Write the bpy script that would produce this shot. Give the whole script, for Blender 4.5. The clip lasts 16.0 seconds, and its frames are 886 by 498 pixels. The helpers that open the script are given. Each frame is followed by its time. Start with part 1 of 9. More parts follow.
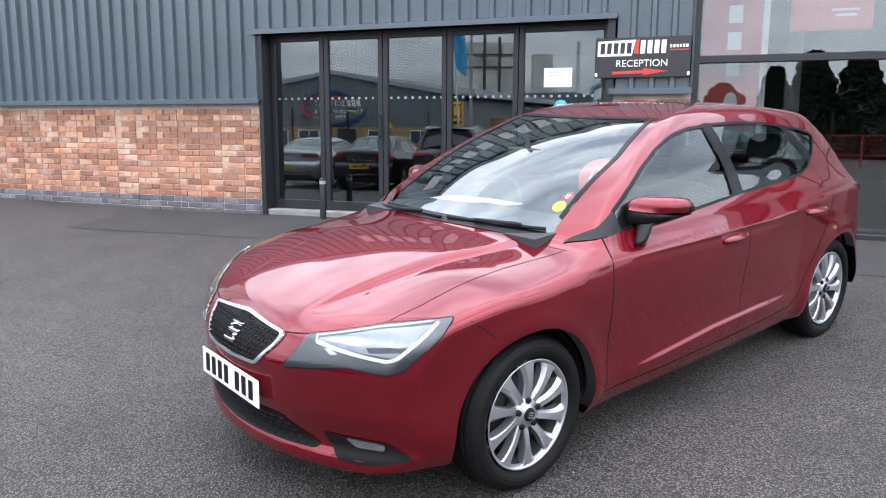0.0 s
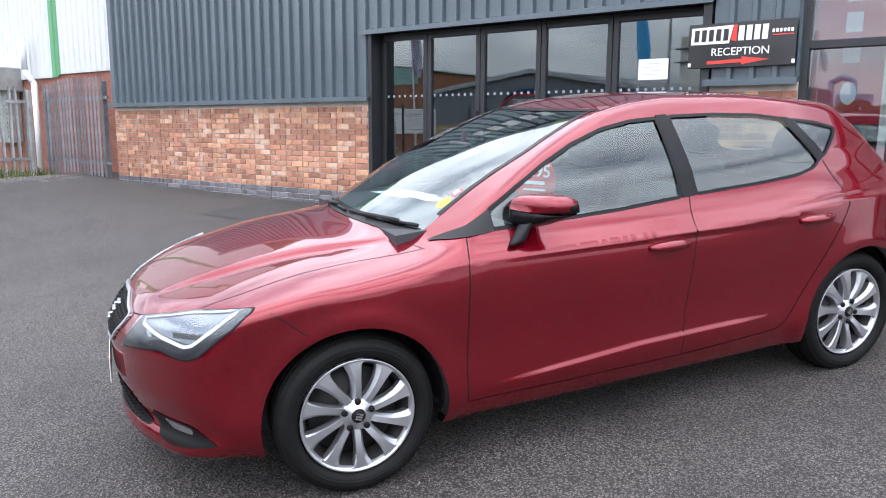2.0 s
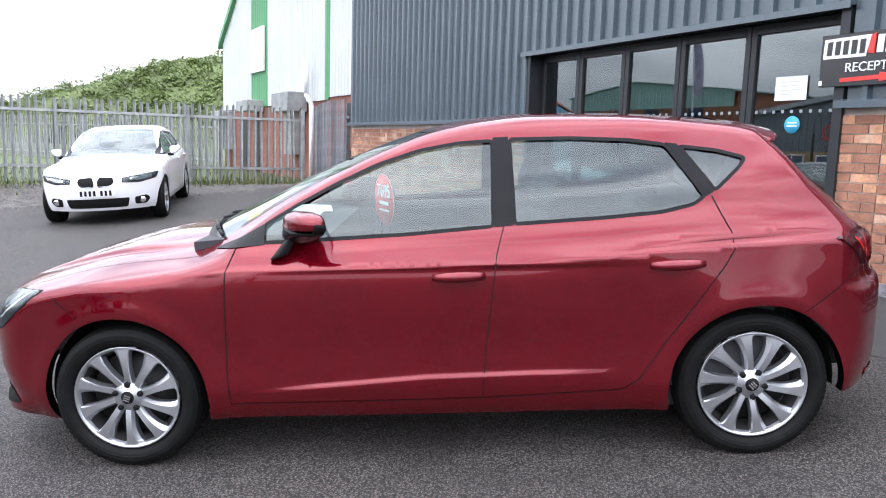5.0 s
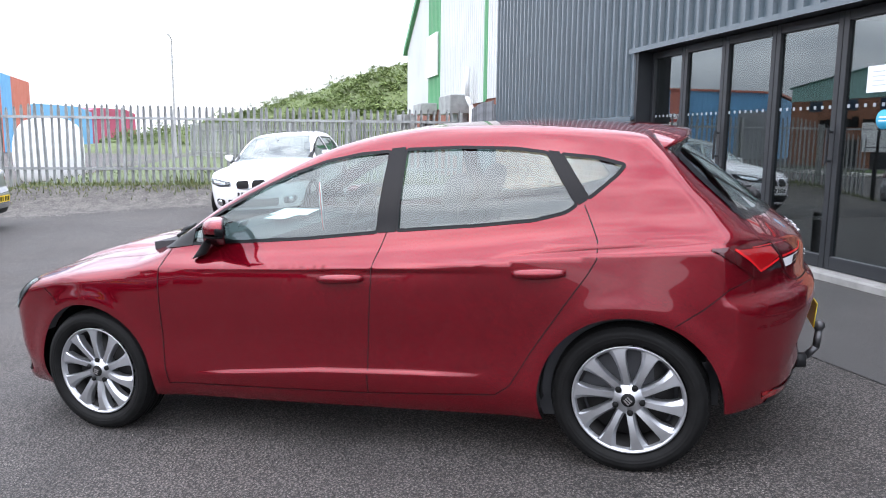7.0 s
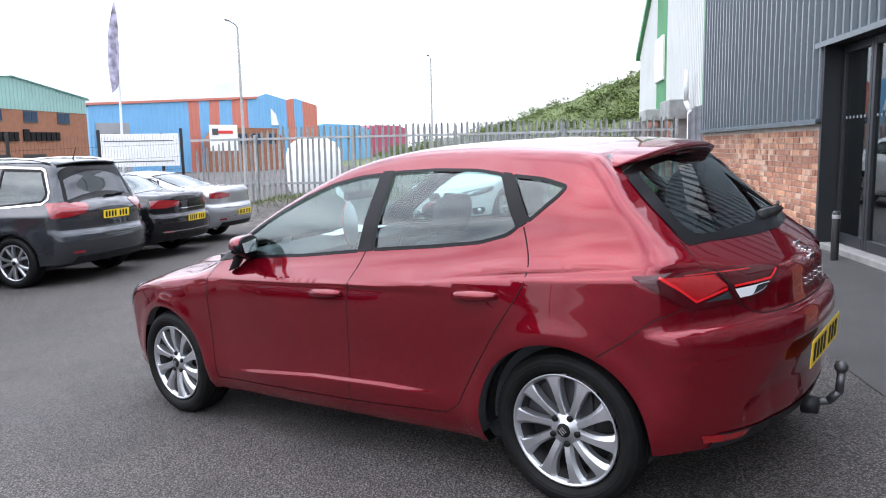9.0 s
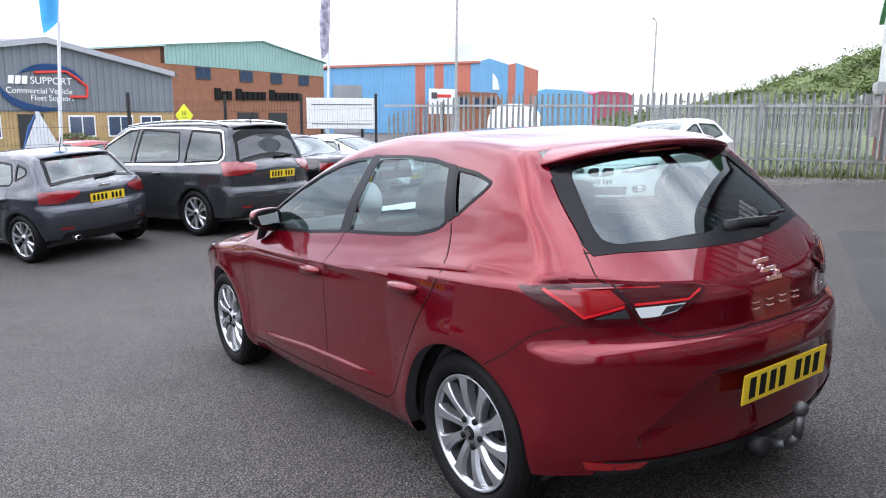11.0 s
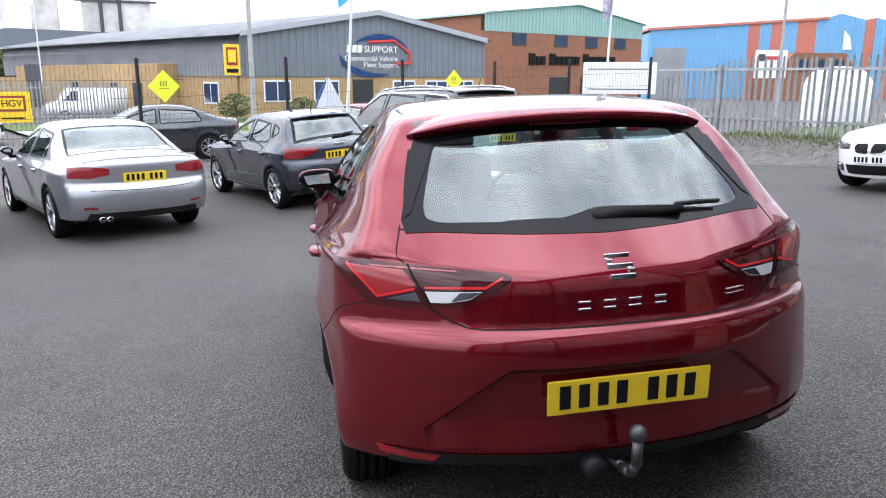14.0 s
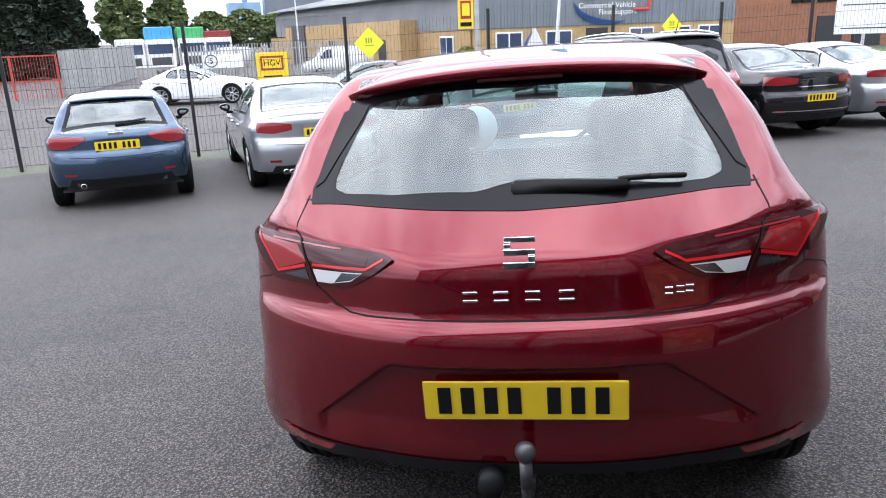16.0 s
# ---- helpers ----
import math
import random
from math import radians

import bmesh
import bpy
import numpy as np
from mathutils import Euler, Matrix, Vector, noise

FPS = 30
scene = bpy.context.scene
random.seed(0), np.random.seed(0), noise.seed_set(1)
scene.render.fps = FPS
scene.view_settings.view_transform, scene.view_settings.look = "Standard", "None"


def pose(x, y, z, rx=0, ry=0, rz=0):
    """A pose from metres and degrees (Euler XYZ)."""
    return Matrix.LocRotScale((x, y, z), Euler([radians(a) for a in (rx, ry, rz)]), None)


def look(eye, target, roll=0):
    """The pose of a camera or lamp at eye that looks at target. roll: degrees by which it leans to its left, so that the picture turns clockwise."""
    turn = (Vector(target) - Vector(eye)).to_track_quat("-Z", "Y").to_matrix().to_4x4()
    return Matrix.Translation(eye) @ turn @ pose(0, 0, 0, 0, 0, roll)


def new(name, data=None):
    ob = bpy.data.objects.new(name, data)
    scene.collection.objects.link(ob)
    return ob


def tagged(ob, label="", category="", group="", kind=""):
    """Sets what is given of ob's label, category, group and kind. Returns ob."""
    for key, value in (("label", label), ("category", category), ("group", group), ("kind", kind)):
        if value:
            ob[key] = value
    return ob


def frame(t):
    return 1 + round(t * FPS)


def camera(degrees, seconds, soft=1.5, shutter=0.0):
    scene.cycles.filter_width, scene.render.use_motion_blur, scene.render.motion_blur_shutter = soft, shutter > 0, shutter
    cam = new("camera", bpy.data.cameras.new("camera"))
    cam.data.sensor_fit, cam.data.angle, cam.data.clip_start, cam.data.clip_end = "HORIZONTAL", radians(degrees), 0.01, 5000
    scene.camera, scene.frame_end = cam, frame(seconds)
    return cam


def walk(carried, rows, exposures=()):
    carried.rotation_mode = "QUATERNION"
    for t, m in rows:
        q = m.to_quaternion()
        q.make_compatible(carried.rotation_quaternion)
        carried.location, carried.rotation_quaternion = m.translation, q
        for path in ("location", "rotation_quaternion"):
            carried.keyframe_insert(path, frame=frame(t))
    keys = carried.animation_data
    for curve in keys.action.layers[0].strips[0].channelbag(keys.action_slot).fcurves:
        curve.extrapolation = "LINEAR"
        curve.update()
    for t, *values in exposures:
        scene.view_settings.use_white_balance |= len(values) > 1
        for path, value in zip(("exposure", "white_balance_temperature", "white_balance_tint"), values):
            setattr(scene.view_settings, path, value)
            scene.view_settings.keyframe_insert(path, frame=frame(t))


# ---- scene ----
cam = camera(61.7, 16.0, 1.05)
PATH = [
    (0, (0.033, -0.031, 1.31), (-0.678, 1.812, 0.997), 0.3),
    (0.5, (0.345, 0.074, 1.298), (-0.437, 1.892, 1.009), 0.5),
    (1, (0.669, 0.256, 1.282), (-0.257, 2.004, 0.985), 0.7),
    (1.5, (0.909, 0.561, 1.284), (-0.156, 2.221, 0.948), 2.6),
    (2, (1.239, 0.758, 1.289), (0.033, 2.321, 0.97), 0.3),
    (2.5, (1.54, 0.95, 1.293), (0.232, 2.438, 1.018), 2.1),
    (3, (1.786, 1.255, 1.286), (0.373, 2.642, 1.003), 3.1),
    (3.5, (2.033, 1.497, 1.301), (0.524, 2.778, 1.015), -0.5),
    (4, (2.359, 1.764, 1.33), (0.745, 2.915, 1.063), -0.5),
    (4.5, (2.52, 2.103, 1.311), (0.828, 3.135, 1.046), 1.0),
    (7, (3.279, 3.695, 1.405), (1.339, 4.082, 1.11), 0.6),
    (7.5, (3.351, 3.989, 1.391), (1.382, 4.197, 1.111), 0.7),
    (8, (3.35, 4.321, 1.45), (1.372, 4.351, 1.152), -0.2),
    (8.5, (3.383, 4.635, 1.464), (1.408, 4.504, 1.174), -1.5),
    (9, (3.41, 4.969, 1.466), (1.453, 4.663, 1.196), -1.2),
    (11.5, (2.891, 6.315, 1.567), (1.189, 5.336, 1.188), 0.1),
    (12, (2.752, 6.584, 1.56), (1.126, 5.486, 1.174), -0.3),
    (12.5, (2.627, 6.786, 1.566), (1.083, 5.576, 1.178), -0.0),
    (13, (2.387, 6.946, 1.575), (0.944, 5.622, 1.172), 0.9),
    (13.5, (2.211, 7.095, 1.573), (0.861, 5.683, 1.144), -1.0),
    (14, (2.013, 7.305, 1.58), (0.777, 5.798, 1.129), 0.2),
    (14.5, (1.787, 7.388, 1.567), (0.685, 5.791, 1.082), 0.6),
    (15, (1.535, 7.435, 1.584), (0.574, 5.758, 1.069), -2.6),
    (15.5, (1.284, 7.539, 1.587), (0.465, 5.793, 1.057), -2.0),
    (16, (1.018, 7.582, 1.57), (0.358, 5.78, 1.007), -2.2),
]
walk(cam, [(t, look(eye, target, roll)) for t, eye, target, roll in PATH], [(0.0, 0.86, 6250, 11), (3.5, 0.86, 6250, 11), (7.0, 0.84, 6250, 11), (9.0, 0.66, 6250, 11), (12.5, 0.60, 6250, 11), (14.5, 0.74, 6250, 11), (16.0, 0.78, 6250, 11)])

# ---------------------------------------------------------------- light
world = bpy.data.worlds.new("overcast_sky")
scene.world = world
world.use_nodes = True
wn, wl = world.node_tree.nodes, world.node_tree.links
wn.clear()
w_out = wn.new("ShaderNodeOutputWorld")
w_bg = wn.new("ShaderNodeBackground")
w_sky = wn.new("ShaderNodeTexSky")
w_sky.sky_type, w_sky.sun_disc = "NISHITA", False
w_sky.sun_elevation, w_sky.sun_rotation = radians(48), radians(150)
w_sky.air_density, w_sky.dust_density = 1.0, 2.0
w_co = wn.new("ShaderNodeTexCoord")
w_map = wn.new("ShaderNodeMapping")
w_map.inputs["Scale"].default_value = (1.0, 1.0, 3.2)
w_n1 = wn.new("ShaderNodeTexNoise")
w_n1.inputs["Scale"].default_value, w_n1.inputs["Detail"].default_value, w_n1.inputs["Roughness"].default_value = 2.6, 7.0, 0.55
w_ramp = wn.new("ShaderNodeValToRGB")
w_ramp.color_ramp.elements[0].position, w_ramp.color_ramp.elements[0].color = 0.33, (4.4, 4.85, 5.9, 1)
w_ramp.color_ramp.elements[1].position, w_ramp.color_ramp.elements[1].color = 0.62, (13.4, 13.5, 14.4, 1)
w_mix = wn.new("ShaderNodeMixRGB")
w_mix.inputs[0].default_value = 0.88
wl.new(w_co.outputs["Generated"], w_map.inputs["Vector"])
wl.new(w_map.outputs["Vector"], w_n1.inputs["Vector"])
wl.new(w_n1.outputs["Fac"], w_ramp.inputs["Fac"])
wl.new(w_sky.outputs["Color"], w_mix.inputs[1])
wl.new(w_ramp.outputs["Color"], w_mix.inputs[2])
wl.new(w_mix.outputs["Color"], w_bg.inputs["Color"])
w_sep = wn.new("ShaderNodeSeparateXYZ")
w_up = wn.new("ShaderNodeMapRange")
w_up.inputs["From Min"].default_value, w_up.inputs["From Max"].default_value = 0.05, 0.85
w_up.inputs["To Min"].default_value, w_up.inputs["To Max"].default_value = 0.092, 0.265
wl.new(w_co.outputs["Generated"], w_sep.inputs[0])
wl.new(w_sep.outputs["Z"], w_up.inputs["Value"])
wl.new(w_up.outputs["Result"], w_bg.inputs["Strength"])
wl.new(w_bg.outputs["Background"], w_out.inputs["Surface"])

sun = new("sun", bpy.data.lights.new("sun", "SUN"))
sun.data.energy, sun.data.angle, sun.data.color = 0.3, radians(95), (1.0, 0.96, 0.90)
sun.matrix_basis = look((0, 0, 30), (-9, 14, 0))

# ---------------------------------------------------------------- materials
def mat(name, base, rough=0.5, metal=0.0, vary=0.0, scale=8.0, fine=0.0, fine_scale=120.0, bump=0.0, bump_scale=60.0, coat=0.0, spec=0.5, per_object=0.0, emit=0.0, stretch=(1, 1, 1)):
    """A principled material with broad and fine colour variation and a noise bump, all in metres."""
    m = bpy.data.materials.new(name)
    m.use_nodes = True
    n, l = m.node_tree.nodes, m.node_tree.links
    p = n["Principled BSDF"]
    p.inputs["Base Color"].default_value = (*base, 1)
    p.inputs["Roughness"].default_value = rough
    p.inputs["Metallic"].default_value = metal
    p.inputs["Coat Weight"].default_value = coat
    p.inputs["Coat Roughness"].default_value = 0.04
    p.inputs["Specular IOR Level"].default_value = spec
    if emit:
        p.inputs["Emission Color"].default_value = (*base, 1)
        p.inputs["Emission Strength"].default_value = emit
    m.diffuse_color = (*base, 1)
    if vary or fine or bump or per_object:
        co = n.new("ShaderNodeTexCoord")
        mp = n.new("ShaderNodeMapping")
        mp.inputs["Scale"].default_value = stretch
        l.new(co.outputs["Object"], mp.inputs["Vector"])
    last = None
    for amount, size, detail in ((vary, scale, 5.0), (fine, fine_scale, 3.0)):
        if not amount:
            continue
        t = n.new("ShaderNodeTexNoise")
        t.inputs["Scale"].default_value, t.inputs["Detail"].default_value = size, detail
        l.new(mp.outputs["Vector"], t.inputs["Vector"])
        r = n.new("ShaderNodeMapRange")
        r.inputs["From Min"].default_value, r.inputs["From Max"].default_value = 0.3, 0.7
        r.inputs["To Min"].default_value, r.inputs["To Max"].default_value = 1 - amount, 1 + amount
        l.new(t.outputs["Fac"], r.inputs["Value"])
        h = n.new("ShaderNodeVectorMath")
        h.operation = "SCALE"
        if last is None:
            h.inputs[0].default_value = base
        else:
            l.new(last, h.inputs[0])
        l.new(r.outputs["Result"], h.inputs["Scale"])
        last = h.outputs["Vector"]
    if per_object:
        oi = n.new("ShaderNodeObjectInfo")
        r = n.new("ShaderNodeMapRange")
        r.inputs["To Min"].default_value, r.inputs["To Max"].default_value = 1 - per_object, 1 + per_object
        l.new(oi.outputs["Random"], r.inputs["Value"])
        h = n.new("ShaderNodeVectorMath")
        h.operation = "SCALE"
        if last is None:
            h.inputs[0].default_value = base
        else:
            l.new(last, h.inputs[0])
        l.new(r.outputs["Result"], h.inputs["Scale"])
        last = h.outputs["Vector"]
    if last is not None:
        l.new(last, p.inputs["Base Color"])
    if bump:
        t = n.new("ShaderNodeTexNoise")
        t.inputs["Scale"].default_value, t.inputs["Detail"].default_value = bump_scale, 4.0
        l.new(mp.outputs["Vector"], t.inputs["Vector"])
        b = n.new("ShaderNodeBump")
        b.inputs["Strength"].default_value, b.inputs["Distance"].default_value = bump, 0.01
        l.new(t.outputs["Fac"], b.inputs["Height"])
        l.new(b.outputs["Normal"], p.inputs["Normal"])
    return m


def glass(name, tint, r0=0.06, rough=0.0):
    """Thin pane: tinted see-through, with a mirror part that grows towards grazing views."""
    m = bpy.data.materials.new(name)
    m.use_nodes = True
    n, l = m.node_tree.nodes, m.node_tree.links
    n.remove(n["Principled BSDF"])
    out = n["Material Output"]
    tr, gl, mx, lw = n.new("ShaderNodeBsdfTransparent"), n.new("ShaderNodeBsdfGlossy"), n.new("ShaderNodeMixShader"), n.new("ShaderNodeLayerWeight")
    pw, ad = n.new("ShaderNodeMath"), n.new("ShaderNodeMath")
    pw.operation, pw.inputs[1].default_value = "POWER", 4.6
    ad.operation, ad.inputs[1].default_value, ad.inputs[2].default_value = "MULTIPLY_ADD", 1 - r0, r0
    tr.inputs["Color"].default_value = (*tint, 1)
    gl.inputs["Color"].default_value = (0.91, 0.97, 0.96, 1)
    gl.inputs["Roughness"].default_value = rough
    l.new(lw.outputs["Facing"], pw.inputs[0])
    l.new(pw.outputs[0], ad.inputs[0])
    l.new(ad.outputs[0], mx.inputs[0])
    l.new(tr.outputs[0], mx.inputs[1])
    l.new(gl.outputs[0], mx.inputs[2])
    l.new(mx.outputs[0], out.inputs["Surface"])
    return m


def paint(name, base, dark, flake=0.35, rough=0.32):
    """Metallic car paint: coloured flake layer under a clear coat."""
    m = bpy.data.materials.new(name)
    m.use_nodes = True
    n, l = m.node_tree.nodes, m.node_tree.links
    p = n["Principled BSDF"]
    p.inputs["Metallic"].default_value = flake
    p.inputs["Roughness"].default_value = rough
    p.inputs["Coat Weight"].default_value = 1.0
    p.inputs["Coat Roughness"].default_value = 0.02
    p.inputs["Coat IOR"].default_value = 1.52
    p.inputs["Specular IOR Level"].default_value = 0.0
    lw = n.new("ShaderNodeTexCoord")
    t = n.new("ShaderNodeTexNoise")
    t.inputs["Scale"].default_value = 900.0
    l.new(lw.outputs["Object"], t.inputs["Vector"])
    t2 = n.new("ShaderNodeTexNoise")
    t2.inputs["Scale"].default_value, t2.inputs["Detail"].default_value = 3.0, 6.0
    l.new(lw.outputs["Object"], t2.inputs["Vector"])
    mx = n.new("ShaderNodeMixRGB")
    mx.inputs[1].default_value, mx.inputs[2].default_value = (*base, 1), (*dark, 1)
    ad = n.new("ShaderNodeMath")
    ad.operation = "MULTIPLY"
    l.new(t.outputs["Fac"], ad.inputs[0])
    l.new(t2.outputs["Fac"], ad.inputs[1])
    l.new(ad.outputs[0], mx.inputs[0])
    l.new(mx.outputs[0], p.inputs["Base Color"])
    m.diffuse_color = (*base, 1)
    return m


M_RED = paint("red_paint", (0.176, 0.0024, 0.0100), (0.096, 0.0014, 0.0054), 0.55, 0.24)
M_BLACK = mat("black_plastic", (0.012, 0.012, 0.013), 0.5, spec=0.25, bump=0.05, bump_scale=300)
M_GLOSSBLACK = mat("gloss_black_trim", (0.007, 0.007, 0.008), 0.22, spec=0.14)
M_RUBBER = mat("tyre_rubber", (0.008, 0.008, 0.008), 0.60, spec=0.13, vary=0.25, scale=20, bump=0.12, bump_scale=180)
M_ALLOY = mat("alloy_silver", (0.50, 0.51, 0.53), 0.33, 0.85, vary=0.05, scale=30)
M_CHROME = mat("chrome", (0.78, 0.79, 0.80), 0.07, 1.0)
M_DARKMETAL = mat("dark_metal", (0.10, 0.10, 0.105), 0.45, 0.7, vary=0.3, scale=25)
# Near-black: the shade behind the wheel spokes is put into this colour.
M_BRAKE = mat("shaded_brake_metal", (0.028, 0.027, 0.027), 0.6, 0.3, vary=0.3, scale=25)
M_CARGLASS = glass("car_glass", (0.60, 0.74, 0.72), 0.115)
M_PRIVGLASS = glass("dark_car_glass", (0.40, 0.45, 0.45), 0.13)
M_SIDEGLASS = glass("side_glass", (0.54, 0.68, 0.66), 0.085)
M_WSGLASS = glass("windscreen_glass", (0.66, 0.78, 0.76), 0.13)
M_LENS = glass("clear_lens", (0.93, 0.95, 0.96), 0.05)
M_REDLENS = mat("red_lens", (0.28, 0.004, 0.007), 0.10, coat=1.0)
M_REDGLOW = mat("bright_red_lens", (0.58, 0.010, 0.014), 0.15, coat=0.5)
M_WHITE = mat("white_paint", (0.78, 0.78, 0.77), 0.4, vary=0.05, scale=3)
M_PAPER = mat("paper", (0.80, 0.84, 0.86), 0.8)
M_YELLOW = mat("yellow_plate", (0.80, 0.56, 0.02), 0.35, vary=0.05, scale=9)
M_WHITEPLATE = mat("white_plate", (0.78, 0.78, 0.76), 0.35)
M_INK = mat("black_ink", (0.010, 0.010, 0.010), 0.6, spec=0.12)
M_SEAT = mat("grey_seat_cloth", (0.055, 0.057, 0.062), 0.9, vary=0.2, scale=12, bump=0.2, bump_scale=200)
M_TRIMGREY = mat("interior_plastic", (0.035, 0.036, 0.04), 0.7, vary=0.1, scale=6)
M_HEADLINER = mat("pale_headliner", (0.42, 0.43, 0.42), 0.9)
M_BRICK = mat("red_brick", (0.40, 0.185, 0.115), 0.85, vary=0.30, scale=9, fine=0.22, fine_scale=70, bump=0.5, bump_scale=90, per_object=0.35)
M_BRICKPALE = mat("pale_worn_brick", (0.56, 0.29, 0.17), 0.88, vary=0.30, scale=10, fine=0.25, fine_scale=60, bump=0.5, bump_scale=90, per_object=0.25)
M_BRICKBLUE = mat("blue_grey_brick", (0.15, 0.145, 0.16), 0.7, vary=0.3, scale=12, fine=0.2, bump=0.4, bump_scale=90, per_object=0.35)


def lime(m, pale, scale, low, high):
    """Limey white bloom over brickwork, in patches with a ragged edge."""
    n, l = m.node_tree.nodes, m.node_tree.links
    p = n["Principled BSDF"]
    old = p.inputs["Base Color"].links[0].from_socket
    co, geo = n.new("ShaderNodeNewGeometry"), n.new("ShaderNodeTexNoise")
    geo.inputs["Scale"].default_value, geo.inputs["Detail"].default_value, geo.inputs["Roughness"].default_value = scale, 9.0, 0.72
    l.new(co.outputs["Position"], geo.inputs["Vector"])
    r = n.new("ShaderNodeMapRange")
    r.inputs["From Min"].default_value, r.inputs["From Max"].default_value, r.inputs["To Max"].default_value = low, high, 0.8
    l.new(geo.outputs["Fac"], r.inputs["Value"])
    mx = n.new("ShaderNodeMixRGB")
    mx.inputs[2].default_value = (*pale, 1)
    l.new(r.outputs["Result"], mx.inputs[0])
    l.new(old, mx.inputs[1])
    l.new(mx.outputs[0], p.inputs["Base Color"])


lime(M_BRICK, (0.60, 0.46, 0.36), 2.6, 0.52, 0.70)
lime(M_BRICKPALE, (0.64, 0.52, 0.42), 3.4, 0.48, 0.66)
M_MORTAR = mat("mortar", (0.50, 0.45, 0.40), 0.95, vary=0.2, scale=5, bump=0.4, bump_scale=150)
M_CLAD = mat("slate_grey_cladding", (0.063, 0.088, 0.104), 0.27, vary=0.10, scale=1.2, fine=0.06, fine_scale=30, spec=0.85)
M_FRAME = mat("anthracite_frame", (0.018, 0.020, 0.023), 0.38, vary=0.1, scale=5)
M_SHOPGLASS = glass("shop_glass", (0.66, 0.69, 0.70), 0.13)
M_GALV = mat("galvanised_steel", (0.34, 0.35, 0.345), 0.5, 0.35, vary=0.25, scale=4, fine=0.15, fine_scale=60, per_object=0.14)
# Dark base colour stands in for the dimness of the rooms.
M_ROOM = mat("painted_dim_interior", (0.06, 0.06, 0.065), 0.9, vary=0.3, scale=1.5)
M_TILE = mat("interior_floor", (0.16, 0.15, 0.14), 0.5, vary=0.2, scale=2)

# ---------------------------------------------------------------- helpers of this scene
def finish(ob_name, bm, material, smooth=False):
    me = bpy.data.meshes.new(ob_name)
    bm.normal_update()
    bm.to_mesh(me)
    bm.free()
    for m in material if isinstance(material, (list, tuple)) else (material,):
        me.materials.append(m)
    if smooth:
        me.polygons.foreach_set("use_smooth", [True] * len(me.polygons))
    return me


def part(name, bm, material, parent, label="", smooth=False):
    ob = new(name, finish(name, bm, material, smooth))
    ob.parent = parent
    if label:
        ob["label"] = label
    return ob


def share(name, me, parent, m=None, label=""):
    ob = new(name, me)
    ob.parent = parent
    if m is not None:
        ob.matrix_basis = m
    if label:
        ob["label"] = label
    return ob


def thing(name, label, category, m=None, group="", kind=""):
    ob = new(name)
    ob.empty_display_size = 0.1
    if m is not None:
        ob.matrix_basis = m
    return tagged(ob, label, category, group, kind)


def structure(name, bm, material, label, category, m=None, smooth=False):
    ob = new(name, finish(name, bm, material, smooth))
    if m is not None:
        ob.matrix_basis = m
    return tagged(ob, label, category, "", "structure")


def box(bm, x0, x1, y0, y1, z0, z1, bevel=0.0, mi=0):
    """A box between the given planes, with chamfered edges if bevel is given."""
    made = bmesh.ops.create_cube(bm, size=1.0)["verts"]
    for v in made:
        v.co = Vector(((x0 + x1) / 2 + v.co.x * (x1 - x0), (y0 + y1) / 2 + v.co.y * (y1 - y0), (z0 + z1) / 2 + v.co.z * (z1 - z0)))
    fs = list({f for v in made for f in v.link_faces})
    for f in fs:
        f.material_index = mi
    if bevel:
        es = list({e for v in made for e in v.link_edges})
        done = bmesh.ops.bevel(bm, geom=es, offset=bevel, segments=1, affect="EDGES")
        for f in done["faces"]:
            f.material_index = mi
    return bm


def tube(bm, a, b, r0, r1=None, seg=12, mi=0, caps=True):
    """A round bar from a to b."""
    a, b = Vector(a), Vector(b)
    made = bmesh.ops.create_cone(bm, cap_ends=caps, segments=seg, radius1=r0, radius2=r0 if r1 is None else r1, depth=(b - a).length)["verts"]
    m = Matrix.Translation((a + b) / 2) @ (b - a).to_track_quat("Z", "Y").to_matrix().to_4x4()
    bmesh.ops.transform(bm, matrix=m, verts=made)
    for f in {f for v in made for f in v.link_faces}:
        f.material_index = mi
    return bm


def prism(bm, outline, y0, y1, mi=0, plane="xz"):
    """An outline in a plane, pulled out along the third axis from y0 to y1."""
    def at(p, d):
        return {"xz": (p[0], d, p[1]), "xy": (p[0], p[1], d), "yz": (d, p[0], p[1])}[plane]
    a = [bm.verts.new(at(p, y0)) for p in outline]
    b = [bm.verts.new(at(p, y1)) for p in outline]
    fs = [bm.faces.new(a), bm.faces.new(b[::-1])]
    n = len(a)
    for i in range(n):
        fs.append(bm.faces.new((a[i], b[i], b[(i + 1) % n], a[(i + 1) % n])))
    for f in fs:
        f.material_index = mi
    bmesh.ops.recalc_face_normals(bm, faces=fs)
    return bm


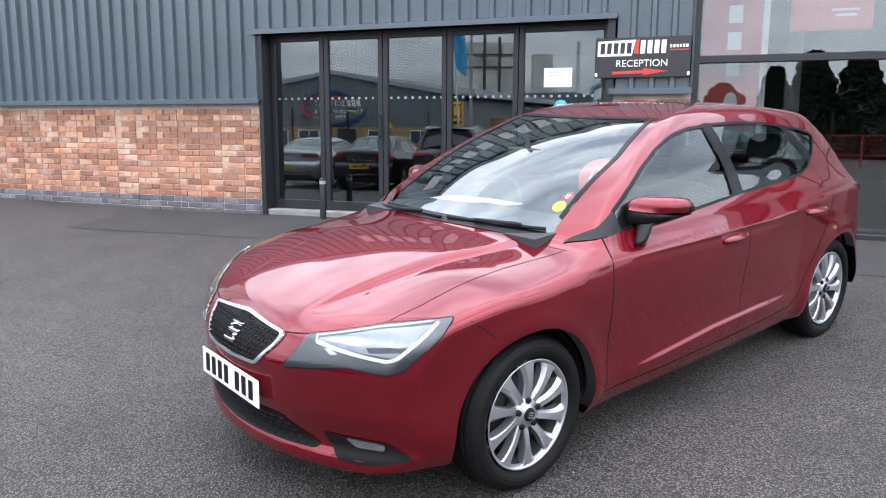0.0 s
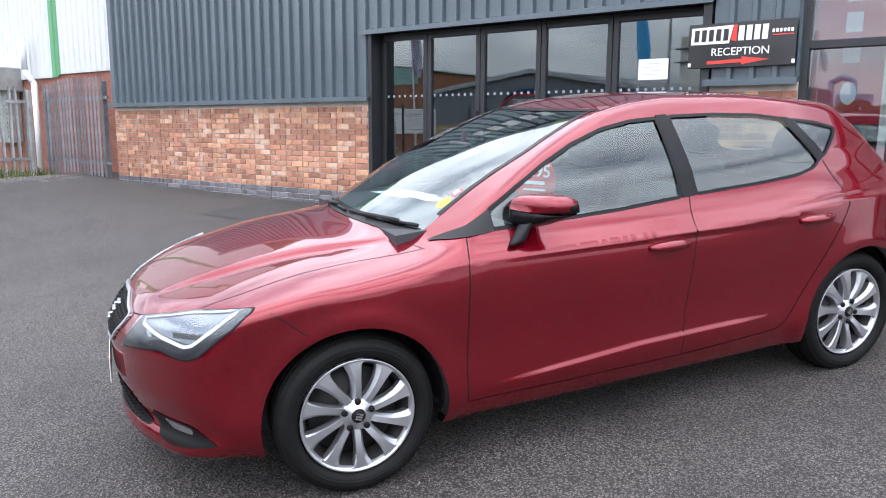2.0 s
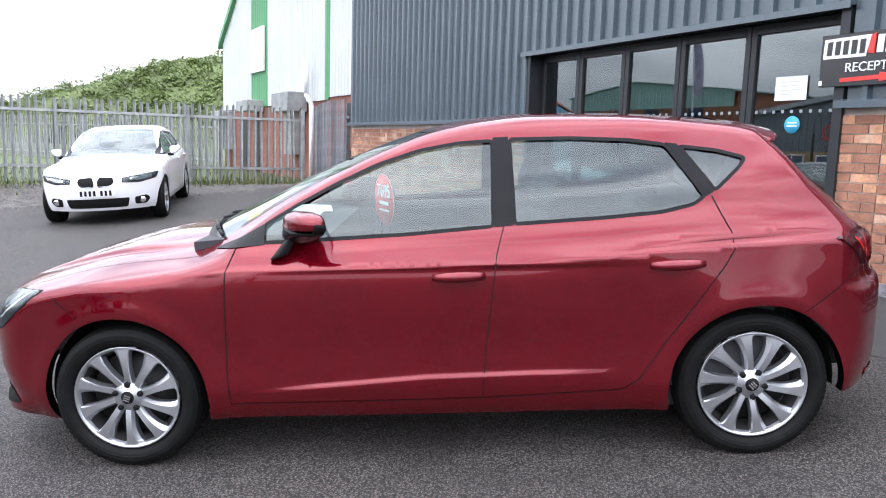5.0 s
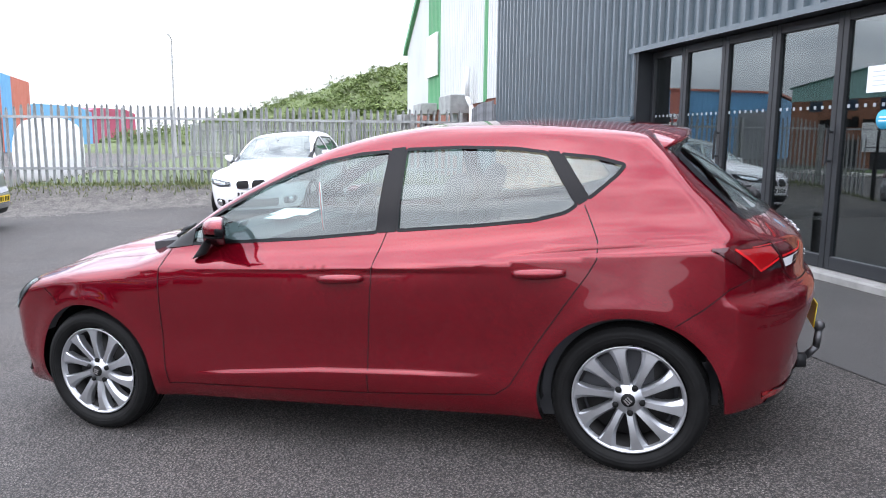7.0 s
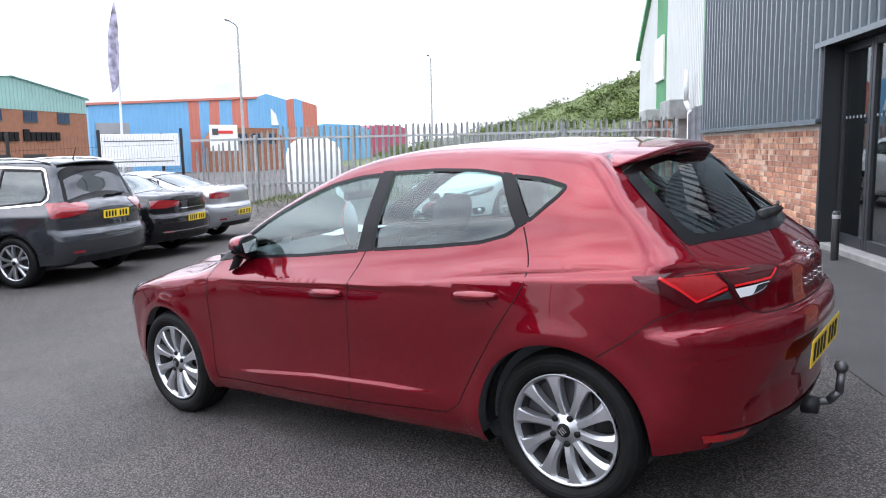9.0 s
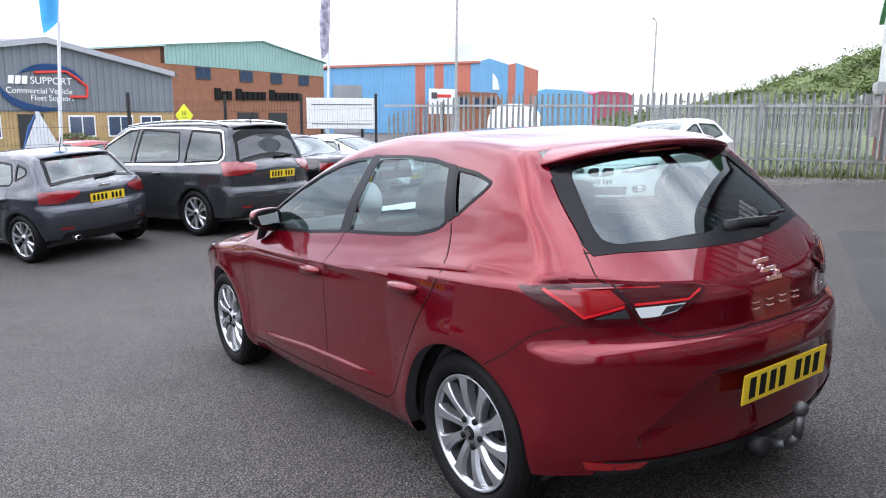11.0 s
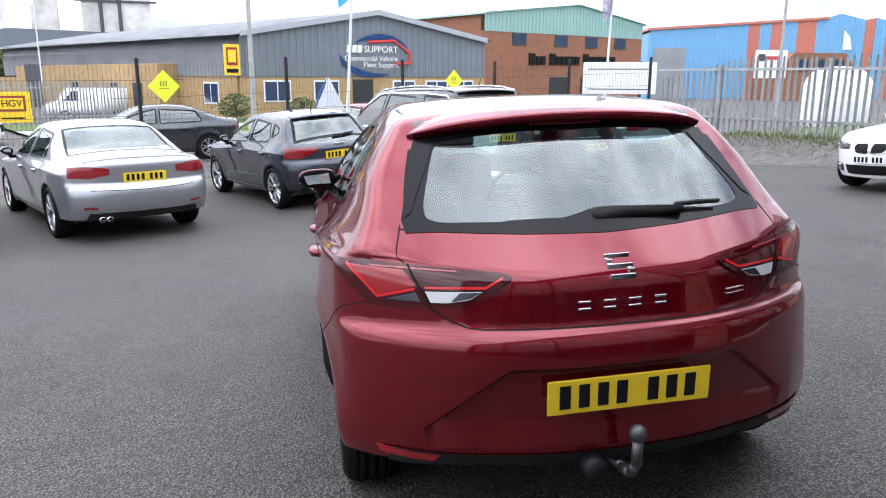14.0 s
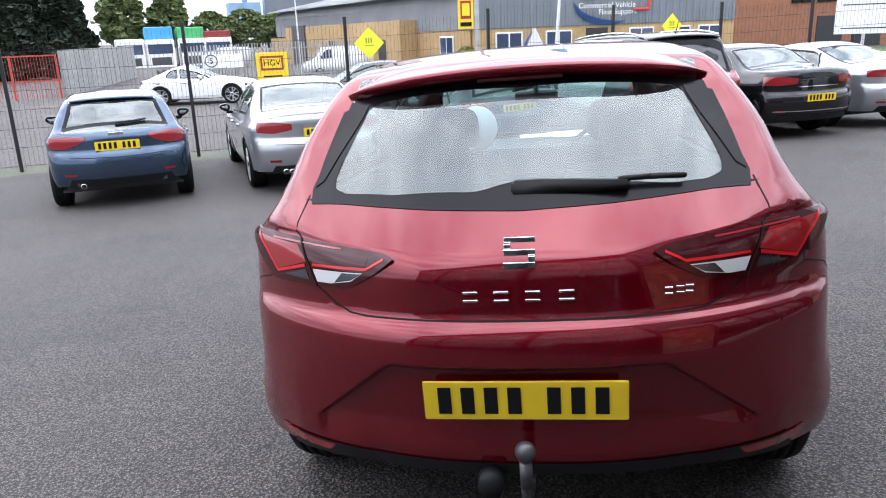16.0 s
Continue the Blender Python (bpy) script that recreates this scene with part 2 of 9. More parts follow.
def spline(points):
    """A smooth monotone curve through (x, y) points, as a function on arrays."""
    xs, ys = np.array([p[0] for p in points], float), np.array([p[1] for p in points], float)
    h, d = np.diff(xs), np.diff(ys) / np.diff(xs)
    m = np.zeros(len(xs))
    m[0], m[-1] = d[0], d[-1]
    for i in range(1, len(xs) - 1):
        if d[i - 1] * d[i] > 0:
            w1, w2 = 2 * h[i] + h[i - 1], h[i] + 2 * h[i - 1]
            m[i] = (w1 + w2) / (w1 / d[i - 1] + w2 / d[i])

    def f(x):
        x = np.clip(np.asarray(x, float), xs[0], xs[-1])
        i = np.clip(np.searchsorted(xs, x) - 1, 0, len(h) - 1)
        s = (x - xs[i]) / h[i]
        return ((1 + 2 * s) * (1 - s) ** 2 * ys[i] + s * (1 - s) ** 2 * h[i] * m[i] + s * s * (3 - 2 * s) * ys[i + 1] + s * s * (s - 1) * h[i] * m[i + 1])
    return f


def ground_z(x, y):
    """Height of the ground: the forecourt falls away from the building, a low bank lies under the steel fence."""
    x, y = np.asarray(x, float), np.asarray(y, float)
    near = 0.009 + 0.0713 * (np.minimum(y, 9.5) - 4.267)
    low = -0.40 + 0.018 * np.maximum(y, -12.0)
    s = near - low
    z = low + (s + np.sqrt(s * s + 0.004)) / 2
    z = z + 0.022 * np.clip(-7.0 - x, 0, 8.0) * np.clip((y + 10) / 5, 0, 1)
    rise = np.clip((-1.8 - x) / 3.4, 0, 1) * np.clip((1.8 - y) / 2.8, 0, 1)
    z = z + 0.15 * rise * rise * (3 - 2 * rise) * np.clip((x + 14) / 7, 0, 1) * np.clip((y + 10) / 5, 0, 1)
    bank = np.clip((-12.9 - x) / 1.9, 0, 1)
    z = z + bank * bank * (3 - 2 * bank) * (0.30 - z) * np.clip((y + 4.6) / 2.5, 0, 1)
    return z


def gz(x, y):
    return float(ground_z(x, y))


def lettering(parent, text, size, m, material, name="lettering", label=""):
    """Raised letters in the built-in font."""
    cu = bpy.data.curves.new(name, "FONT")
    cu.body, cu.size, cu.extrude, cu.align_x, cu.align_y = text, size, 0.003, "CENTER", "CENTER"
    tmp = bpy.data.objects.new(name, cu)
    me = bpy.data.meshes.new_from_object(tmp)
    bpy.data.objects.remove(tmp)
    bpy.data.curves.remove(cu)
    me.materials.append(material)
    ob = share(name, me, parent, m, label)
    return ob

# ---------------------------------------------------------------- ground
def ground_material():
    """Asphalt, with a stony strip along the steel fence, a rough grass verge beyond and the road past the mesh fence."""
    m = bpy.data.materials.new("ground_surface")
    m.use_nodes = True
    n, l = m.node_tree.nodes, m.node_tree.links
    p = n["Principled BSDF"]
    co = n.new("ShaderNodeTexCoord")
    sep = n.new("ShaderNodeSeparateXYZ")
    l.new(co.outputs["Object"], sep.inputs[0])

    def noise_tex(scale, detail=4.0, rough=0.55):
        t = n.new("ShaderNodeTexNoise")
        t.inputs["Scale"].default_value, t.inputs["Detail"].default_value, t.inputs["Roughness"].default_value = scale, detail, rough
        l.new(co.outputs["Object"], t.inputs["Vector"])
        return t.outputs["Fac"]

    def math_node(op, a, b=None):
        t = n.new("ShaderNodeMath")
        t.operation = op
        for i, v in enumerate((a, b)):
            if v is None:
                continue
            if isinstance(v, (int, float)):
                t.inputs[i].default_value = v
            else:
                l.new(v, t.inputs[i])
        return t.outputs[0]

    def ramp(v, stops):
        t = n.new("ShaderNodeValToRGB")
        while len(t.color_ramp.elements) < len(stops):
            t.color_ramp.elements.new(0.5)
        for e, (pos, c) in zip(t.color_ramp.elements, stops):
            e.position, e.color = pos, (*c, 1)
        l.new(v, t.inputs["Fac"])
        return t.outputs["Color"]

    def mix(f, a, b, kind="MIX"):
        t = n.new("ShaderNodeMixRGB")
        t.blend_type = kind
        for i, v in ((0, f), (1, a), (2, b)):
            if isinstance(v, (int, float)):
                t.inputs[i].default_value = v
            elif isinstance(v, tuple):
                t.inputs[i].default_value = (*v, 1)
            else:
                l.new(v, t.inputs[i])
        return t.outputs[0]

    vor = n.new("ShaderNodeTexVoronoi")
    vor.inputs["Scale"].default_value = 80.0
    l.new(co.outputs["Object"], vor.inputs["Vector"])
    chips = ramp(vor.outputs["Distance"], [(0.0, (0.186, 0.164, 0.148)), (0.30, (0.079, 0.070, 0.0645)), (0.60, (0.0145, 0.013, 0.0122))])
    tone = ramp(noise_tex(0.55, 6.0), [(0.30, (0.78, 0.78, 0.80)), (0.70, (1.22, 1.20, 1.18))])
    stain = ramp(noise_tex(2.2, 5.0), [(0.36, (0.72, 0.71, 0.70)), (0.52, (1.0, 1.0, 1.0))])
    speck = ramp(noise_tex(210.0, 2.0), [(0.60, (0, 0, 0)), (0.72, (0.24, 0.225, 0.21))])
    asphalt = mix(1.0, mix(1.0, mix(1.0, chips, tone, "MULTIPLY"), stain, "MULTIPLY"), speck, "ADD")
    vor2 = n.new("ShaderNodeTexVoronoi")
    vor2.inputs["Scale"].default_value = 24.0
    l.new(co.outputs["Object"], vor2.inputs["Vector"])
    gravel = mix(0.55, ramp(vor2.outputs["Distance"], [(0.0, (0.17, 0.155, 0.14)), (0.7, (0.03, 0.028, 0.026))]), ramp(noise_tex(5.0), [(0.35, (0.05, 0.045, 0.04)), (0.65, (0.16, 0.145, 0.13))]))
    grass = ramp(noise_tex(6.0, 8.0, 0.7), [(0.30, (0.035, 0.055, 0.015)), (0.55, (0.075, 0.105, 0.03)), (0.72, (0.16, 0.15, 0.07))])
    wobble = math_node("MULTIPLY", math_node("SUBTRACT", noise_tex(1.3, 5.0), 0.5), 1.1)
    line = math_node("SUBTRACT", wobble, sep.outputs["X"])
    west = math_node("SUBTRACT", line, 12.9)
    is_gravel = math_node("MULTIPLY", math_node("GREATER_THAN", west, 0.0), math_node("GREATER_THAN", sep.outputs["Y"], -3.6))
    is_grass = math_node("MULTIPLY", math_node("GREATER_THAN", west, 1.75), math_node("GREATER_THAN", sep.outputs["Y"], -3.6))
    edge = math_node("MULTIPLY", math_node("LESS_THAN", math_node("ADD", sep.outputs["Y"], wobble), -6.6), math_node("GREATER_THAN", math_node("ADD", sep.outputs["Y"], wobble), -7.7))
    road = mix(1.0, chips, ramp(noise_tex(0.35, 4.0), [(0.3, (1.35, 1.34, 1.35)), (0.7, (1.9, 1.87, 1.86))]), "MULTIPLY")
    col = mix(is_gravel, mix(math_node("LESS_THAN", sep.outputs["Y"], -7.5), asphalt, road), gravel)
    col = mix(is_grass, col, grass)
    col = mix(math_node("MULTIPLY", edge, 0.7), col, mix(0.5, gravel, grass))
    l.new(col, p.inputs["Base Color"])
    rr = n.new("ShaderNodeMapRange")
    rr.inputs["To Min"].default_value, rr.inputs["To Max"].default_value = 0.62, 0.9
    l.new(noise_tex(1.1, 4.0), rr.inputs["Value"])
    l.new(rr.outputs["Result"], p.inputs["Roughness"])
    b = n.new("ShaderNodeBump")
    b.inputs["Strength"].default_value, b.inputs["Distance"].default_value = 0.8, 0.008
    l.new(math_node("SUBTRACT", math_node("MULTIPLY", noise_tex(150.0, 3.0), 0.6), vor.outputs["Distance"]), b.inputs["Height"])
    l.new(b.outputs["Normal"], p.inputs["Normal"])
    return m


def graded(lo, hi, near_lo, near_hi, step, grow=1.28):
    """Grid lines: even between near_lo and near_hi, growing wider outside."""
    out = list(np.arange(near_lo, near_hi + step / 2, step))
    s, v = step, out[-1]
    while v < hi:
        s *= grow
        v += s
        out.append(v)
    s, v = step, out[0]
    while v > lo:
        s *= grow
        v -= s
        out.insert(0, v)
    return np.array(out)


gx_lines, gy_lines = graded(-1500, 1500, -22, 8, 0.5), graded(-1500, 1500, -12, 12, 0.5)
GX, GY = np.meshgrid(gx_lines, gy_lines)
GZ = ground_z(GX, GY)
nx, ny = len(gx_lines), len(gy_lines)
g_faces = [(j * nx + i, j * nx + i + 1, (j + 1) * nx + i + 1, (j + 1) * nx + i) for j in range(ny - 1) for i in range(nx - 1)]
g_me = bpy.data.meshes.new("ground")
g_me.from_pydata(np.stack([GX, GY, GZ], -1).reshape(-1, 3).tolist(), [], g_faces)
g_me.materials.append(ground_material())
g_me.polygons.foreach_set("use_smooth", [True] * len(g_me.polygons))
tagged(new("ground", g_me), "worn grey asphalt forecourt with gravel and grass at its edges", "ground", "", "structure")

# ---------------------------------------------------------------- reception building
# Facade frame: u to the right along the wall, v into the building, z up.
FM = Matrix.Translation((-5.44, 7.86, 0.0)) @ pose(0, 0, 0, 0, 0, 1.6)
U_L = -5.95         # far end of the brick wall
DOOR_L, DOOR_R = 0.06, 4.20
GLZ_L, GLZ_R = 5.08, 11.0
TOP = 4.25
RIDGE_U, RIDGE_Z = 2.5, 4.7


def verge(u):
    """Height of the gabled front at a place along the wall."""
    half = RIDGE_U - U_L if u < RIDGE_U else GLZ_R - RIDGE_U
    return TOP + (RIDGE_Z - TOP) * (1 - abs(u - RIDGE_U) / half)


BRICK_TOP, PLINTH_TOP, HEAD = 1.65, 0.49, 2.47


def brick_wall(name, label, u0, u1, z0, z1, z_plinth, keep, rng):
    """A stretcher-bond wall of separate bricks on a mortar backing. Bricks past keep are joined into one part."""
    bm = bmesh.new()
    box(bm, u0, u1, 0.012, 0.30, z0 - 0.35, z1)
    wall = structure(name, bm, M_MORTAR, label, "wall", FM)
    meshes = {}
    for k, m in enumerate((M_BRICK, M_BRICKPALE, M_BRICKBLUE)):
        for half in (0.1065, 0.0505):
            b = bmesh.new()
            box(b, -half, half, 0.0, 0.03, 0.0, 0.065, 0.005)
            meshes[k, half] = finish("brick", b, m)
    rest = [bmesh.new() for _ in range(3)]
    rows = int((z1 - z0) / 0.075)
    count = 0
    for r in range(rows):
        z = z0 + r * 0.075 + 0.005
        u, turn = u0, r % 2
        while True:
            half = (0.1065, 0.0505)[turn]
            if r % 2 and u == u0:
                half = 0.0505
            c = u + half
            if c + half > u1 + 0.004:
                if u1 - u < 0.05:
                    break
                half, c = (u1 - u) / 2, (u1 + u) / 2
            k = 2 if z + 0.03 < z_plinth else (1 if rng.random() < 0.26 + 0.25 * math.exp(-((c + 2.2) / 1.1) ** 2) else 0)
            d = rng.uniform(-0.004, 0.004)
            if keep(c, z) and count < 300 and half in (0.1065, 0.0505):
                share("brick", meshes[k, half], wall, Matrix.Translation((c, d, z)) @ pose(0, 0, 0, 0, rng.uniform(-0.6, 0.6), rng.uniform(-0.5, 0.5)))
                count += 1
            else:
                box(rest[k], c - half, c + half, d, d + 0.03, z, z + 0.065)
            u += 2 * half + 0.0105
            turn = 1 - turn
    for b, m in zip(rest, (M_BRICK, M_BRICKPALE, M_BRICKBLUE)):
        if len(b.verts):
            ob = part("brickwork", b, m, wall)
            ob["kind"] = "stuff"
        else:
            b.free()
    return wall


def cladding(name, label, u0, u1, z0, z1, v=-0.05, pitch=0.2):
    """Trapezoidal steel sheets, each a metre wide, hung side by side."""
    top = thing(name, label, "wall cladding", FM, "", "structure")
    bm = bmesh.new()
    box(bm, u0, u1, v + 0.045, v + 0.12, z0, z1)
    part("backing", bm, M_CLAD, top)
    u = u0
    while u < u1 - 0.01:
        end = min(u + 1.0, u1)
        b = bmesh.new()
        prof, x = [], u
        while x < end - 0.001:
            for du, dv in ((0.0, 0.044), (0.125, 0.044), (0.142, 0.0), (0.183, 0.0)):
                if x + du < end:
                    prof.append((x + du, v + dv))
            x += pitch
        prof.append((end, v + 0.044))
        lo = [b.verts.new((p[0], p[1], z0 - 0.01)) for p in prof]
        hi = [b.verts.new((p[0], p[1], max(verge(p[0]), z1))) for p in prof]
        for i in range(len(prof) - 1):
            b.faces.new((lo[i], lo[i + 1], hi[i + 1], hi[i]))
        part("cladding_sheet", b, M_CLAD, top)
        u = end
    return top


def building():
    rng = random.Random(4)
    brick_wall("wall_brick_1", "orange-red brick wall on a dark blue brick plinth", U_L, 0.0, 0.08, BRICK_TOP, PLINTH_TOP, lambda c, z: c > -4.4 and z > 0.30, rng)
    brick_wall("wall_brick_2", "short orange-red brick panel beside the glazing", 4.28, GLZ_L - 0.03, 0.15, 1.72, 0.40, lambda c, z: False, rng)
    # return wall at the far end
    bm = bmesh.new()
    box(bm, U_L, U_L + 0.3, 0.31, 14.0, -0.3, BRICK_TOP)
    structure("wall_brick_3", bm, M_BRICK, "plain red brick end wall", "wall", FM)
    bm = bmesh.new()
    box(bm, U_L - 0.04, U_L + 0.3, 0.08, 14.0, BRICK_TOP, TOP)
    structure("wall_cladding_end", bm, M_CLAD, "slate grey steel clad end wall", "wall", FM)
    cladding("wall_cladding_1", "slate grey ribbed steel cladding over brick", U_L - 0.05, 0.0, BRICK_TOP + 0.03, TOP)
    cladding("wall_cladding_2", "slate grey ribbed steel cladding over the doors", 0.0, 4.30, HEAD + 0.06, TOP)
    cladding("wall_cladding_3", "slate grey ribbed steel cladding behind the sign", 4.30, GLZ_L - 0.02, 1.74, TOP)
    cladding("wall_cladding_4", "slate grey ribbed steel cladding over the showroom glazing", GLZ_L - 0.02, GLZ_R, TOP, TOP + 0.01)
    for name, u0, u1, z in (("drip_trim_1", U_L - 0.07, 0.02, BRICK_TOP), ("drip_trim_2", -0.10, 4.30, HEAD), ("drip_trim_3", 4.24, GLZ_L - 0.02, 1.71)):
        bm = bmesh.new()
        prism(bm, [(-0.085, z - 0.012), (-0.085, z + 0.045), (0.03, z + 0.075), (0.03, z + 0.02), (-0.06, z + 0.012)], u0, u1, plane="yz")
        structure(name, bm, M_CLAD, "folded slate grey steel drip flashing", "trim", FM)
    # reveals of the door opening
    for name, u0, u1 in (("door_reveal_1", 0.0, DOOR_L), ("door_reveal_2", DOOR_R, 4.28)):
        bm = bmesh.new()
        box(bm, u0, u1, -0.03, 0.34, 0.05, HEAD + 0.02)
        structure(name, bm, M_FRAME, "anthracite steel door reveal", "trim", FM)
    bm = bmesh.new()
    box(bm, 0.0, 4.28, 0.0, 0.34, HEAD + 0.01, HEAD + 0.08)
    structure("door_reveal_3", bm, M_FRAME, "anthracite steel door head", "trim", FM)
    bm = bmesh.new()
    box(bm, DOOR_L, DOOR_R, 0.0, 0.5, 0.0, 0.335, 0.01)
    structure("door_step", bm, mat("pale_concrete", (0.24, 0.235, 0.225), 0.9, vary=0.2, scale=6, bump=0.2), "low concrete door threshold", "step", FM)
    # folding doors
    edges = [DOOR_L, 0.80, 1.58, 2.38, 3.22, DOOR_R]
    for i in range(5):
        u0, u1 = edges[i], edges[i + 1]
        d = thing("door_%d" % (i + 1), "anthracite framed glass folding door leaf, closed", "door", FM, "folding doors", "structure")
        v = 0.16
        for nm, a, b, c, e in (("frame", u0 + 0.004, u0 + 0.062, 0.34, HEAD), ("frame", u1 - 0.062, u1 - 0.004, 0.34, HEAD), ("frame", u0 + 0.062, u1 - 0.062, HEAD - 0.085, HEAD), ("frame", u0 + 0.062, u1 - 0.062, 0.34, 0.45)):
            bm = bmesh.new()
            box(bm, a, b, v, v + 0.07, c, e, 0.004)
            part(nm, bm, M_FRAME, d)
        bm = bmesh.new()
        box(bm, u0 + 0.062, u1 - 0.062, v + 0.03, v + 0.036, 0.45, HEAD - 0.085)
        part("pane", bm, M_SHOPGLASS, d).visible_shadow = False
        if i in (1, 3):
            bm = bmesh.new()
            tube(bm, (u1 - 0.03, v - 0.045, 1.22), (u1 - 0.03, v - 0.045, 1.52), 0.011)
            box(bm, u1 - 0.045, u1 - 0.015, v - 0.04, v, 1.24, 1.26)
            box(bm, u1 - 0.045, u1 - 0.015, v - 0.04, v, 1.48, 1.50)
            part("handle", bm, M_FRAME, d)
    # curtain glazing
    g = thing("window_1", "tall showroom glazing in slim anthracite frames", "window", FM, "", "structure")
    v = 0.06
    for u in (GLZ_L, GLZ_L + 1.95, GLZ_L + 3.9, GLZ_R):
        bm = bmesh.new()
        box(bm, u - 0.035, u + 0.035, v, v + 0.12, 0.27, TOP, 0.004)
        part("mullion", bm, M_FRAME, g)
    for z in (0.30, 2.04, 3.2, TOP - 0.05):
        bm = bmesh.new()
        box(bm, GLZ_L, GLZ_R, v + 0.01, v + 0.11, z - 0.035, z + 0.035, 0.004)
        part("transom", bm, M_FRAME, g)
    for a in (GLZ_L, GLZ_L + 1.95, GLZ_L + 3.9):
        b = min(a + 1.95, GLZ_R)
        for z0, z1 in ((0.33, 2.0), (2.08, 3.16), (3.24, TOP - 0.1)):
            bm = bmesh.new()
            box(bm, a + 0.035, b - 0.035, v + 0.05, v + 0.058, z0, z1)
            part("pane", bm, M_SHOPGLASS, g).visible_shadow = False
    bm = bmesh.new()
    box(bm, GLZ_L - 0.03, GLZ_R, 0.0, 0.28, -0.2, 0.265)
    structure("wall_sill", bm, M_BRICKBLUE, "dark brick sill under the showroom glazing", "wall", FM)
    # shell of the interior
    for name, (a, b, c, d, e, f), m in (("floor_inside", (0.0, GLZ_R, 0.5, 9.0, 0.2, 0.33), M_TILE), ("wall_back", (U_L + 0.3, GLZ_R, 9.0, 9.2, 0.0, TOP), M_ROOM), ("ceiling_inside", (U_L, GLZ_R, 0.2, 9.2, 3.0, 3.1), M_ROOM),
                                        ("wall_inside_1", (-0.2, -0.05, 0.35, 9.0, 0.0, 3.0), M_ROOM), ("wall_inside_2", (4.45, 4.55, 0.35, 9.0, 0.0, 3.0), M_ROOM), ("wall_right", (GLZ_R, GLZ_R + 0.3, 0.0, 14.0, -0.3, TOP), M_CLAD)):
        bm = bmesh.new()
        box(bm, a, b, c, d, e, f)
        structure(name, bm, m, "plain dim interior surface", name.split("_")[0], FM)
    bm = bmesh.new()
    prism(bm, [(U_L - 0.1, TOP), (RIDGE_U, RIDGE_Z), (GLZ_R + 0.3, TOP), (GLZ_R + 0.3, TOP + 0.14), (RIDGE_U, RIDGE_Z + 0.14), (U_L - 0.1, TOP + 0.14)], 0.05, 14.0)
    structure("roof", bm, M_CLAD, "shallow pitched dark grey steel roof", "roof", FM)
    for name, u0, z0, u1, z1 in (("verge_trim_1", U_L - 0.12, TOP, RIDGE_U, RIDGE_Z), ("verge_trim_2", RIDGE_U, RIDGE_Z, GLZ_R, TOP)):
        bm = bmesh.new()
        prism(bm, [(u0, z0 - 0.06), (u1, z1 - 0.06), (u1, z1 + 0.16), (u0, z0 + 0.16)], -0.10, 0.045)
        structure(name, bm, M_CLAD, "slate grey folded steel verge trim", "trim", FM)
    f = thing("fascia_sign", "row of pale plain shapes fixed high on the cladding", "sign", FM)
    for i in range(10):
        bm = bmesh.new()
        u = 0.55 + i * 0.31 + (0.12 if i > 4 else 0.0)
        box(bm, u, u + 0.19, -0.085, -0.055, 3.50, 3.92, 0.004)
        part("bar", bm, mat("fascia_white_%d" % i, (0.42, 0.42, 0.42), 0.5), f)


building()

# ---------------------------------------------------------------- motor cars
# Car frame: nose towards -x, left side towards -y, wheels on z = 0, origin midway between the axles.
from mathutils.geometry import delaunay_2d_cdt


def soft_min(a, b, k):
    h = np.clip(0.5 + 0.5 * (b - a) / k, 0, 1)
    return b * (1 - h) + a * h - k * h * (1 - h)


def body_field(s):
    """The car's skin as a field, positive inside: a side, a top, a nose and a tail surface, blended with rounded edges."""
    top, plan, sect, rise = spline(s["top"]), spline(s["plan"]), spline(s["sect"]), spline(s["rise"])
    nose, tail, bow, crown = spline(s["nose"]), spline(s["tail"]), spline(s["bow"]), spline(s["crown"])
    nc, nw, npow = s["nose_round"]
    tc, tw, tpow = s["tail_round"]
    wf, wr, rw = s["axle_front"], s["axle_rear"], s["wheel_z"]

    def field(p):
        x, y, z = p[:, 0], np.abs(p[:, 1]), p[:, 2]
        lift = np.clip((z - 0.5) / 0.3, 0, 1)
        lift = lift * lift * (3 - 2 * lift)
        zz = z - rise(x) * lift
        flare = 0.0
        for wx in (wf, wr):
            r = np.hypot(x - wx, z - rw)
            flare = flare + s["flare"] * np.exp(-((r - s["arch"] - 0.015) / 0.055) ** 2)
        d_side = (plan(x) + sect(zz) + flare - y) * 0.93
        for a in s["creases"]:
            d_side = d_side + a(x, z)
        xe = x - bow(x) * y * y
        slope = (top(xe + 0.02) - top(xe - 0.02)) / 0.04
        ze = top(xe) + (s["top_extra"](x, y) if "top_extra" in s else 0.0)
        d_top = (ze - crown(x) * (y / 0.7) ** 2.4 - z) / np.sqrt(1 + slope * slope)
        d_nose = x - (nose(z) + nc * (y / nw) ** npow)
        dent = s["tail_extra"](y, z) if "tail_extra" in s else 0.0
        d_tail = (tail(z) - dent - tc * (y / tw) ** tpow) - x
        k = s["edge"]
        return soft_min(soft_min(soft_min(d_side, d_top, k), d_tail, s.get("tail_edge", 0.05)), d_nose, s.get("nose_edge", 0.07))
    return field


def normal_of(field, p):
    e = 0.003
    g = np.stack([field(p + e * a) - field(p - e * a) for a in np.eye(3)], 1)
    return -g / np.maximum(np.linalg.norm(g, axis=1, keepdims=True), 1e-9)


def cast(field, inside, outside):
    """Where the way from each inside point to its outside point leaves the skin."""
    a, b = np.zeros(len(inside)), np.ones(len(inside))
    d = outside - inside
    for _ in range(24):
        c = (a + b) / 2
        into = field(inside + c[:, None] * d) > 0
        a, b = np.where(into, c, a), np.where(into, b, c)
    return inside + a[:, None] * d


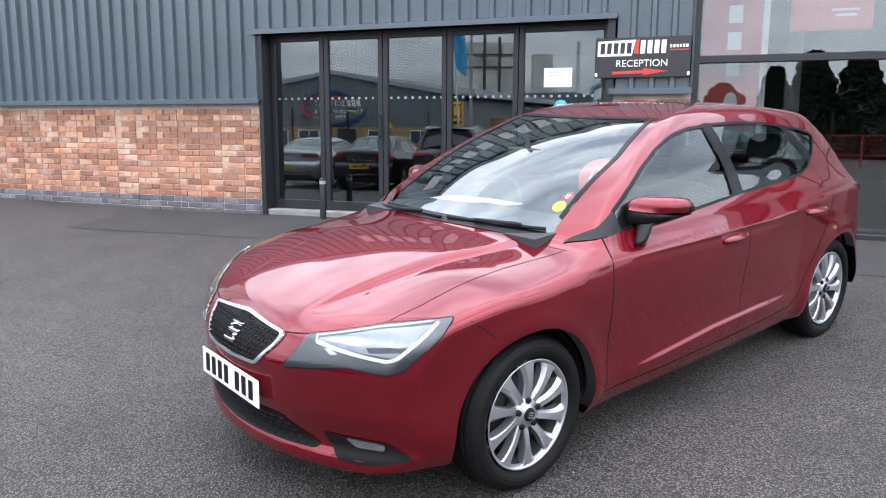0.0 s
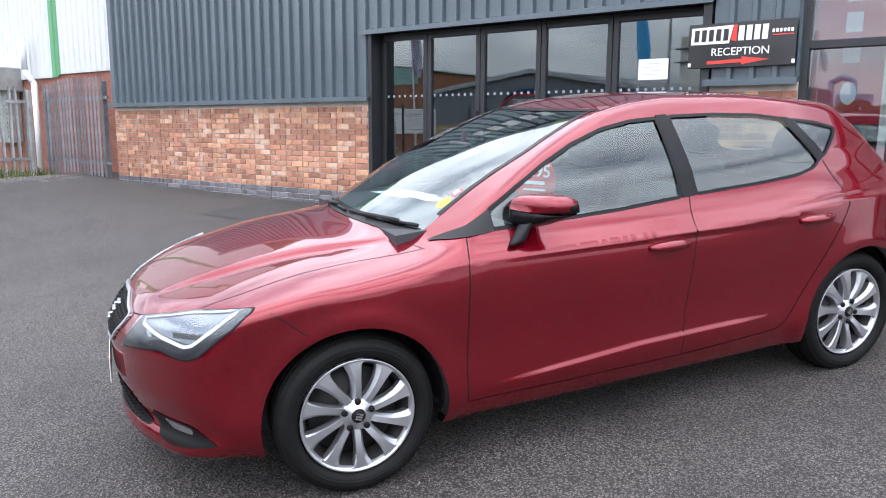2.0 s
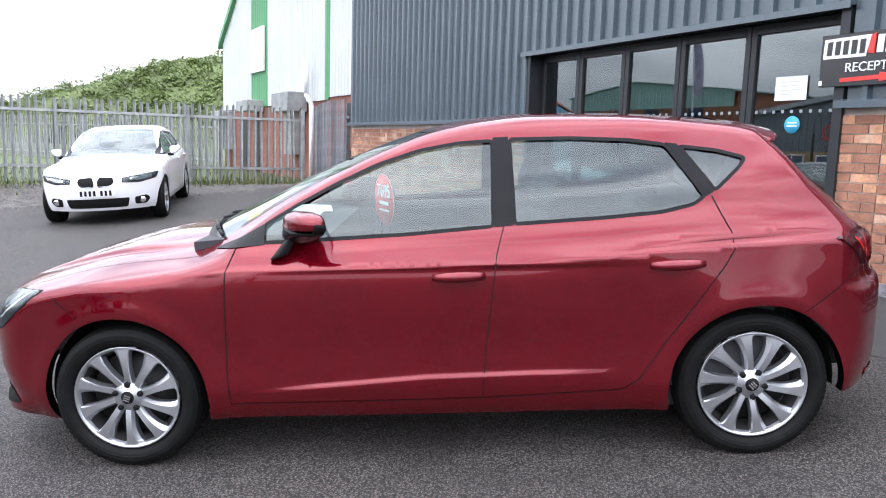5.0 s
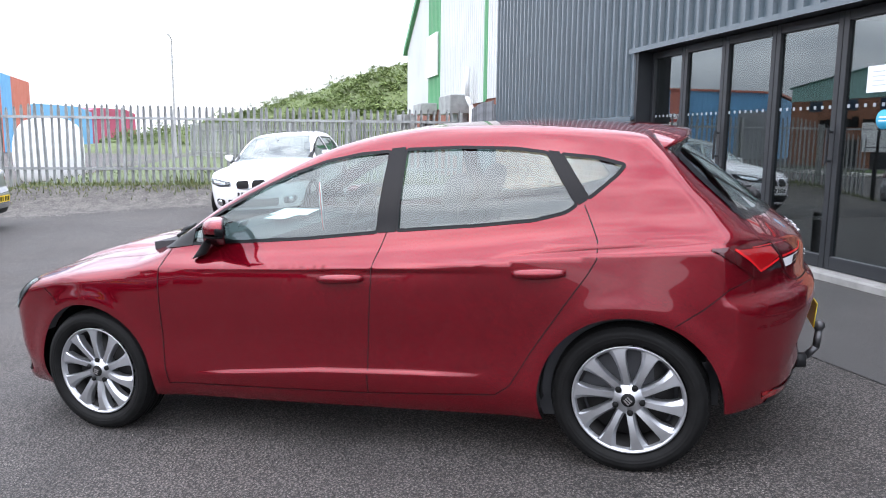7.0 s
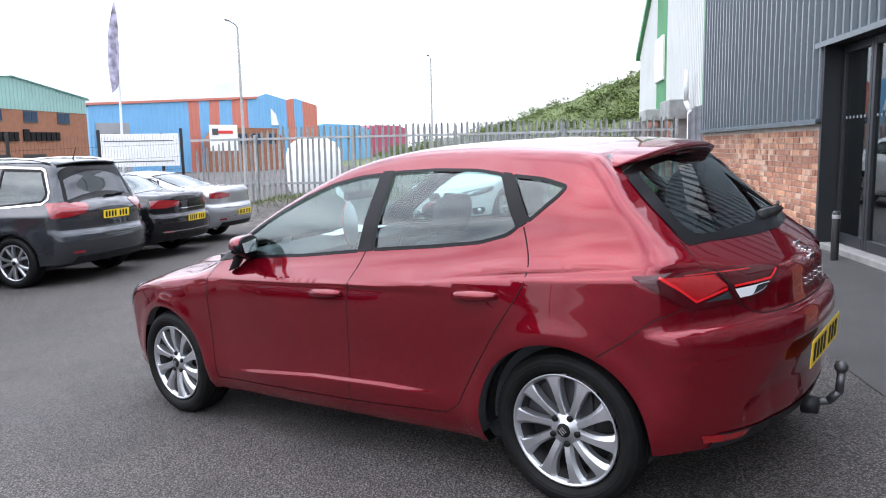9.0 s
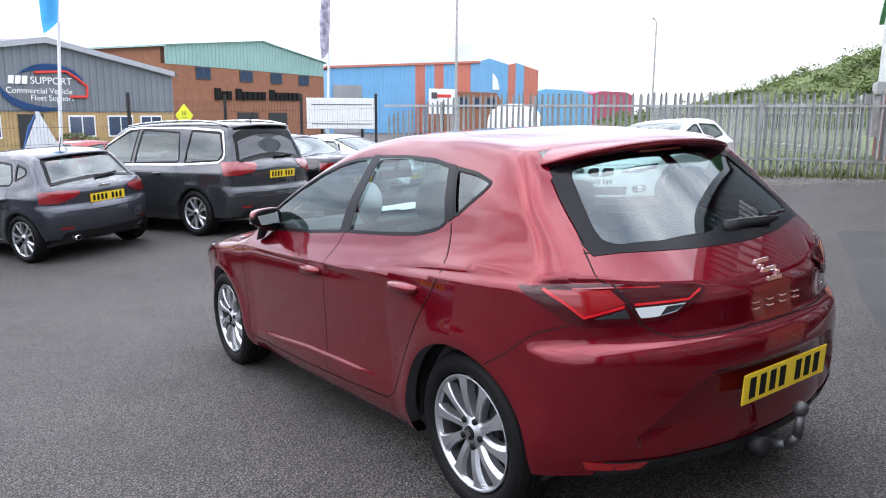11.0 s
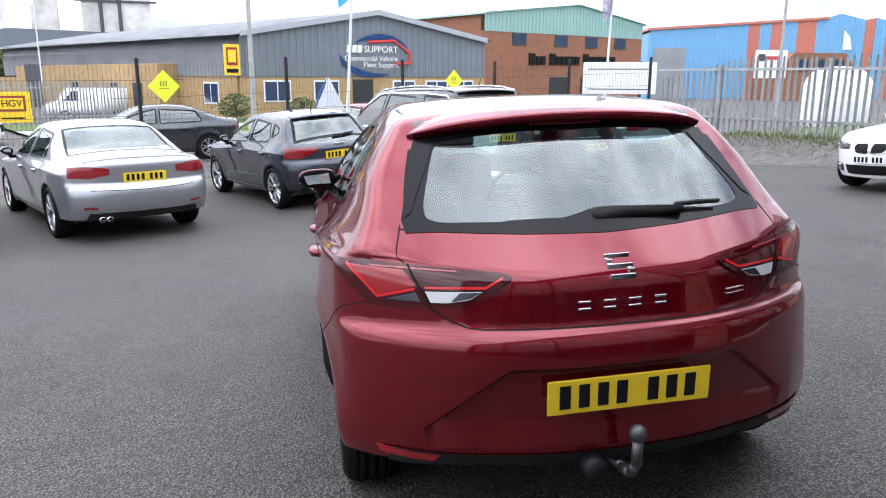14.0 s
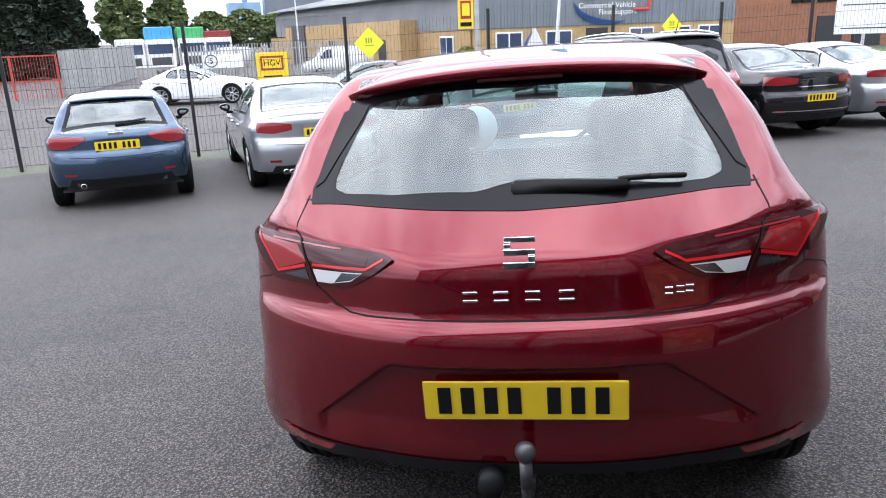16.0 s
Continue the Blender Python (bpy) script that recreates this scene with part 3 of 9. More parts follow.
def in_poly(pts, poly):
    x, y = pts[:, 0], pts[:, 1]
    out = np.zeros(len(pts), bool)
    n = len(poly)
    for i in range(n):
        (x0, y0), (x1, y1) = poly[i], poly[(i + 1) % n]
        if y0 == y1:
            continue
        c = ((y0 > y) != (y1 > y)) & (x < (x1 - x0) * (y - y0) / (y1 - y0) + x0)
        out ^= c
    return out


def resample(pts, step, closed=False):
    """Evenly spaced points along a line of points, which it keeps as corners."""
    pts = [np.array(p, float) for p in pts]
    if closed:
        pts.append(pts[0])
    out = []
    for a, b in zip(pts[:-1], pts[1:]):
        n = max(1, int(round(np.linalg.norm(b - a) / step)))
        out += [a + (b - a) * i / n for i in range(n)]
    if not closed:
        out.append(pts[-1])
    return np.array(out)


def rounded(pts, r, seg=4):
    """A closed outline with its corners rounded."""
    pts = [np.array(p, float) for p in pts]
    out, n = [], len(pts)
    for i in range(n):
        p, a, b = pts[i], pts[i - 1], pts[(i + 1) % n]
        la, lb = np.linalg.norm(a - p), np.linalg.norm(b - p)
        q = min(r, 0.45 * la, 0.45 * lb)
        s, e = p + (a - p) / la * q, p + (b - p) / lb * q
        for k in range(seg + 1):
            t = k / seg
            out.append((1 - t) ** 2 * s + 2 * t * (1 - t) * p + t * t * e)
    return np.array(out)


def triangulate(loops, lines, step):
    """Triangles over the area of closed loops and along open lines, with an even net of points between them."""
    verts, edges = [], []
    for loop, closed in [(q, True) for q in loops] + [(q, False) for q in lines]:
        o, n = len(verts), len(loop)
        verts += [tuple(p) for p in loop]
        edges += [(o + i, o + (i + 1) % n) for i in range(n if closed else n - 1)]
    fixed = np.array(verts)
    lo, hi = fixed.min(0), fixed.max(0)
    rows = np.arange(lo[1] + step * 0.5, hi[1], step * 0.87)
    net = np.array([(x + (step / 2 if j % 2 else 0), y) for j, y in enumerate(rows) for x in np.arange(lo[0] + step * 0.3, hi[0], step)]).reshape(-1, 2)
    keep = np.zeros(len(net), bool)
    for i in range(0, len(net), 400):
        d = np.hypot(net[i:i + 400, None, 0] - fixed[None, :, 0], net[i:i + 400, None, 1] - fixed[None, :, 1]).min(1)
        keep[i:i + 400] = d > 0.55 * step
    net = net[keep & in_poly(net, loops[0])]
    verts += [tuple(p) for p in net]
    v, _, f, *_ = delaunay_2d_cdt([Vector(p) for p in verts], edges, [], 0, 1e-5)
    return np.array([tuple(p) for p in v]), np.array([tuple(q) for q in f if len(q) == 3])


def skin_mesh(name, pts, tris, normals, material, facing=None):
    """One mesh from points, triangles and smooth normals, wound so that it faces along its normals."""
    used = np.unique(tris)
    index = np.full(len(pts), -1)
    index[used] = np.arange(len(used))
    p, nrm, t = pts[used], normals[used], index[tris]
    fn = np.cross(p[t[:, 1]] - p[t[:, 0]], p[t[:, 2]] - p[t[:, 0]])
    flip = (fn * nrm[t].mean(1)).sum(1) < 0
    t[flip] = t[flip][:, ::-1]
    area = np.linalg.norm(fn, axis=1)
    t = t[area > 1e-9]
    me = bpy.data.meshes.new(name)
    me.from_pydata(p.tolist(), [], t.tolist())
    me.materials.append(material)
    me.polygons.foreach_set("use_smooth", [True] * len(me.polygons))
    me.normals_split_custom_set_from_vertices(nrm.tolist())
    return me


class CarBuilder:
    """Lays panels, panes, lamps and seams on a car's skin. Right-hand copies are mirrored."""

    def __init__(self, spec, parent):
        self.s, self.top, self.field = spec, parent, body_field(spec)

    def add(self, name, pts, tris, nrm, material, label="", both=False, parent=None):
        obs = []
        for side in (1, -1) if both else (1,):
            q, m = pts.copy(), nrm.copy()
            q[:, 1] *= side
            m[:, 1] *= side
            ob = new(name, skin_mesh(name, q, tris, m, material))
            ob.parent = parent or self.top
            if label:
                ob["label"] = label
            obs.append(ob)
        return obs[0] if len(obs) == 1 else obs

    def lift(self, kind, q):
        """Flat points of one view, laid on the skin."""
        n = len(q)
        if kind == "side":
            a, b = np.stack([q[:, 0], np.zeros(n), q[:, 1]], 1), np.stack([q[:, 0], np.full(n, -1.25), q[:, 1]], 1)
        elif kind == "top":
            a, b = np.stack([q[:, 0], q[:, 1], np.full(n, 0.35)], 1), np.stack([q[:, 0], q[:, 1], np.full(n, 2.2)], 1)
        elif kind == "rear":
            a, b = np.stack([np.full(n, self.s["axle_rear"] - 0.2), q[:, 0], q[:, 1]], 1), np.stack([np.full(n, 3.2), q[:, 0], q[:, 1]], 1)
        elif kind == "front":
            a, b = np.stack([np.full(n, self.s["axle_front"] + 0.2), q[:, 0], q[:, 1]], 1), np.stack([np.full(n, -3.2), q[:, 0], q[:, 1]], 1)
        else:
            d, o = kind
            across = np.array([-d[1], d[0], 0.0])
            a = o + q[:, :1] * across + np.stack([np.zeros(n), np.zeros(n), q[:, 1] - o[2]], 1)
            b = a + 2.0 * d
        p = cast(self.field, a, b)
        return p, normal_of(self.field, p)

    def patch(self, name, kind, outline, material, off=0.002, step=0.03, label="", both=False, rim=0.0, parent=None, holes=()):
        """A panel laid over the skin, raised by off, with a folded rim."""
        outline = resample(outline, step * 0.8, True)
        holes = [resample(h, step * 0.8, True) for h in holes]
        v, t = triangulate([outline] + holes, [], step)
        c = v[t].mean(1)
        ok = in_poly(c, outline)
        for h in holes:
            ok &= ~in_poly(c, h)
        t = t[ok]
        p, nrm = self.lift(kind, v)
        p = p + nrm * off
        if rim:
            count = {}
            for a in t:
                for i in range(3):
                    e = (int(a[i]), int(a[(i + 1) % 3]))
                    count[tuple(sorted(e))] = count.get(tuple(sorted(e)), 0) + 1
            lone = [e for e, k in count.items() if k == 1]
            ring = sorted({i for e in lone for i in e})
            low = {i: len(p) + k for k, i in enumerate(ring)}
            p = np.vstack([p, p[ring] - nrm[ring] * rim])
            nrm = np.vstack([nrm, nrm[ring]])
            t = np.vstack([t] + [[(a, b, low[b]), (a, low[b], low[a])] for a, b in lone])
        return self.add(name, p, t, nrm, material, label, both, parent)

    def oblique(self, pts3, angle):
        """An outline given by rough places, as seen along a slanting level direction."""
        d = np.array([math.cos(radians(angle)), math.sin(radians(angle)), 0.0])
        o = np.array([0.0, 0.0, 0.0])
        across = np.array([-d[1], d[0], 0.0])
        pts3 = np.array(pts3, float)
        base = pts3.mean(0) - d * 0.5
        o = base - across * (base @ across)
        return (d, np.array([o[0], o[1], 0.0])), np.stack([pts3 @ across - 0 * pts3[:, 0], pts3[:, 2]], 1)

    def seam(self, name, kind, line, width=0.004, both=True, off=0.0008, material=None, label=""):
        """A thin dark shut line along the skin."""
        line = resample(line, 0.03)
        d = np.gradient(line, axis=0)
        nrm2 = np.stack([-d[:, 1], d[:, 0]], 1) / np.maximum(np.linalg.norm(d, axis=1, keepdims=True), 1e-9)
        q = np.vstack([line + nrm2 * width / 2, line - nrm2 * width / 2])
        n = len(line)
        t = np.array([(i, i + 1, n + i) for i in range(n - 1)] + [(i + 1, n + i + 1, n + i) for i in range(n - 1)])
        p, nrm = self.lift(kind, q)
        return self.add(name, p + nrm * off, t, nrm, material or M_INK, label, both)

    def edge_y(self, x):
        """Half width at which the side and the top surfaces cross."""
        s = self.s
        top, plan, sect, rise, bow, crown = (spline(s[k]) for k in ("top", "plan", "sect", "rise", "bow", "crown"))
        x = np.asarray(x, float)
        a, b = np.full(x.shape, 0.15), np.full(x.shape, 1.05)
        for _ in range(30):
            y = (a + b) / 2
            z = top(x - bow(x) * y * y) - crown(x) * (y / 0.7) ** 2.4
            lift = np.clip((z - 0.5) / 0.3, 0, 1)
            w = plan(x) + sect(z - rise(x) * lift * lift * (3 - 2 * lift))
            a, b = np.where(w > y, y, a), np.where(w > y, b, y)
        return (a + b) / 2

    def joint(self):
        """The line in plan along which side and top panels meet, and the lines where the side meets nose and tail."""
        s = self.s
        x0, x1 = s["ends"]
        xs = np.linspace(x0, x1, 120)
        ys = self.edge_y(xs) - 0.012
        for _ in range(2):
            ys[1:-1] = (ys[:-2] + 2 * ys[1:-1] + ys[2:]) / 4
        p, _ = self.lift("top", np.stack([xs, -ys], 1))
        jr = resample([(-ys[-1], p[-1, 2])] + [(-y, z) for y, z in s["joint_rear"] if z < p[-1, 2] - 0.025], 0.025)
        jf = resample([(-ys[0], p[0, 2])] + [(-y, z) for y, z in s["joint_front"] if z < p[0, 2] - 0.025], 0.025)
        pr, _ = self.lift("rear", jr)
        pf, _ = self.lift("front", jf)
        pr[0], pf[0] = p[-1], p[0]
        return p, pr, pf

    def build_body(self):
        s, h = self.s, self.s.get("step", 0.03)
        jt, jr, jf = self.joint()
        # ---- side
        wz, ar = s["wheel_z"], s["arch"]
        zf, zs, zr = s["bottom"]

        def arc(cx, z0, z1):
            a0, a1 = math.pi - math.asin((z0 - wz) / ar), math.asin((z1 - wz) / ar)
            return [(cx + ar * math.cos(a0 + (a1 - a0) * i / 40), wz + ar * math.sin(a0 + (a1 - a0) * i / 40)) for i in range(41)]
        bottom = [tuple(jf[-1][[0, 2]])] + arc(s["axle_front"], zf, zs) + arc(s["axle_rear"], zs + 0.01, zr) + [tuple(jr[-1][[0, 2]])]
        bottom = resample(bottom, h * 0.8)
        outline = np.vstack([bottom, jr[::-1][1:][:, [0, 2]], jt[::-1][1:][:, [0, 2]], jf[1:-1][:, [0, 2]]])
        windows = [resample(rounded(w, s.get("win_round", 0.02)), h * 0.8, True) for w in s["windows"]]
        doors = [(n, resample(d, h * 0.8, True), lab) for n, d, lab in s["doors"]]
        v, t = triangulate([outline] + windows + [d for _, d, _ in doors], [resample(q, h * 0.7) for q in s.get("side_lines", [])], h)
        c = v[t].mean(1)
        ok = in_poly(c, outline)
        for w in windows:
            ok &= ~in_poly(c, w)
        p, nrm = self.lift("side", v)
        # joint points keep their places
        for j in (jt, jr, jf):
            for q in j:
                d = np.hypot(v[:, 0] - q[0], v[:, 1] - q[2])
                i = d.argmin()
                if d[i] < 1e-4:
                    p[i] = q
        nrm = normal_of(self.field, p)
        left = ok.copy()
        for n, d, lab in doors:
            sel = left & in_poly(c, d)
            left &= ~sel
            if sel.any():
                self.add(n, p, t[sel], nrm, s["paint"], lab, True)
        self.add("side_panel", p, t[left], nrm, s["paint"], "", True)
        # ---- folded lips along sill and arches
        q3, n3 = self.lift("side", bottom)
        inner = q3 + np.array([0, 0.05, 0.0])
        n = len(q3)
        tt = np.array([(i, i + 1, n + i) for i in range(n - 1)] + [(i + 1, n + i + 1, n + i) for i in range(n - 1)])
        self.add("lip", np.vstack([q3, inner]), tt, np.vstack([n3, n3]), M_BLACK, "", True)
        # ---- top
        plan_loop = np.vstack([jt[:, :2], jt[::-1][:, :2] * (1, -1)])

        def bowed(x, ymax):
            ys = np.linspace(-ymax, ymax, 25)
            b = spline(s["bow"])
            return np.stack([x + b(np.full(25, x)) * ys * ys, ys], 1)
        cuts = {}
        for key in ("ws_base", "ws_top", "rs_top"):
            x = s[key]
            bx = float(spline(s["bow"])(x))
            ym = 0.5
            for _ in range(8):
                ym = float(np.interp(x + bx * ym * ym, jt[:, 0], -jt[:, 1])) - 0.006
            cuts[key] = bowed(x, ym)
        wse, rse = spline(s["ws_edge"]), spline(s["rs_edge"])
        for key, ed, xa, xb in (("ws_side", wse, s["ws_edge"][0][0], s["ws_edge"][-1][0]), ("rs_side", rse, s["rs_edge"][0][0], s["rs_edge"][-1][0])):
            xs = np.linspace(xa, xb, 40)
            for sgn in (-1, 1):
                cuts[key + str(sgn)] = np.stack([xs, sgn * ed(xs)], 1)
        nose_edge, _ = self.lift("front", np.stack([np.linspace(jt[0, 1], -jt[0, 1], 25), np.full(25, jt[0, 2])], 1))
        loop = np.vstack([jt[:, :2], self.lift("rear", np.stack([np.linspace(jt[-1, 1], -jt[-1, 1], 25)[1:-1], np.full(23, jt[-1, 2])], 1))[0][:, :2],
                          jt[::-1][:, :2] * (1, -1), nose_edge[::-1][1:-1][:, :2]])
        v, t = triangulate([loop], list(cuts.values()) + [resample(q, h * 0.7) for q in s.get("top_lines", [])], h)
        c = v[t].mean(1)
        t, c = t[in_poly(c, loop)], c[in_poly(c, loop)]
        p, nrm = self.lift("top", v)
        for j in (jt, jt * (1, -1, 1)):
            for q in j:
                d = np.hypot(v[:, 0] - q[0], v[:, 1] - q[1])
                i = d.argmin()
                if d[i] < 1e-4:
                    p[i] = q
        nrm = normal_of(self.field, p)
        bw = spline(s["bow"])
        xe = [c[:, 0] - float(bw(s[k])) * c[:, 1] ** 2 for k in ("ws_base", "ws_top", "rs_top")]
        hood, ws, roof, rs = xe[0] < s["ws_base"], (xe[0] >= s["ws_base"]) & (xe[1] < s["ws_top"]), (xe[1] >= s["ws_top"]) & (xe[2] < s["rs_top"]), xe[2] >= s["rs_top"]
        post = (ws & (np.abs(c[:, 1]) > wse(c[:, 0]))) | (rs & (np.abs(c[:, 1]) > rse(c[:, 0])))
        ws, rs = ws & ~post, rs & ~post
        for rear in (False, True):
            for sgn in (-1, 1):
                sel = post & ((c[:, 0] > 0.6) == rear) & (c[:, 1] * sgn > 0)
                if sel.any():
                    self.add("roof_pillar", p, t[sel], nrm, s["paint"])
        self.add("bonnet", p, t[hood], nrm, s["paint"], s.get("bonnet_label", ""))
        self.add("windscreen", p, t[ws], nrm, M_WSGLASS, "clear windscreen glass").visible_shadow = False
        self.add("roof", p, t[roof], nrm, s["paint"])
        if rs.any():
            if s.get("rs_cut"):
                mid = p[t].mean(1)
                pane = mid[:, 2] > s["rs_cut"][0] + s["rs_cut"][1] * mid[:, 1] ** 2
                self.add("rear_screen", p, t[rs & pane], nrm, s.get("rear_glass", M_CARGLASS), "rear window glass").visible_shadow = False
                self.add("gate_top", p, t[rs & ~pane], nrm, s["paint"])
            elif s.get("rs_paint"):
                zc = p[t].mean(1)[:, 2]
                self.add("rear_screen", p, t[rs & (zc > s["rs_paint"])], nrm, s.get("rear_glass", M_CARGLASS), "rear window glass").visible_shadow = False
                self.add("boot_lid", p, t[rs & (zc <= s["rs_paint"])], nrm, s["paint"])
            else:
                self.add("rear_screen", p, t[rs], nrm, s.get("rear_glass", M_CARGLASS), "rear window glass").visible_shadow = False
        # ---- nose and tail
        for kind, j, edge, name, split in (("rear", jr, jt[-1], "tailgate", s.get("gate_line")), ("front", jf, jt[0], "front_bumper", None)):
            rim = np.stack([np.linspace(edge[1], -edge[1], 25), np.full(25, edge[2])], 1)
            if kind == "rear":
                q, _ = self.lift("rear", rim)
            low = j[-1]
            foot = np.stack([np.linspace(low[1], -low[1], 25), np.full(25, low[2])], 1)
            loop = np.vstack([rim, (j[1:-1] * (1, -1, 1))[:, 1:], foot[::-1], j[::-1][1:-1][:, 1:]])
            lines = []
            if split:
                lines = [resample(split, h * 0.8)] + [resample(q, h * 0.7) for q in s.get("rear_lines", [])]
            v, t = triangulate([loop], lines, h)
            c = v[t].mean(1)
            t = t[in_poly(c, loop)]
            c = v[t].mean(1)
            p, nrm = self.lift(kind, v)
            for jj in (j, j * (1, -1, 1)):
                for q in jj:
                    d = np.hypot(v[:, 0] - q[1], v[:, 1] - q[2])
                    i = d.argmin()
                    if d[i] < 1e-4:
                        p[i] = q
            nrm = normal_of(self.field, p)
            if split:
                sx, sz = np.array([a for a, _ in split]), np.array([b for _, b in split])
                up = c[:, 1] > np.interp(c[:, 0], sx, sz)
                self.add("tailgate", p, t[up], nrm, s["paint"], s.get("gate_label", ""))
                self.add("rear_bumper", p, t[~up], nrm, s["paint"])
            else:
                self.add(name, p, t, nrm, s["paint"])

    def trims(self):
        """Black window surrounds and the side panes."""
        s = self.s
        for w in s["windows"]:
            w = np.array(w, float)
            pane = rounded(w, s.get("win_round", 0.02))
            c = pane.mean(0)
            for ob in self.patch("side_window", "side", c + (pane - c) * 1.0, s.get("side_glass", M_CARGLASS), off=-0.006, step=s.get("step", 0.05) * 1.2, label="side window glass", both=True):
                ob.visible_shadow = False
            self.band("window_trim", "side", pane, s.get("trim_in", 0.012), s.get("trim_out", 0.006), s.get("trim_mat", M_GLOSSBLACK))

    def band(self, name, kind, outline, inw, outw, material, off=0.002, both=True, label="", parent=None):
        """A strip that follows a closed outline, inw to its inside and outw to its outside."""
        o = resample(outline, 0.03, True)
        d = np.roll(o, -1, 0) - np.roll(o, 1, 0)
        n2 = np.stack([-d[:, 1], d[:, 0]], 1) / np.maximum(np.linalg.norm(d, axis=1, keepdims=True), 1e-9)
        area = 0.5 * np.sum(o[:, 0] * np.roll(o[:, 1], -1) - np.roll(o[:, 0], -1) * o[:, 1])
        if area < 0:
            n2 = -n2
        q = np.vstack([o + n2 * inw, o - n2 * outw])
        n = len(o)
        t = np.array([(i, (i + 1) % n, n + i) for i in range(n)] + [((i + 1) % n, n + (i + 1) % n, n + i) for i in range(n)])
        p, nrm = self.lift(kind, q)
        self.add(name, p + nrm * off, t, nrm, material, label, both, parent)


def lathe(bm, profile, seg=40, mi=0, axis="y"):
    """A solid of revolution about the y axis from (radius, y) points."""
    rings = []
    for r, y in profile:
        rings.append([bm.verts.new((r * math.cos(2 * math.pi * i / seg), y, r * math.sin(2 * math.pi * i / seg))) for i in range(seg)])
    for a, b in zip(rings[:-1], rings[1:]):
        for i in range(seg):
            f = bm.faces.new((a[i], a[(i + 1) % seg], b[(i + 1) % seg], b[i]))
            f.material_index, f.smooth = mi, True
    return rings


WHEELS = {}


def wheel(parent, m, radius, rim, width, spokes=10, swirl=0.08, style="blade", detail=True):
    """A road wheel with tyre, rim, spokes, hub and brake disc; its outer face looks towards -y."""
    key = (radius, rim, width, spokes, swirl, style)
    w = new("wheel")
    w.parent, w.matrix_basis = parent, m
    if key not in WHEELS:
        made = []
        hw = width / 2
        bm = bmesh.new()
        wall = [(rim + 0.004, -hw + 0.028), (rim + 0.012, -hw + 0.012), (rim + 0.022, -hw + 0.003), (rim + 0.026, -hw + 0.0005), (rim + 0.029, -hw - 0.002), (rim + 0.034, -hw - 0.0035), (rim + 0.037, -hw - 0.0035), (rim + 0.039, -hw - 0.0055)]
        wall += [(radius - 0.050, -hw - 0.0065), (radius - 0.047, -hw - 0.0045), (radius - 0.044, -hw - 0.006), (radius - 0.026, -hw - 0.001), (radius - 0.023, -hw + 0.004), (radius - 0.018, -hw + 0.006), (radius - 0.006, -hw + 0.022), (radius - 0.001, -hw + 0.040)]
        for g in (-0.052, -0.018, 0.018, 0.052):
            wall += [(radius, g - 0.006), (radius - 0.007, g - 0.004), (radius - 0.007, g + 0.004), (radius, g + 0.006)]
        lathe(bm, wall + [(radius, hw - 0.045), (radius - 0.02, hw - 0.004), (radius - 0.06, hw + 0.004), (rim, hw - 0.02)], 80)
        if detail:
            for i in range(72):
                a = 2 * math.pi * i / 72
                c0 = len(bm.verts)
                box(bm, radius - 0.016, radius - 0.0005, -hw + 0.010, -hw + 0.040, -0.0085, 0.0085)
                bm.verts.ensure_lookup_table()
                vs = bm.verts[c0:]
                for v in vs:
                    if v.co.y < -hw + 0.02 and v.co.x > radius - 0.01:
                        v.co.x -= 0.011
                bmesh.ops.rotate(bm, cent=(0, 0, 0), matrix=Matrix.Rotation(-a, 3, "Y"), verts=vs)
        made.append(("tyre", finish("tyre", bm, M_RUBBER), "black rubber tyre"))
        bm = bmesh.new()
        lathe(bm, [(rim - 0.012, -hw + 0.030), (rim + 0.001, -hw + 0.014), (rim + 0.005, -hw + 0.010), (rim + 0.003, -hw + 0.007), (rim - 0.003, -hw + 0.009), (rim - 0.010, -hw + 0.020), (rim - 0.014, -hw + 0.03)], 64)
        made.append(("rim", finish("rim", bm, M_ALLOY), "bright silver alloy rim"))
        bm = bmesh.new()
        lathe(bm, [(rim - 0.014, -hw + 0.03), (rim - 0.026, -hw + 0.06), (rim - 0.03, -hw + 0.10), (rim - 0.03, hw - 0.02)], 48)
        made.append(("rim_barrel", finish("rim_barrel", bm, M_BRAKE), "inner rim in a dark shade colour"))
        bm = bmesh.new()
        lathe(bm, [(0.0, -hw + 0.09), (rim - 0.045, -hw + 0.09), (rim - 0.045, -hw + 0.11)], 40)
        made.append(("brake_disc", finish("brake_disc", bm, M_BRAKE), "brake disc in a dark shade colour"))
        r0, r1 = 0.058, rim - 0.001
        n = 14
        blade = spline([(0.0, 0.0178), (0.20, 0.0175), (0.40, 0.0182), (0.60, 0.0218), (0.80, 0.0290), (0.92, 0.0370), (0.965, 0.047), (1.0, 0.067)])
        for k in range(spokes):
            bm = bmesh.new()
            rows = []
            pair = 0.0 if style == "blade" else (0.16 if k % 2 else -0.16)
            a0 = 2 * math.pi * k / spokes + pair
            for i in range(n):
                f = i / (n - 1)
                r = r0 + (r1 - r0) * f
                a = a0 + swirl * (f ** 1.4) - (pair * 0.75 * f if style != "blade" else 0)
                wd = float(blade(f)) * rim / 0.222 if style == "blade" else (0.016 + 0.006 * f)
                y = -hw + 0.014 + 0.009 * (1 - f) ** 0.7 - 0.010 * math.sin(math.pi * f)
                ring = []
                for sgn, dy in ((-1.0, 0.006), (-0.86, 0.0), (0.42, 0.001), (1.0, 0.016), (0.98, 0.045), (-0.98, 0.042)):
                    aa = a + sgn * wd / max(r, 0.05)
                    ring.append(bm.verts.new((r * math.cos(aa), y + dy, r * math.sin(aa))))
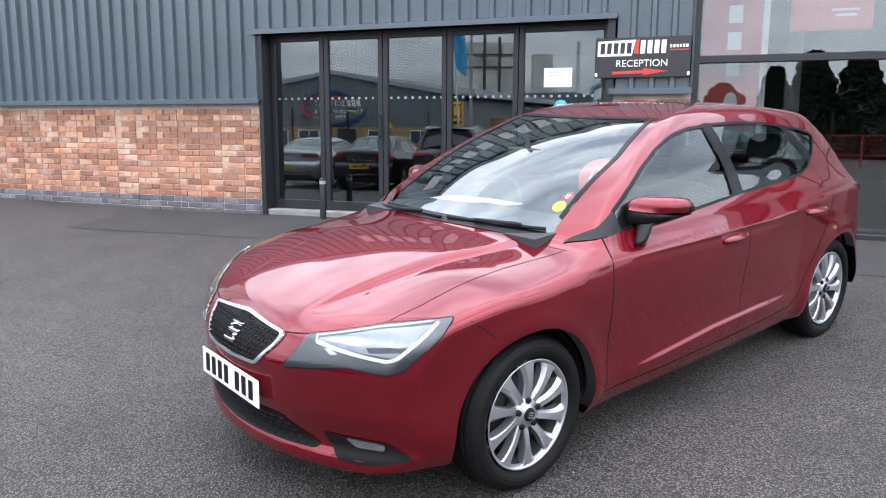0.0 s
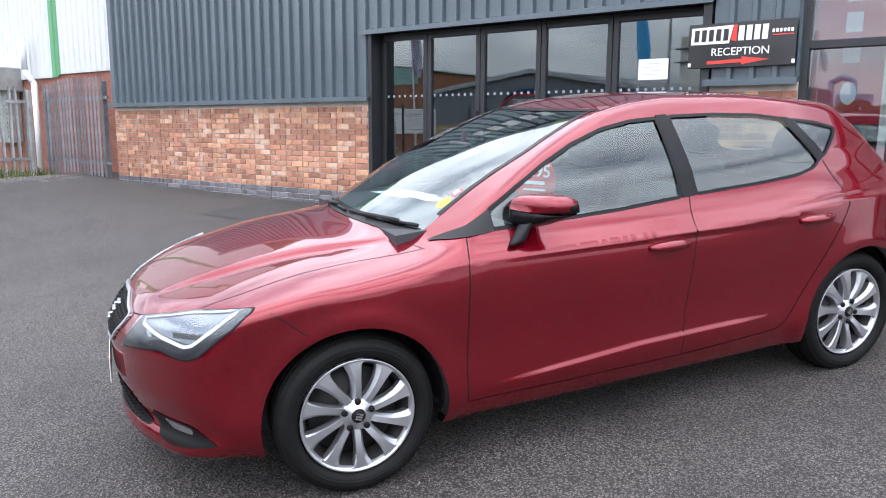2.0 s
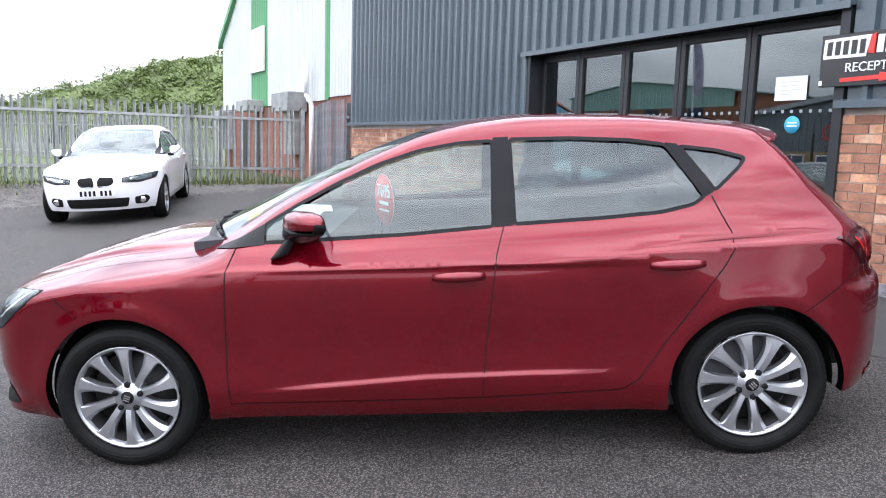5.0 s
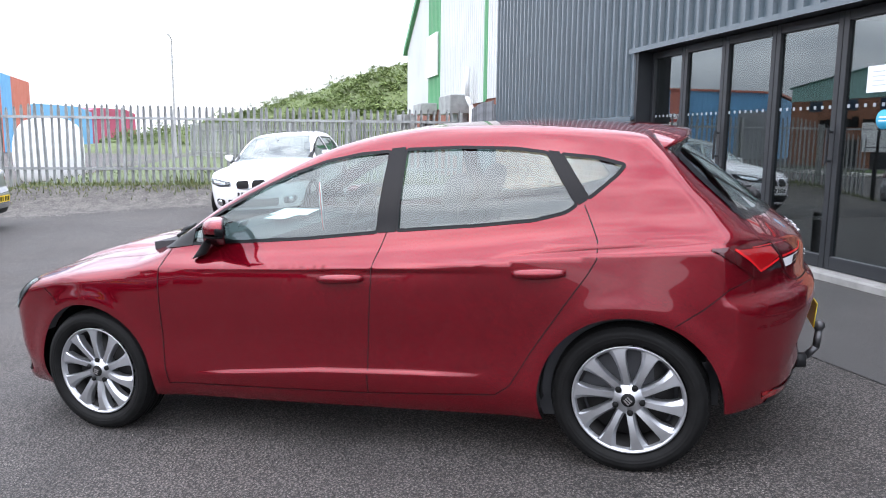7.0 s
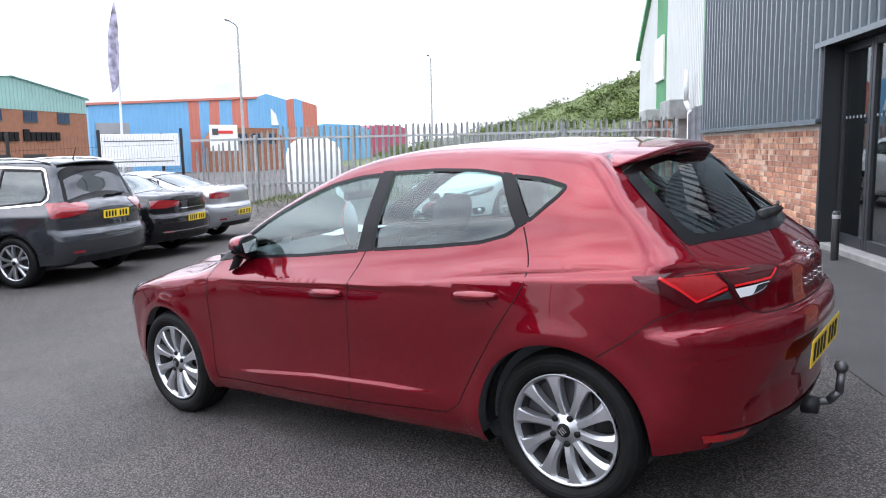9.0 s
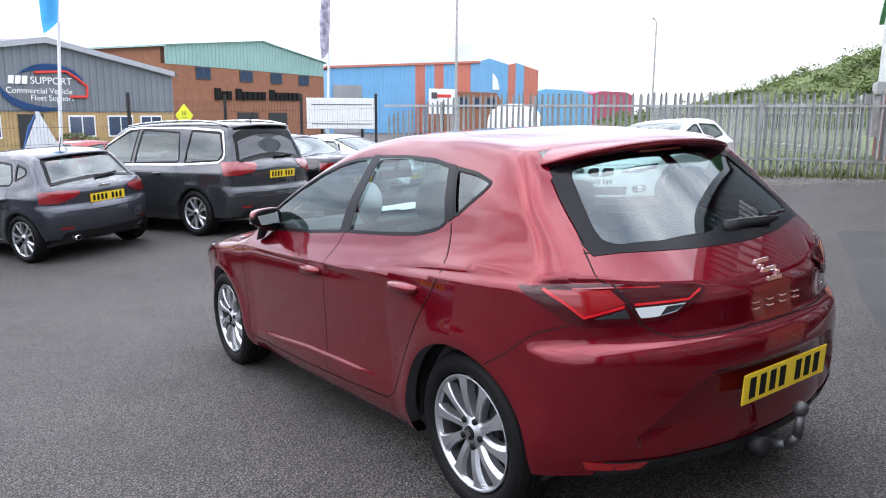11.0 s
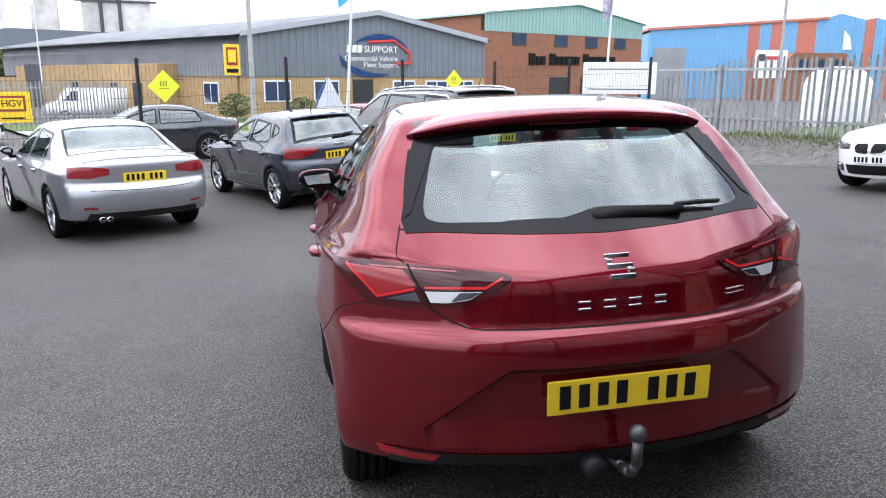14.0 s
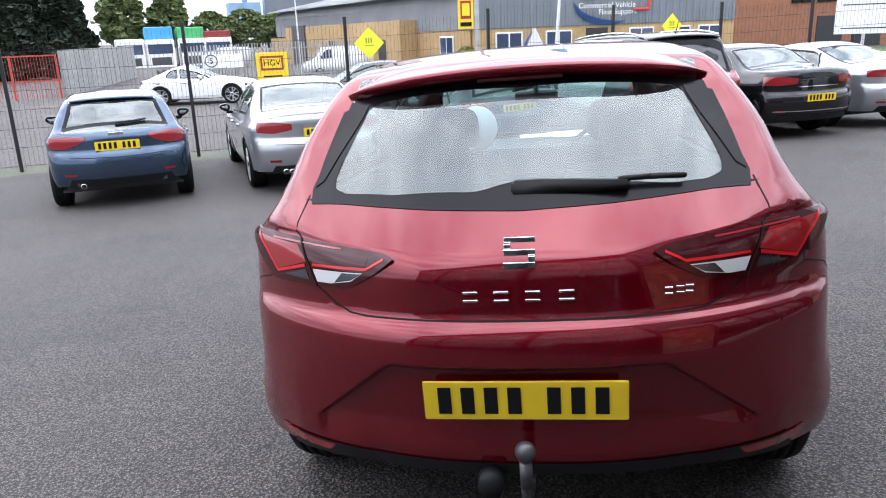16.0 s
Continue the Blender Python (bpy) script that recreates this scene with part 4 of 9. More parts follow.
                rows.append(ring)
            for a, b in zip(rows[:-1], rows[1:]):
                for i in range(6):
                    bm.faces.new((a[i], a[(i + 1) % 6], b[(i + 1) % 6], b[i]))
            bmesh.ops.recalc_face_normals(bm, faces=bm.faces)
            made.append(("spoke", finish("spoke", bm, M_ALLOY), ""))
        bm = bmesh.new()
        lathe(bm, [(0.0, -hw + 0.012), (0.030, -hw + 0.013), (0.034, -hw + 0.018), (0.058, -hw + 0.0215), (0.066, -hw + 0.030), (0.068, -hw + 0.08)], 40)
        made.append(("hub", finish("hub", bm, M_ALLOY), ""))
        bm = bmesh.new()
        lathe(bm, [(0.0, -hw + 0.004), (0.024, -hw + 0.005), (0.029, -hw + 0.014)], 24)
        made.append(("hub_cap", finish("hub_cap", bm, M_INK), "black hub cap"))
        if detail:
            bm = bmesh.new()
            for z0, sx in ((0.010, 1), (0.0, -1), (-0.010, 1)):
                box(bm, -0.014, 0.014, -hw + 0.0015, -hw + 0.004, z0 - 0.0032, z0 + 0.0032)
            made.append(("badge", finish("badge", bm, M_CHROME), "chrome badge"))
            for k in range(5):
                a = 2 * math.pi * (k + 0.5) / 5
                bm = bmesh.new()
                lathe(bm, [(0.0, -hw + 0.013), (0.0120, -hw + 0.013), (0.0130, -hw + 0.03)], 12)
                bmesh.ops.translate(bm, vec=(0.056 * math.cos(a), 0.0, 0.056 * math.sin(a)), verts=bm.verts)
                made.append(("wheel_bolt", finish("wheel_bolt", bm, M_INK), ""))
        WHEELS[key] = made
    for nm, me, lab in WHEELS[key]:
        share(nm, me, w, None, lab)
    return w


def seat(parent, x, y, z, back=0.62, wid=0.25, tilt=-16, rear=False):
    """A car seat back with its headrest."""
    bm = bmesh.new()
    bmesh.ops.create_cube(bm, size=1.0)
    bmesh.ops.subdivide_edges(bm, edges=bm.edges[:], cuts=3, use_grid_fill=True)
    for v in bm.verts:
        q = v.co * 2
        v.co = Vector((q.x * 0.065 * (1.1 - 0.25 * abs(q.y)), q.y * wid * (1 - 0.12 * max(q.z, 0)), (q.z * 0.5 + 0.5) * back))
    bmesh.ops.smooth_vert(bm, verts=bm.verts, factor=0.5, use_axis_x=True, use_axis_y=True, use_axis_z=True)
    bmesh.ops.transform(bm, matrix=pose(x, y, z, 0, -tilt, 0), verts=bm.verts)
    part("seat_back", bm, M_SEAT, parent, "dark grey cloth seat back", True)
    bm = bmesh.new()
    bmesh.ops.create_uvsphere(bm, u_segments=18, v_segments=10, radius=1.0)
    for v in bm.verts:
        c = v.co
        v.co = Vector((math.copysign(abs(c.x) ** 0.8, c.x) * 0.055, math.copysign(abs(c.y) ** 0.55, c.y) * 0.125, math.copysign(abs(c.z) ** 0.6, c.z) * 0.095))
    m = pose(x, y, z, 0, -tilt, 0) @ Matrix.Translation((0.0, 0, back + 0.115))
    bmesh.ops.transform(bm, matrix=m, verts=bm.verts)
    part("headrest", bm, M_SEAT, parent, "dark grey headrest", True)


def cabin(parent, s):
    """Floor pan, dashboard, seats, rear bench and steering wheel."""
    w = s["plan"][len(s["plan"]) // 2][1]
    xb = s["ws_base"]
    belt = s["belt"]
    bm = bmesh.new()
    box(bm, s["axle_front"] - 0.35, s["axle_rear"] + 0.35, -w + 0.30, w - 0.30, 0.22, 0.42)
    box(bm, xb + 0.35, s["axle_rear"] + 0.30, -w + 0.14, w - 0.14, 0.20, 0.46)
    box(bm, s["axle_front"] - 0.34, xb + 0.30, -w + 0.44, w - 0.44, 0.30, 0.66)
    box(bm, s["axle_rear"] - 0.30, s["axle_rear"] + 0.55, -w + 0.34, w - 0.34, 0.30, belt - 0.12)
    part("floor_pan", bm, M_TRIMGREY, parent)
    bm = bmesh.new()
    prism(bm, [(xb + 0.06, belt - 0.30), (xb + 0.06, belt - 0.035), (xb + 0.45, belt - 0.01), (xb + 0.62, belt - 0.05), (xb + 0.66, belt - 0.30)], -w + 0.27, w - 0.27)
    part("dashboard", bm, M_TRIMGREY, parent, "dark grey dashboard")
    for sgn in (-1, 1):
        bm = bmesh.new()
        box(bm, xb + 0.45, s["axle_rear"] + 0.1, sgn * (w - 0.15), sgn * (w - 0.11), 0.3, belt - 0.03)
        part("door_card", bm, M_TRIMGREY, parent)
    for y in (-0.36, 0.36):
        seat(parent, xb + 1.42, y, 0.50, 0.54, 0.24, -18)
        xr = s["axle_rear"] - (0.45 if s.get("rs_paint") else 0.12)
        seat(parent, xr, y, 0.52 if s.get("rs_paint") else 0.60, 0.46, 0.27, -20)
    bm = bmesh.new()
    box(bm, xr - 0.13, xr + 0.07, -w + 0.20, w - 0.20, 0.45, 0.92 if s.get("rs_paint") else 0.98, 0.03)
    part("rear_bench", bm, M_SEAT, parent)
    bm = bmesh.new()
    for i in range(24):
        a, b = 2 * math.pi * i / 24, 2 * math.pi * (i + 1) / 24
        tube(bm, (0, 0.185 * math.cos(a), 0.185 * math.sin(a)), (0, 0.185 * math.cos(b), 0.185 * math.sin(b)), 0.014, seg=8, caps=False)
    box(bm, -0.02, 0.03, -0.17, 0.17, -0.03, 0.03, 0.01)
    box(bm, -0.02, 0.03, -0.02, 0.02, -0.17, 0.0, 0.01)
    bmesh.ops.transform(bm, matrix=pose(xb + 0.78, 0.36, belt - 0.10, 0, 22, 0), verts=bm.verts)
    part("steering_wheel", bm, M_TRIMGREY, parent, "black steering wheel")
    bm = bmesh.new()
    tube(bm, (xb + 0.66, -0.0 , 1.235), (xb + 0.67, 0.0, 1.30), 0.012)
    box(bm, xb + 0.63, xb + 0.66, -0.12, 0.12, 1.19, 1.25, 0.012)
    part("interior_mirror", bm, M_TRIMGREY, parent)


def arch_liner(parent, s):
    for x in (s["axle_front"], s["axle_rear"]):
        for sgn in (-1, 1):
            bm = bmesh.new()
            r, n = s["arch"] - 0.004, 28
            w, pl = s["plan"][len(s["plan"]) // 2][1], spline(s["plan"])
            prev = None
            for i in range(n + 1):
                a = radians(-4 + 188 * i / n)
                p = (x + r * math.cos(a), s["wheel_z"] + r * math.sin(a))
                q = [bm.verts.new((p[0], sgn * yy, p[1])) for yy in (float(pl(p[0])) - 0.06, w - 0.36)]
                c = bm.verts.new((x, sgn * (w - 0.36), s["wheel_z"]))
                if prev:
                    bm.faces.new((prev[0], prev[1], q[1], q[0]))
                    bm.faces.new((prev[1], c, q[1]))
                prev = q
            part("arch_liner", bm, M_BLACK, parent, "black wheel arch liner")

# ---------------------------------------------------------------- the red hatchback
def red_hood(x, y):
    """Two raised lines on the bonnet that spread from the grille towards the windscreen."""
    yl = 0.30 + 0.26 * (x + 1.95)
    w = np.clip((x + 2.0) / 0.25, 0, 1) * np.clip((-0.95 - x) / 0.35, 0, 1)
    return -w * 0.011 * (np.tanh((y - yl) / 0.014) + 1) * np.exp(-np.maximum(y - yl, 0) / 0.16)


def lip(line, z, deep, length, soft=0.0035):
    """A folded edge: nothing above the line, a sharp undercut just below it that runs out further down."""
    d = line - z
    return -deep / (1 + np.exp(-np.clip(d / soft, -40, 40))) * np.exp(-np.maximum(d, 0) / length)


def red_haunch(x, z):
    """The folded edge from the rear door over the tail lamp."""
    line = np.interp(x, (0.70, 0.87, 1.20, 1.45, 1.70, 1.85), (0.886, 0.917, 0.937, 0.947, 0.956, 0.952))
    w = np.clip((x - 0.75) / 0.40, 0, 1) * np.clip((1.98 - x) / 0.1, 0, 1) * (1 - 0.6 * np.clip((x - 1.35) / 0.25, 0, 1))
    return w * lip(line, z, 0.014, 0.045)


def red_sill(x, z):
    """The sculpted line low on the doors, which rises towards the rear wheel and turns down there."""
    line = np.interp(x, (-0.80, -0.485, -0.043, 0.40, 0.669, 0.78), (0.337, 0.364, 0.395, 0.404, 0.404, 0.404))
    w = np.clip((x + 0.80) / 0.30, 0, 1) * np.clip((0.80 - x) / 0.30, 0, 1)
    d = line - z
    return w * 0.013 * np.clip(0.5 + d / 0.022, 0, 1) * np.exp(-np.maximum(d, 0) / 0.09)


def red_shoulder(x, z):
    """The sharp shoulder edge from the front wing to the rear door."""
    line = 0.850 + np.interp(x, (-1.3, -1.1, -0.8, 0.0, 0.8, 1.2), (-0.022, -0.010, 0.004, 0.001, -0.002, -0.004))
    w = np.clip((x + 1.28) / 0.35, 0, 1) * np.clip((0.95 - x) / 0.60, 0, 1)
    return w * lip(line, z, 0.011, 0.05)


def red_flare(x, z):
    """The fuller wings over the wheels, which lean to the sky under the shoulder."""
    q = np.clip((0.90 - z) / 0.20, 0, 1)
    w = np.maximum(np.clip(1 - ((x - 1.33) / 0.50) ** 2, 0, 1), 0.4 * np.clip(1 - ((x + 1.10) / 0.34) ** 2, 0, 1))
    return 0.022 * w * q * q * (3 - 2 * q)


def red_corner(x, z):
    """The rear bumper corner, fuller low down behind the wheel."""
    return 0.024 * np.clip((x - 1.45) / 0.30, 0, 1) * np.clip((0.76 - z) / 0.36, 0, 1)


def red_recess(y, z):
    """The hollow round the rear number plate, and the shelf over the tail lamps."""
    lim = 0.37 + 0.24 * np.clip((0.61 - z) / 0.19, 0, 1)
    full = 0.05 * np.clip((y - 0.42) / 0.25, 0, 1) * np.clip((0.62 - z) / 0.28, 0, 1)
    fold = np.interp(y, (0.30, 0.37, 0.44, 0.54, 0.65, 0.73), (0.900, 0.905, 0.911, 0.921, 0.938, 0.943))
    shelf = -lip(fold, z, 0.022, 0.11, 0.003) * np.clip((y - 0.26) / 0.16, 0, 1)
    return 0.034 * np.clip((lim - y) / 0.028, 0, 1) * np.clip((0.617 - z) / 0.016, 0, 1) * np.clip((z - 0.34) / 0.10, 0, 1) - full + shelf


RED = {
    "paint": M_RED, "axle_front": -1.318, "axle_rear": 1.318, "wheel_z": 0.312, "arch": 0.362, "flare": 0.012, "edge": 0.042, "tail_edge": 0.035, "nose_edge": 0.07, "step": 0.021,
    "top": [(-2.30, 0.52), (-2.12, 0.655), (-2.02, 0.735), (-1.90, 0.785), (-1.70, 0.850), (-1.40, 0.918), (-1.14, 0.952), (-1.00, 1.012), (-0.60, 1.195), (-0.25, 1.330), (0.0, 1.405), (0.20, 1.440), (0.45, 1.457), (0.80, 1.450), (1.15, 1.424), (1.42, 1.385), (1.50, 1.335), (1.90, 1.000), (2.05, 0.870)],
    "bow": [(-2.2, 0.0), (-1.5, 0.05), (-1.0, 0.40), (-0.6, 0.31), (-0.3, 0.25), (0.2, 0.09), (0.9, 0.0), (1.4, -0.12), (1.6, -0.26), (2.2, -0.28)],
    "crown": [(-2.2, 0.03), (-1.6, 0.055), (-1.1, 0.045), (-0.6, 0.014), (-0.1, 0.022), (0.2, 0.040), (1.2, 0.045), (1.6, 0.03), (2.2, 0.03)],
    "plan": [(-2.3, 0.66), (-1.9, 0.785), (-1.6, 0.842), (-1.3, 0.880), (-0.8, 0.884), (0.0, 0.892), (0.8, 0.892), (1.3, 0.886), (1.6, 0.856), (1.9, 0.780), (2.3, 0.66)],
    "sect": [(0.10, -0.15), (0.20, -0.070), (0.27, -0.030), (0.36, -0.012), (0.50, -0.014), (0.68, -0.004), (0.80, 0.0), (0.848, -0.001), (0.870, -0.020), (0.93, -0.075), (0.99, -0.112), (1.10, -0.162), (1.268, -0.272), (1.40, -0.375), (1.52, -0.50)],
    "rise": [(-2.2, -0.05), (-1.5, -0.025), (-0.8, -0.005), (0.0, 0.005), (0.6, 0.02), (1.2, 0.06), (1.7, 0.06), (2.2, 0.05)],
    "nose": [(0.10, -2.05), (0.19, -2.115), (0.225, -2.150), (0.255, -2.150), (0.30, -2.122), (0.36, -2.140), (0.45, -2.16), (0.58, -2.16), (0.68, -2.125), (0.75, -2.065), (0.90, -1.90)],
    "tail": [(0.20, 1.965), (0.30, 2.02), (0.42, 2.06), (0.55, 2.085), (0.63, 2.096), (0.68, 2.094), (0.712, 2.080), (0.732, 2.056), (0.75, 2.050), (0.80, 2.049), (0.90, 2.045), (0.96, 2.01), (1.02, 1.945), (1.20, 1.80)],
    "nose_round": (0.25, 0.735, 2.2), "tail_round": (0.275, 0.765, 2.5),
    "creases": [red_haunch, red_sill, red_corner, red_shoulder, red_flare], "tail_extra": red_recess, "top_extra": red_hood,
    "ends": (-1.68, 1.69), "joint_rear": [(0.735, 0.94), (0.735, 0.75), (0.74, 0.5), (0.72, 0.29)], "joint_front": [(0.79, 0.68), (0.775, 0.60), (0.765, 0.45), (0.74, 0.215)],
    "bottom": (0.200, 0.208, 0.285), "belt": 0.98,
    "ws_base": -1.115, "ws_top": -0.055, "rs_top": 1.455, "ws_edge": [(-1.1, 0.640), (-0.95, 0.612), (-0.79, 0.585), (-0.65, 0.570), (-0.43, 0.552), (-0.27, 0.515), (-0.10, 0.475), (0.10, 0.44), (0.25, 0.43)], "rs_edge": [(1.30, 0.50), (1.45, 0.53), (1.7, 0.59), (1.95, 0.66)],
    "gate_line": [(-0.80, 0.80), (-0.574, 0.798), (-0.515, 0.756), (-0.465, 0.736), (-0.416, 0.732), (0.0, 0.731), (0.416, 0.732), (0.465, 0.736), (0.515, 0.756), (0.574, 0.798), (0.80, 0.80)], "rs_cut": (1.003, 0.025),
    "side_glass": M_SIDEGLASS, "recess": M_RED,
    "trim_in": 0.010, "trim_out": 0.004,
    "windows": [[(-0.705, 0.957), (-0.41, 0.966), (-0.096, 0.977), (0.258, 1.000), (0.268, 1.348), (0.12, 1.342), (-0.05, 1.316), (-0.23, 1.262), (-0.40, 1.190), (-0.56, 1.110), (-0.705, 1.030)],
                [(0.342, 1.006), (0.70, 1.022), (0.95, 1.040), (1.08, 1.068), (1.130, 1.100), (0.995, 1.312), (0.85, 1.335), (0.60, 1.350), (0.338, 1.352)],
                [(1.170, 1.118), (1.290, 1.215), (1.318, 1.250), (1.20, 1.284), (1.045, 1.305)]],
    "doors": [("front_door", [(-0.812, 0.965), (-0.845, 0.85), (-0.862, 0.60), (-0.872, 0.40), (-0.868, 0.285), (0.195, 0.297), (0.212, 0.50), (0.263, 0.890), (0.302, 1.005), (0.304, 1.358), (0.12, 1.350), (-0.05, 1.323), (-0.23, 1.269), (-0.40, 1.197), (-0.56, 1.117), (-0.71, 1.034)], "red front passenger door"),
              ("rear_door", [(0.302, 1.005), (0.263, 0.890), (0.212, 0.50), (0.195, 0.297), (0.775, 0.322), (0.84, 0.365), (0.94, 0.52), (1.08, 0.715), (1.175, 0.84), (1.212, 0.900), (1.212, 0.965), (1.148, 1.105), (1.022, 1.320), (0.85, 1.346), (0.60, 1.360), (0.304, 1.360)], "red rear passenger door")],
}
HAUNCH = np.array([(0.72, 0.890), (0.87, 0.917), (1.20, 0.937), (1.45, 0.945), (1.64, 0.947)])
SHOULDER = np.array([(-1.24, 0.835), (-1.1, 0.840), (-0.8, 0.854), (0.0, 0.851), (0.8, 0.848), (1.15, 0.8463)])
SILL = np.array([(-0.78, 0.339), (-0.485, 0.364), (-0.043, 0.395), (0.40, 0.404), (0.70, 0.404)])
FOLD = np.array([(0.30, 0.900), (0.37, 0.905), (0.44, 0.911), (0.54, 0.921), (0.65, 0.938), (0.72, 0.9427)])
RED["side_lines"] = [q + (0.0, d) for q in (HAUNCH, SHOULDER) for d in (0.006, -0.001, -0.008, -0.018)] + [SILL + (0.0, d) for d in (0.013, 0.004, -0.004, -0.013, -0.03)]
RED["rear_lines"] = [q * (g, 1.0) + (0.0, d) for q in (FOLD,) for g in (-1, 1) for d in (0.006, -0.001, -0.008, -0.018)]
RED["rear_lines"] += [np.array([(-0.70, z), (0.70, z)]) for z in (0.685, 0.698, 0.712, 0.7215)] + [np.array([(-0.40, z), (0.40, z)]) for z in (0.740, 0.750, 0.624, 0.615, 0.607, 0.600)]
for g in (-1, 1):
    RED["rear_lines"] += [np.array([(g * (0.37 + d), 0.612), (g * (0.61 + d), 0.42), (g * (0.61 + d), 0.35)]) for d in (0.004, -0.008, -0.02, -0.032)]
    RED["top_lines"] = RED.get("top_lines", []) + [np.array([(-1.98, g * (0.292 + d)), (-0.98, g * (0.552 + d))]) for d in (-0.028, -0.012, 0.0, 0.012, 0.028)]
# ---- end of figures


def plate(parent, name, m, ground, label):
    """A number plate with plain bars where its characters stand."""
    bm = bmesh.new()
    box(bm, -0.26, 0.26, -0.0035, 0.0, -0.0555, 0.0555, 0.003)
    ob = part(name, bm, ground, parent, label)
    ob.matrix_basis = m
    for c in (-0.205, -0.145, -0.085, -0.025, 0.075, 0.135, 0.195):
        bm = bmesh.new()
        box(bm, c - 0.017, c + 0.017, -0.0055, -0.003, -0.038, 0.038)
        part("bar", bm, M_INK, ob)
    return ob


def bent(points, r, seg=10, ends=True):
    """A round bar through several points."""
    bm = bmesh.new()
    for a, b in zip(points[:-1], points[1:]):
        tube(bm, a, b, r, seg=seg)
        made = bmesh.ops.create_icosphere(bm, subdivisions=2, radius=r)["verts"]
        bmesh.ops.translate(bm, vec=b, verts=made)
    return bm


def blob(bm, c, r, power=(1, 1, 1), seg=24, rings=14):
    """A rounded block: a sphere squared off by its powers."""
    made = bmesh.ops.create_uvsphere(bm, u_segments=seg, v_segments=rings, radius=1.0)["verts"]
    for v in made:
        v.co = Vector([c[i] + r[i] * math.copysign(abs(v.co[i]) ** power[i], v.co[i]) for i in range(3)])
    return made


def door_mirror(parent, s, paint_mat, x, y, z, w=0.10, h=0.068, d=0.10, skew=0.32, foot=0.012, split=None):
    """Door mirrors: a painted cap over a wedge that narrows towards its foot, with a black rim round the glass."""
    for sgn in (-1, 1):
        def shaped(v):
            q = v.co
            f = max(0.0, (z - 0.1 * h - q.z) / h)
            q.z = z - 0.1 * h - f * h * 1.15 if f else q.z
            q.y = sgn * (y + 0.02 + (abs(q.y) - y - 0.02) * (1 - 0.55 * f))
            q.x += (abs(q.y) - y) * skew - 0.02 * f
        bm = bmesh.new()
        made = blob(bm, (x, sgn * (y + w), z), (d, w, h), (0.72, 0.6, 0.6))
        for v in made:
            if v.co.x > x + 0.03:
                v.co.x = x + 0.03 + (v.co.x - x - 0.03) * 0.05
            shaped(v)
        if split is not None:
            shell = bm.copy()
            for v in shell.verts:
                v.co.z = min(v.co.z, split - 0.10 * (abs(v.co.y) - y - w) - 0.001)
                v.co.y = sgn * (y + w + (abs(v.co.y) - y - w) * 0.985)
            for v in made:
                v.co.z = max(v.co.z, split - 0.10 * (abs(v.co.y) - y - w))
        cap = part("mirror", bm, paint_mat, parent, "door mirror housing in body colour", True)
        if split is not None:
            part("mirror_shell", shell, M_GLOSSBLACK, cap, "black lower mirror shell", True)
            stalk = bmesh.new()
            rows = []
            for f in np.linspace(0, 1, 6):
                cx, cy, cz = x - 0.065 + 0.055 * f, y + 0.105 - 0.02 * f, z - h * 1.95 + h * 1.30 * f
                lx, ly = 0.040 - 0.012 * f, 0.020 + 0.022 * f
                rows.append([stalk.verts.new((cx + lx * math.cos(a), sgn * (cy + ly * math.sin(a)), cz + 0.012 * math.cos(a))) for a in np.linspace(0, 2 * math.pi, 15)[:-1]])
            for q, r in zip(rows[:-1], rows[1:]):
                for i in range(14):
                    stalk.faces.new((q[i], q[(i + 1) % 14], r[(i + 1) % 14], r[i]))
            stalk.faces.new(rows[0][::-1])
            bmesh.ops.recalc_face_normals(stalk, faces=stalk.faces)
            part("mirror_foot", stalk, M_BLACK, cap, "black slanting mirror stalk", True)
        bm = bmesh.new()
        made = blob(bm, (x, sgn * (y + w), z - 0.002), (d, w * 1.02, h * 1.01), (0.75, 0.7, 0.7))
        for v in made:
            v.co.x = max(v.co.x, x - 0.012) if v.co.x < x + 0.038 else x + 0.038 + (v.co.x - x - 0.038) * 0.05
            shaped(v)
        part("mirror_rim", bm, M_GLOSSBLACK, cap, "black mirror rim", True)
        if split is None:
            bm = bmesh.new()
            blob(bm, (x - 0.01 + foot * skew, sgn * (y + foot), z - h * 1.32), (d * 0.50, 0.055, h * 0.46), (0.8, 0.7, 0.8))
            part("mirror_foot", bm, M_GLOSSBLACK, cap, "black mirror base", True)
        bm = bmesh.new()
        vs = [bm.verts.new((x + 0.0445 + (yy - y) * skew, sgn * yy, zz)) for yy, zz in ((y + 0.03, z - h * 0.45), (y + 2 * w - 0.05, z - h * 0.40), (y + 2 * w - 0.03, z + h * 0.45), (y + 0.04, z + h * 0.55))]
        bm.faces.new(vs)
        part("mirror_glass", bm, M_CHROME, cap, "mirror glass")


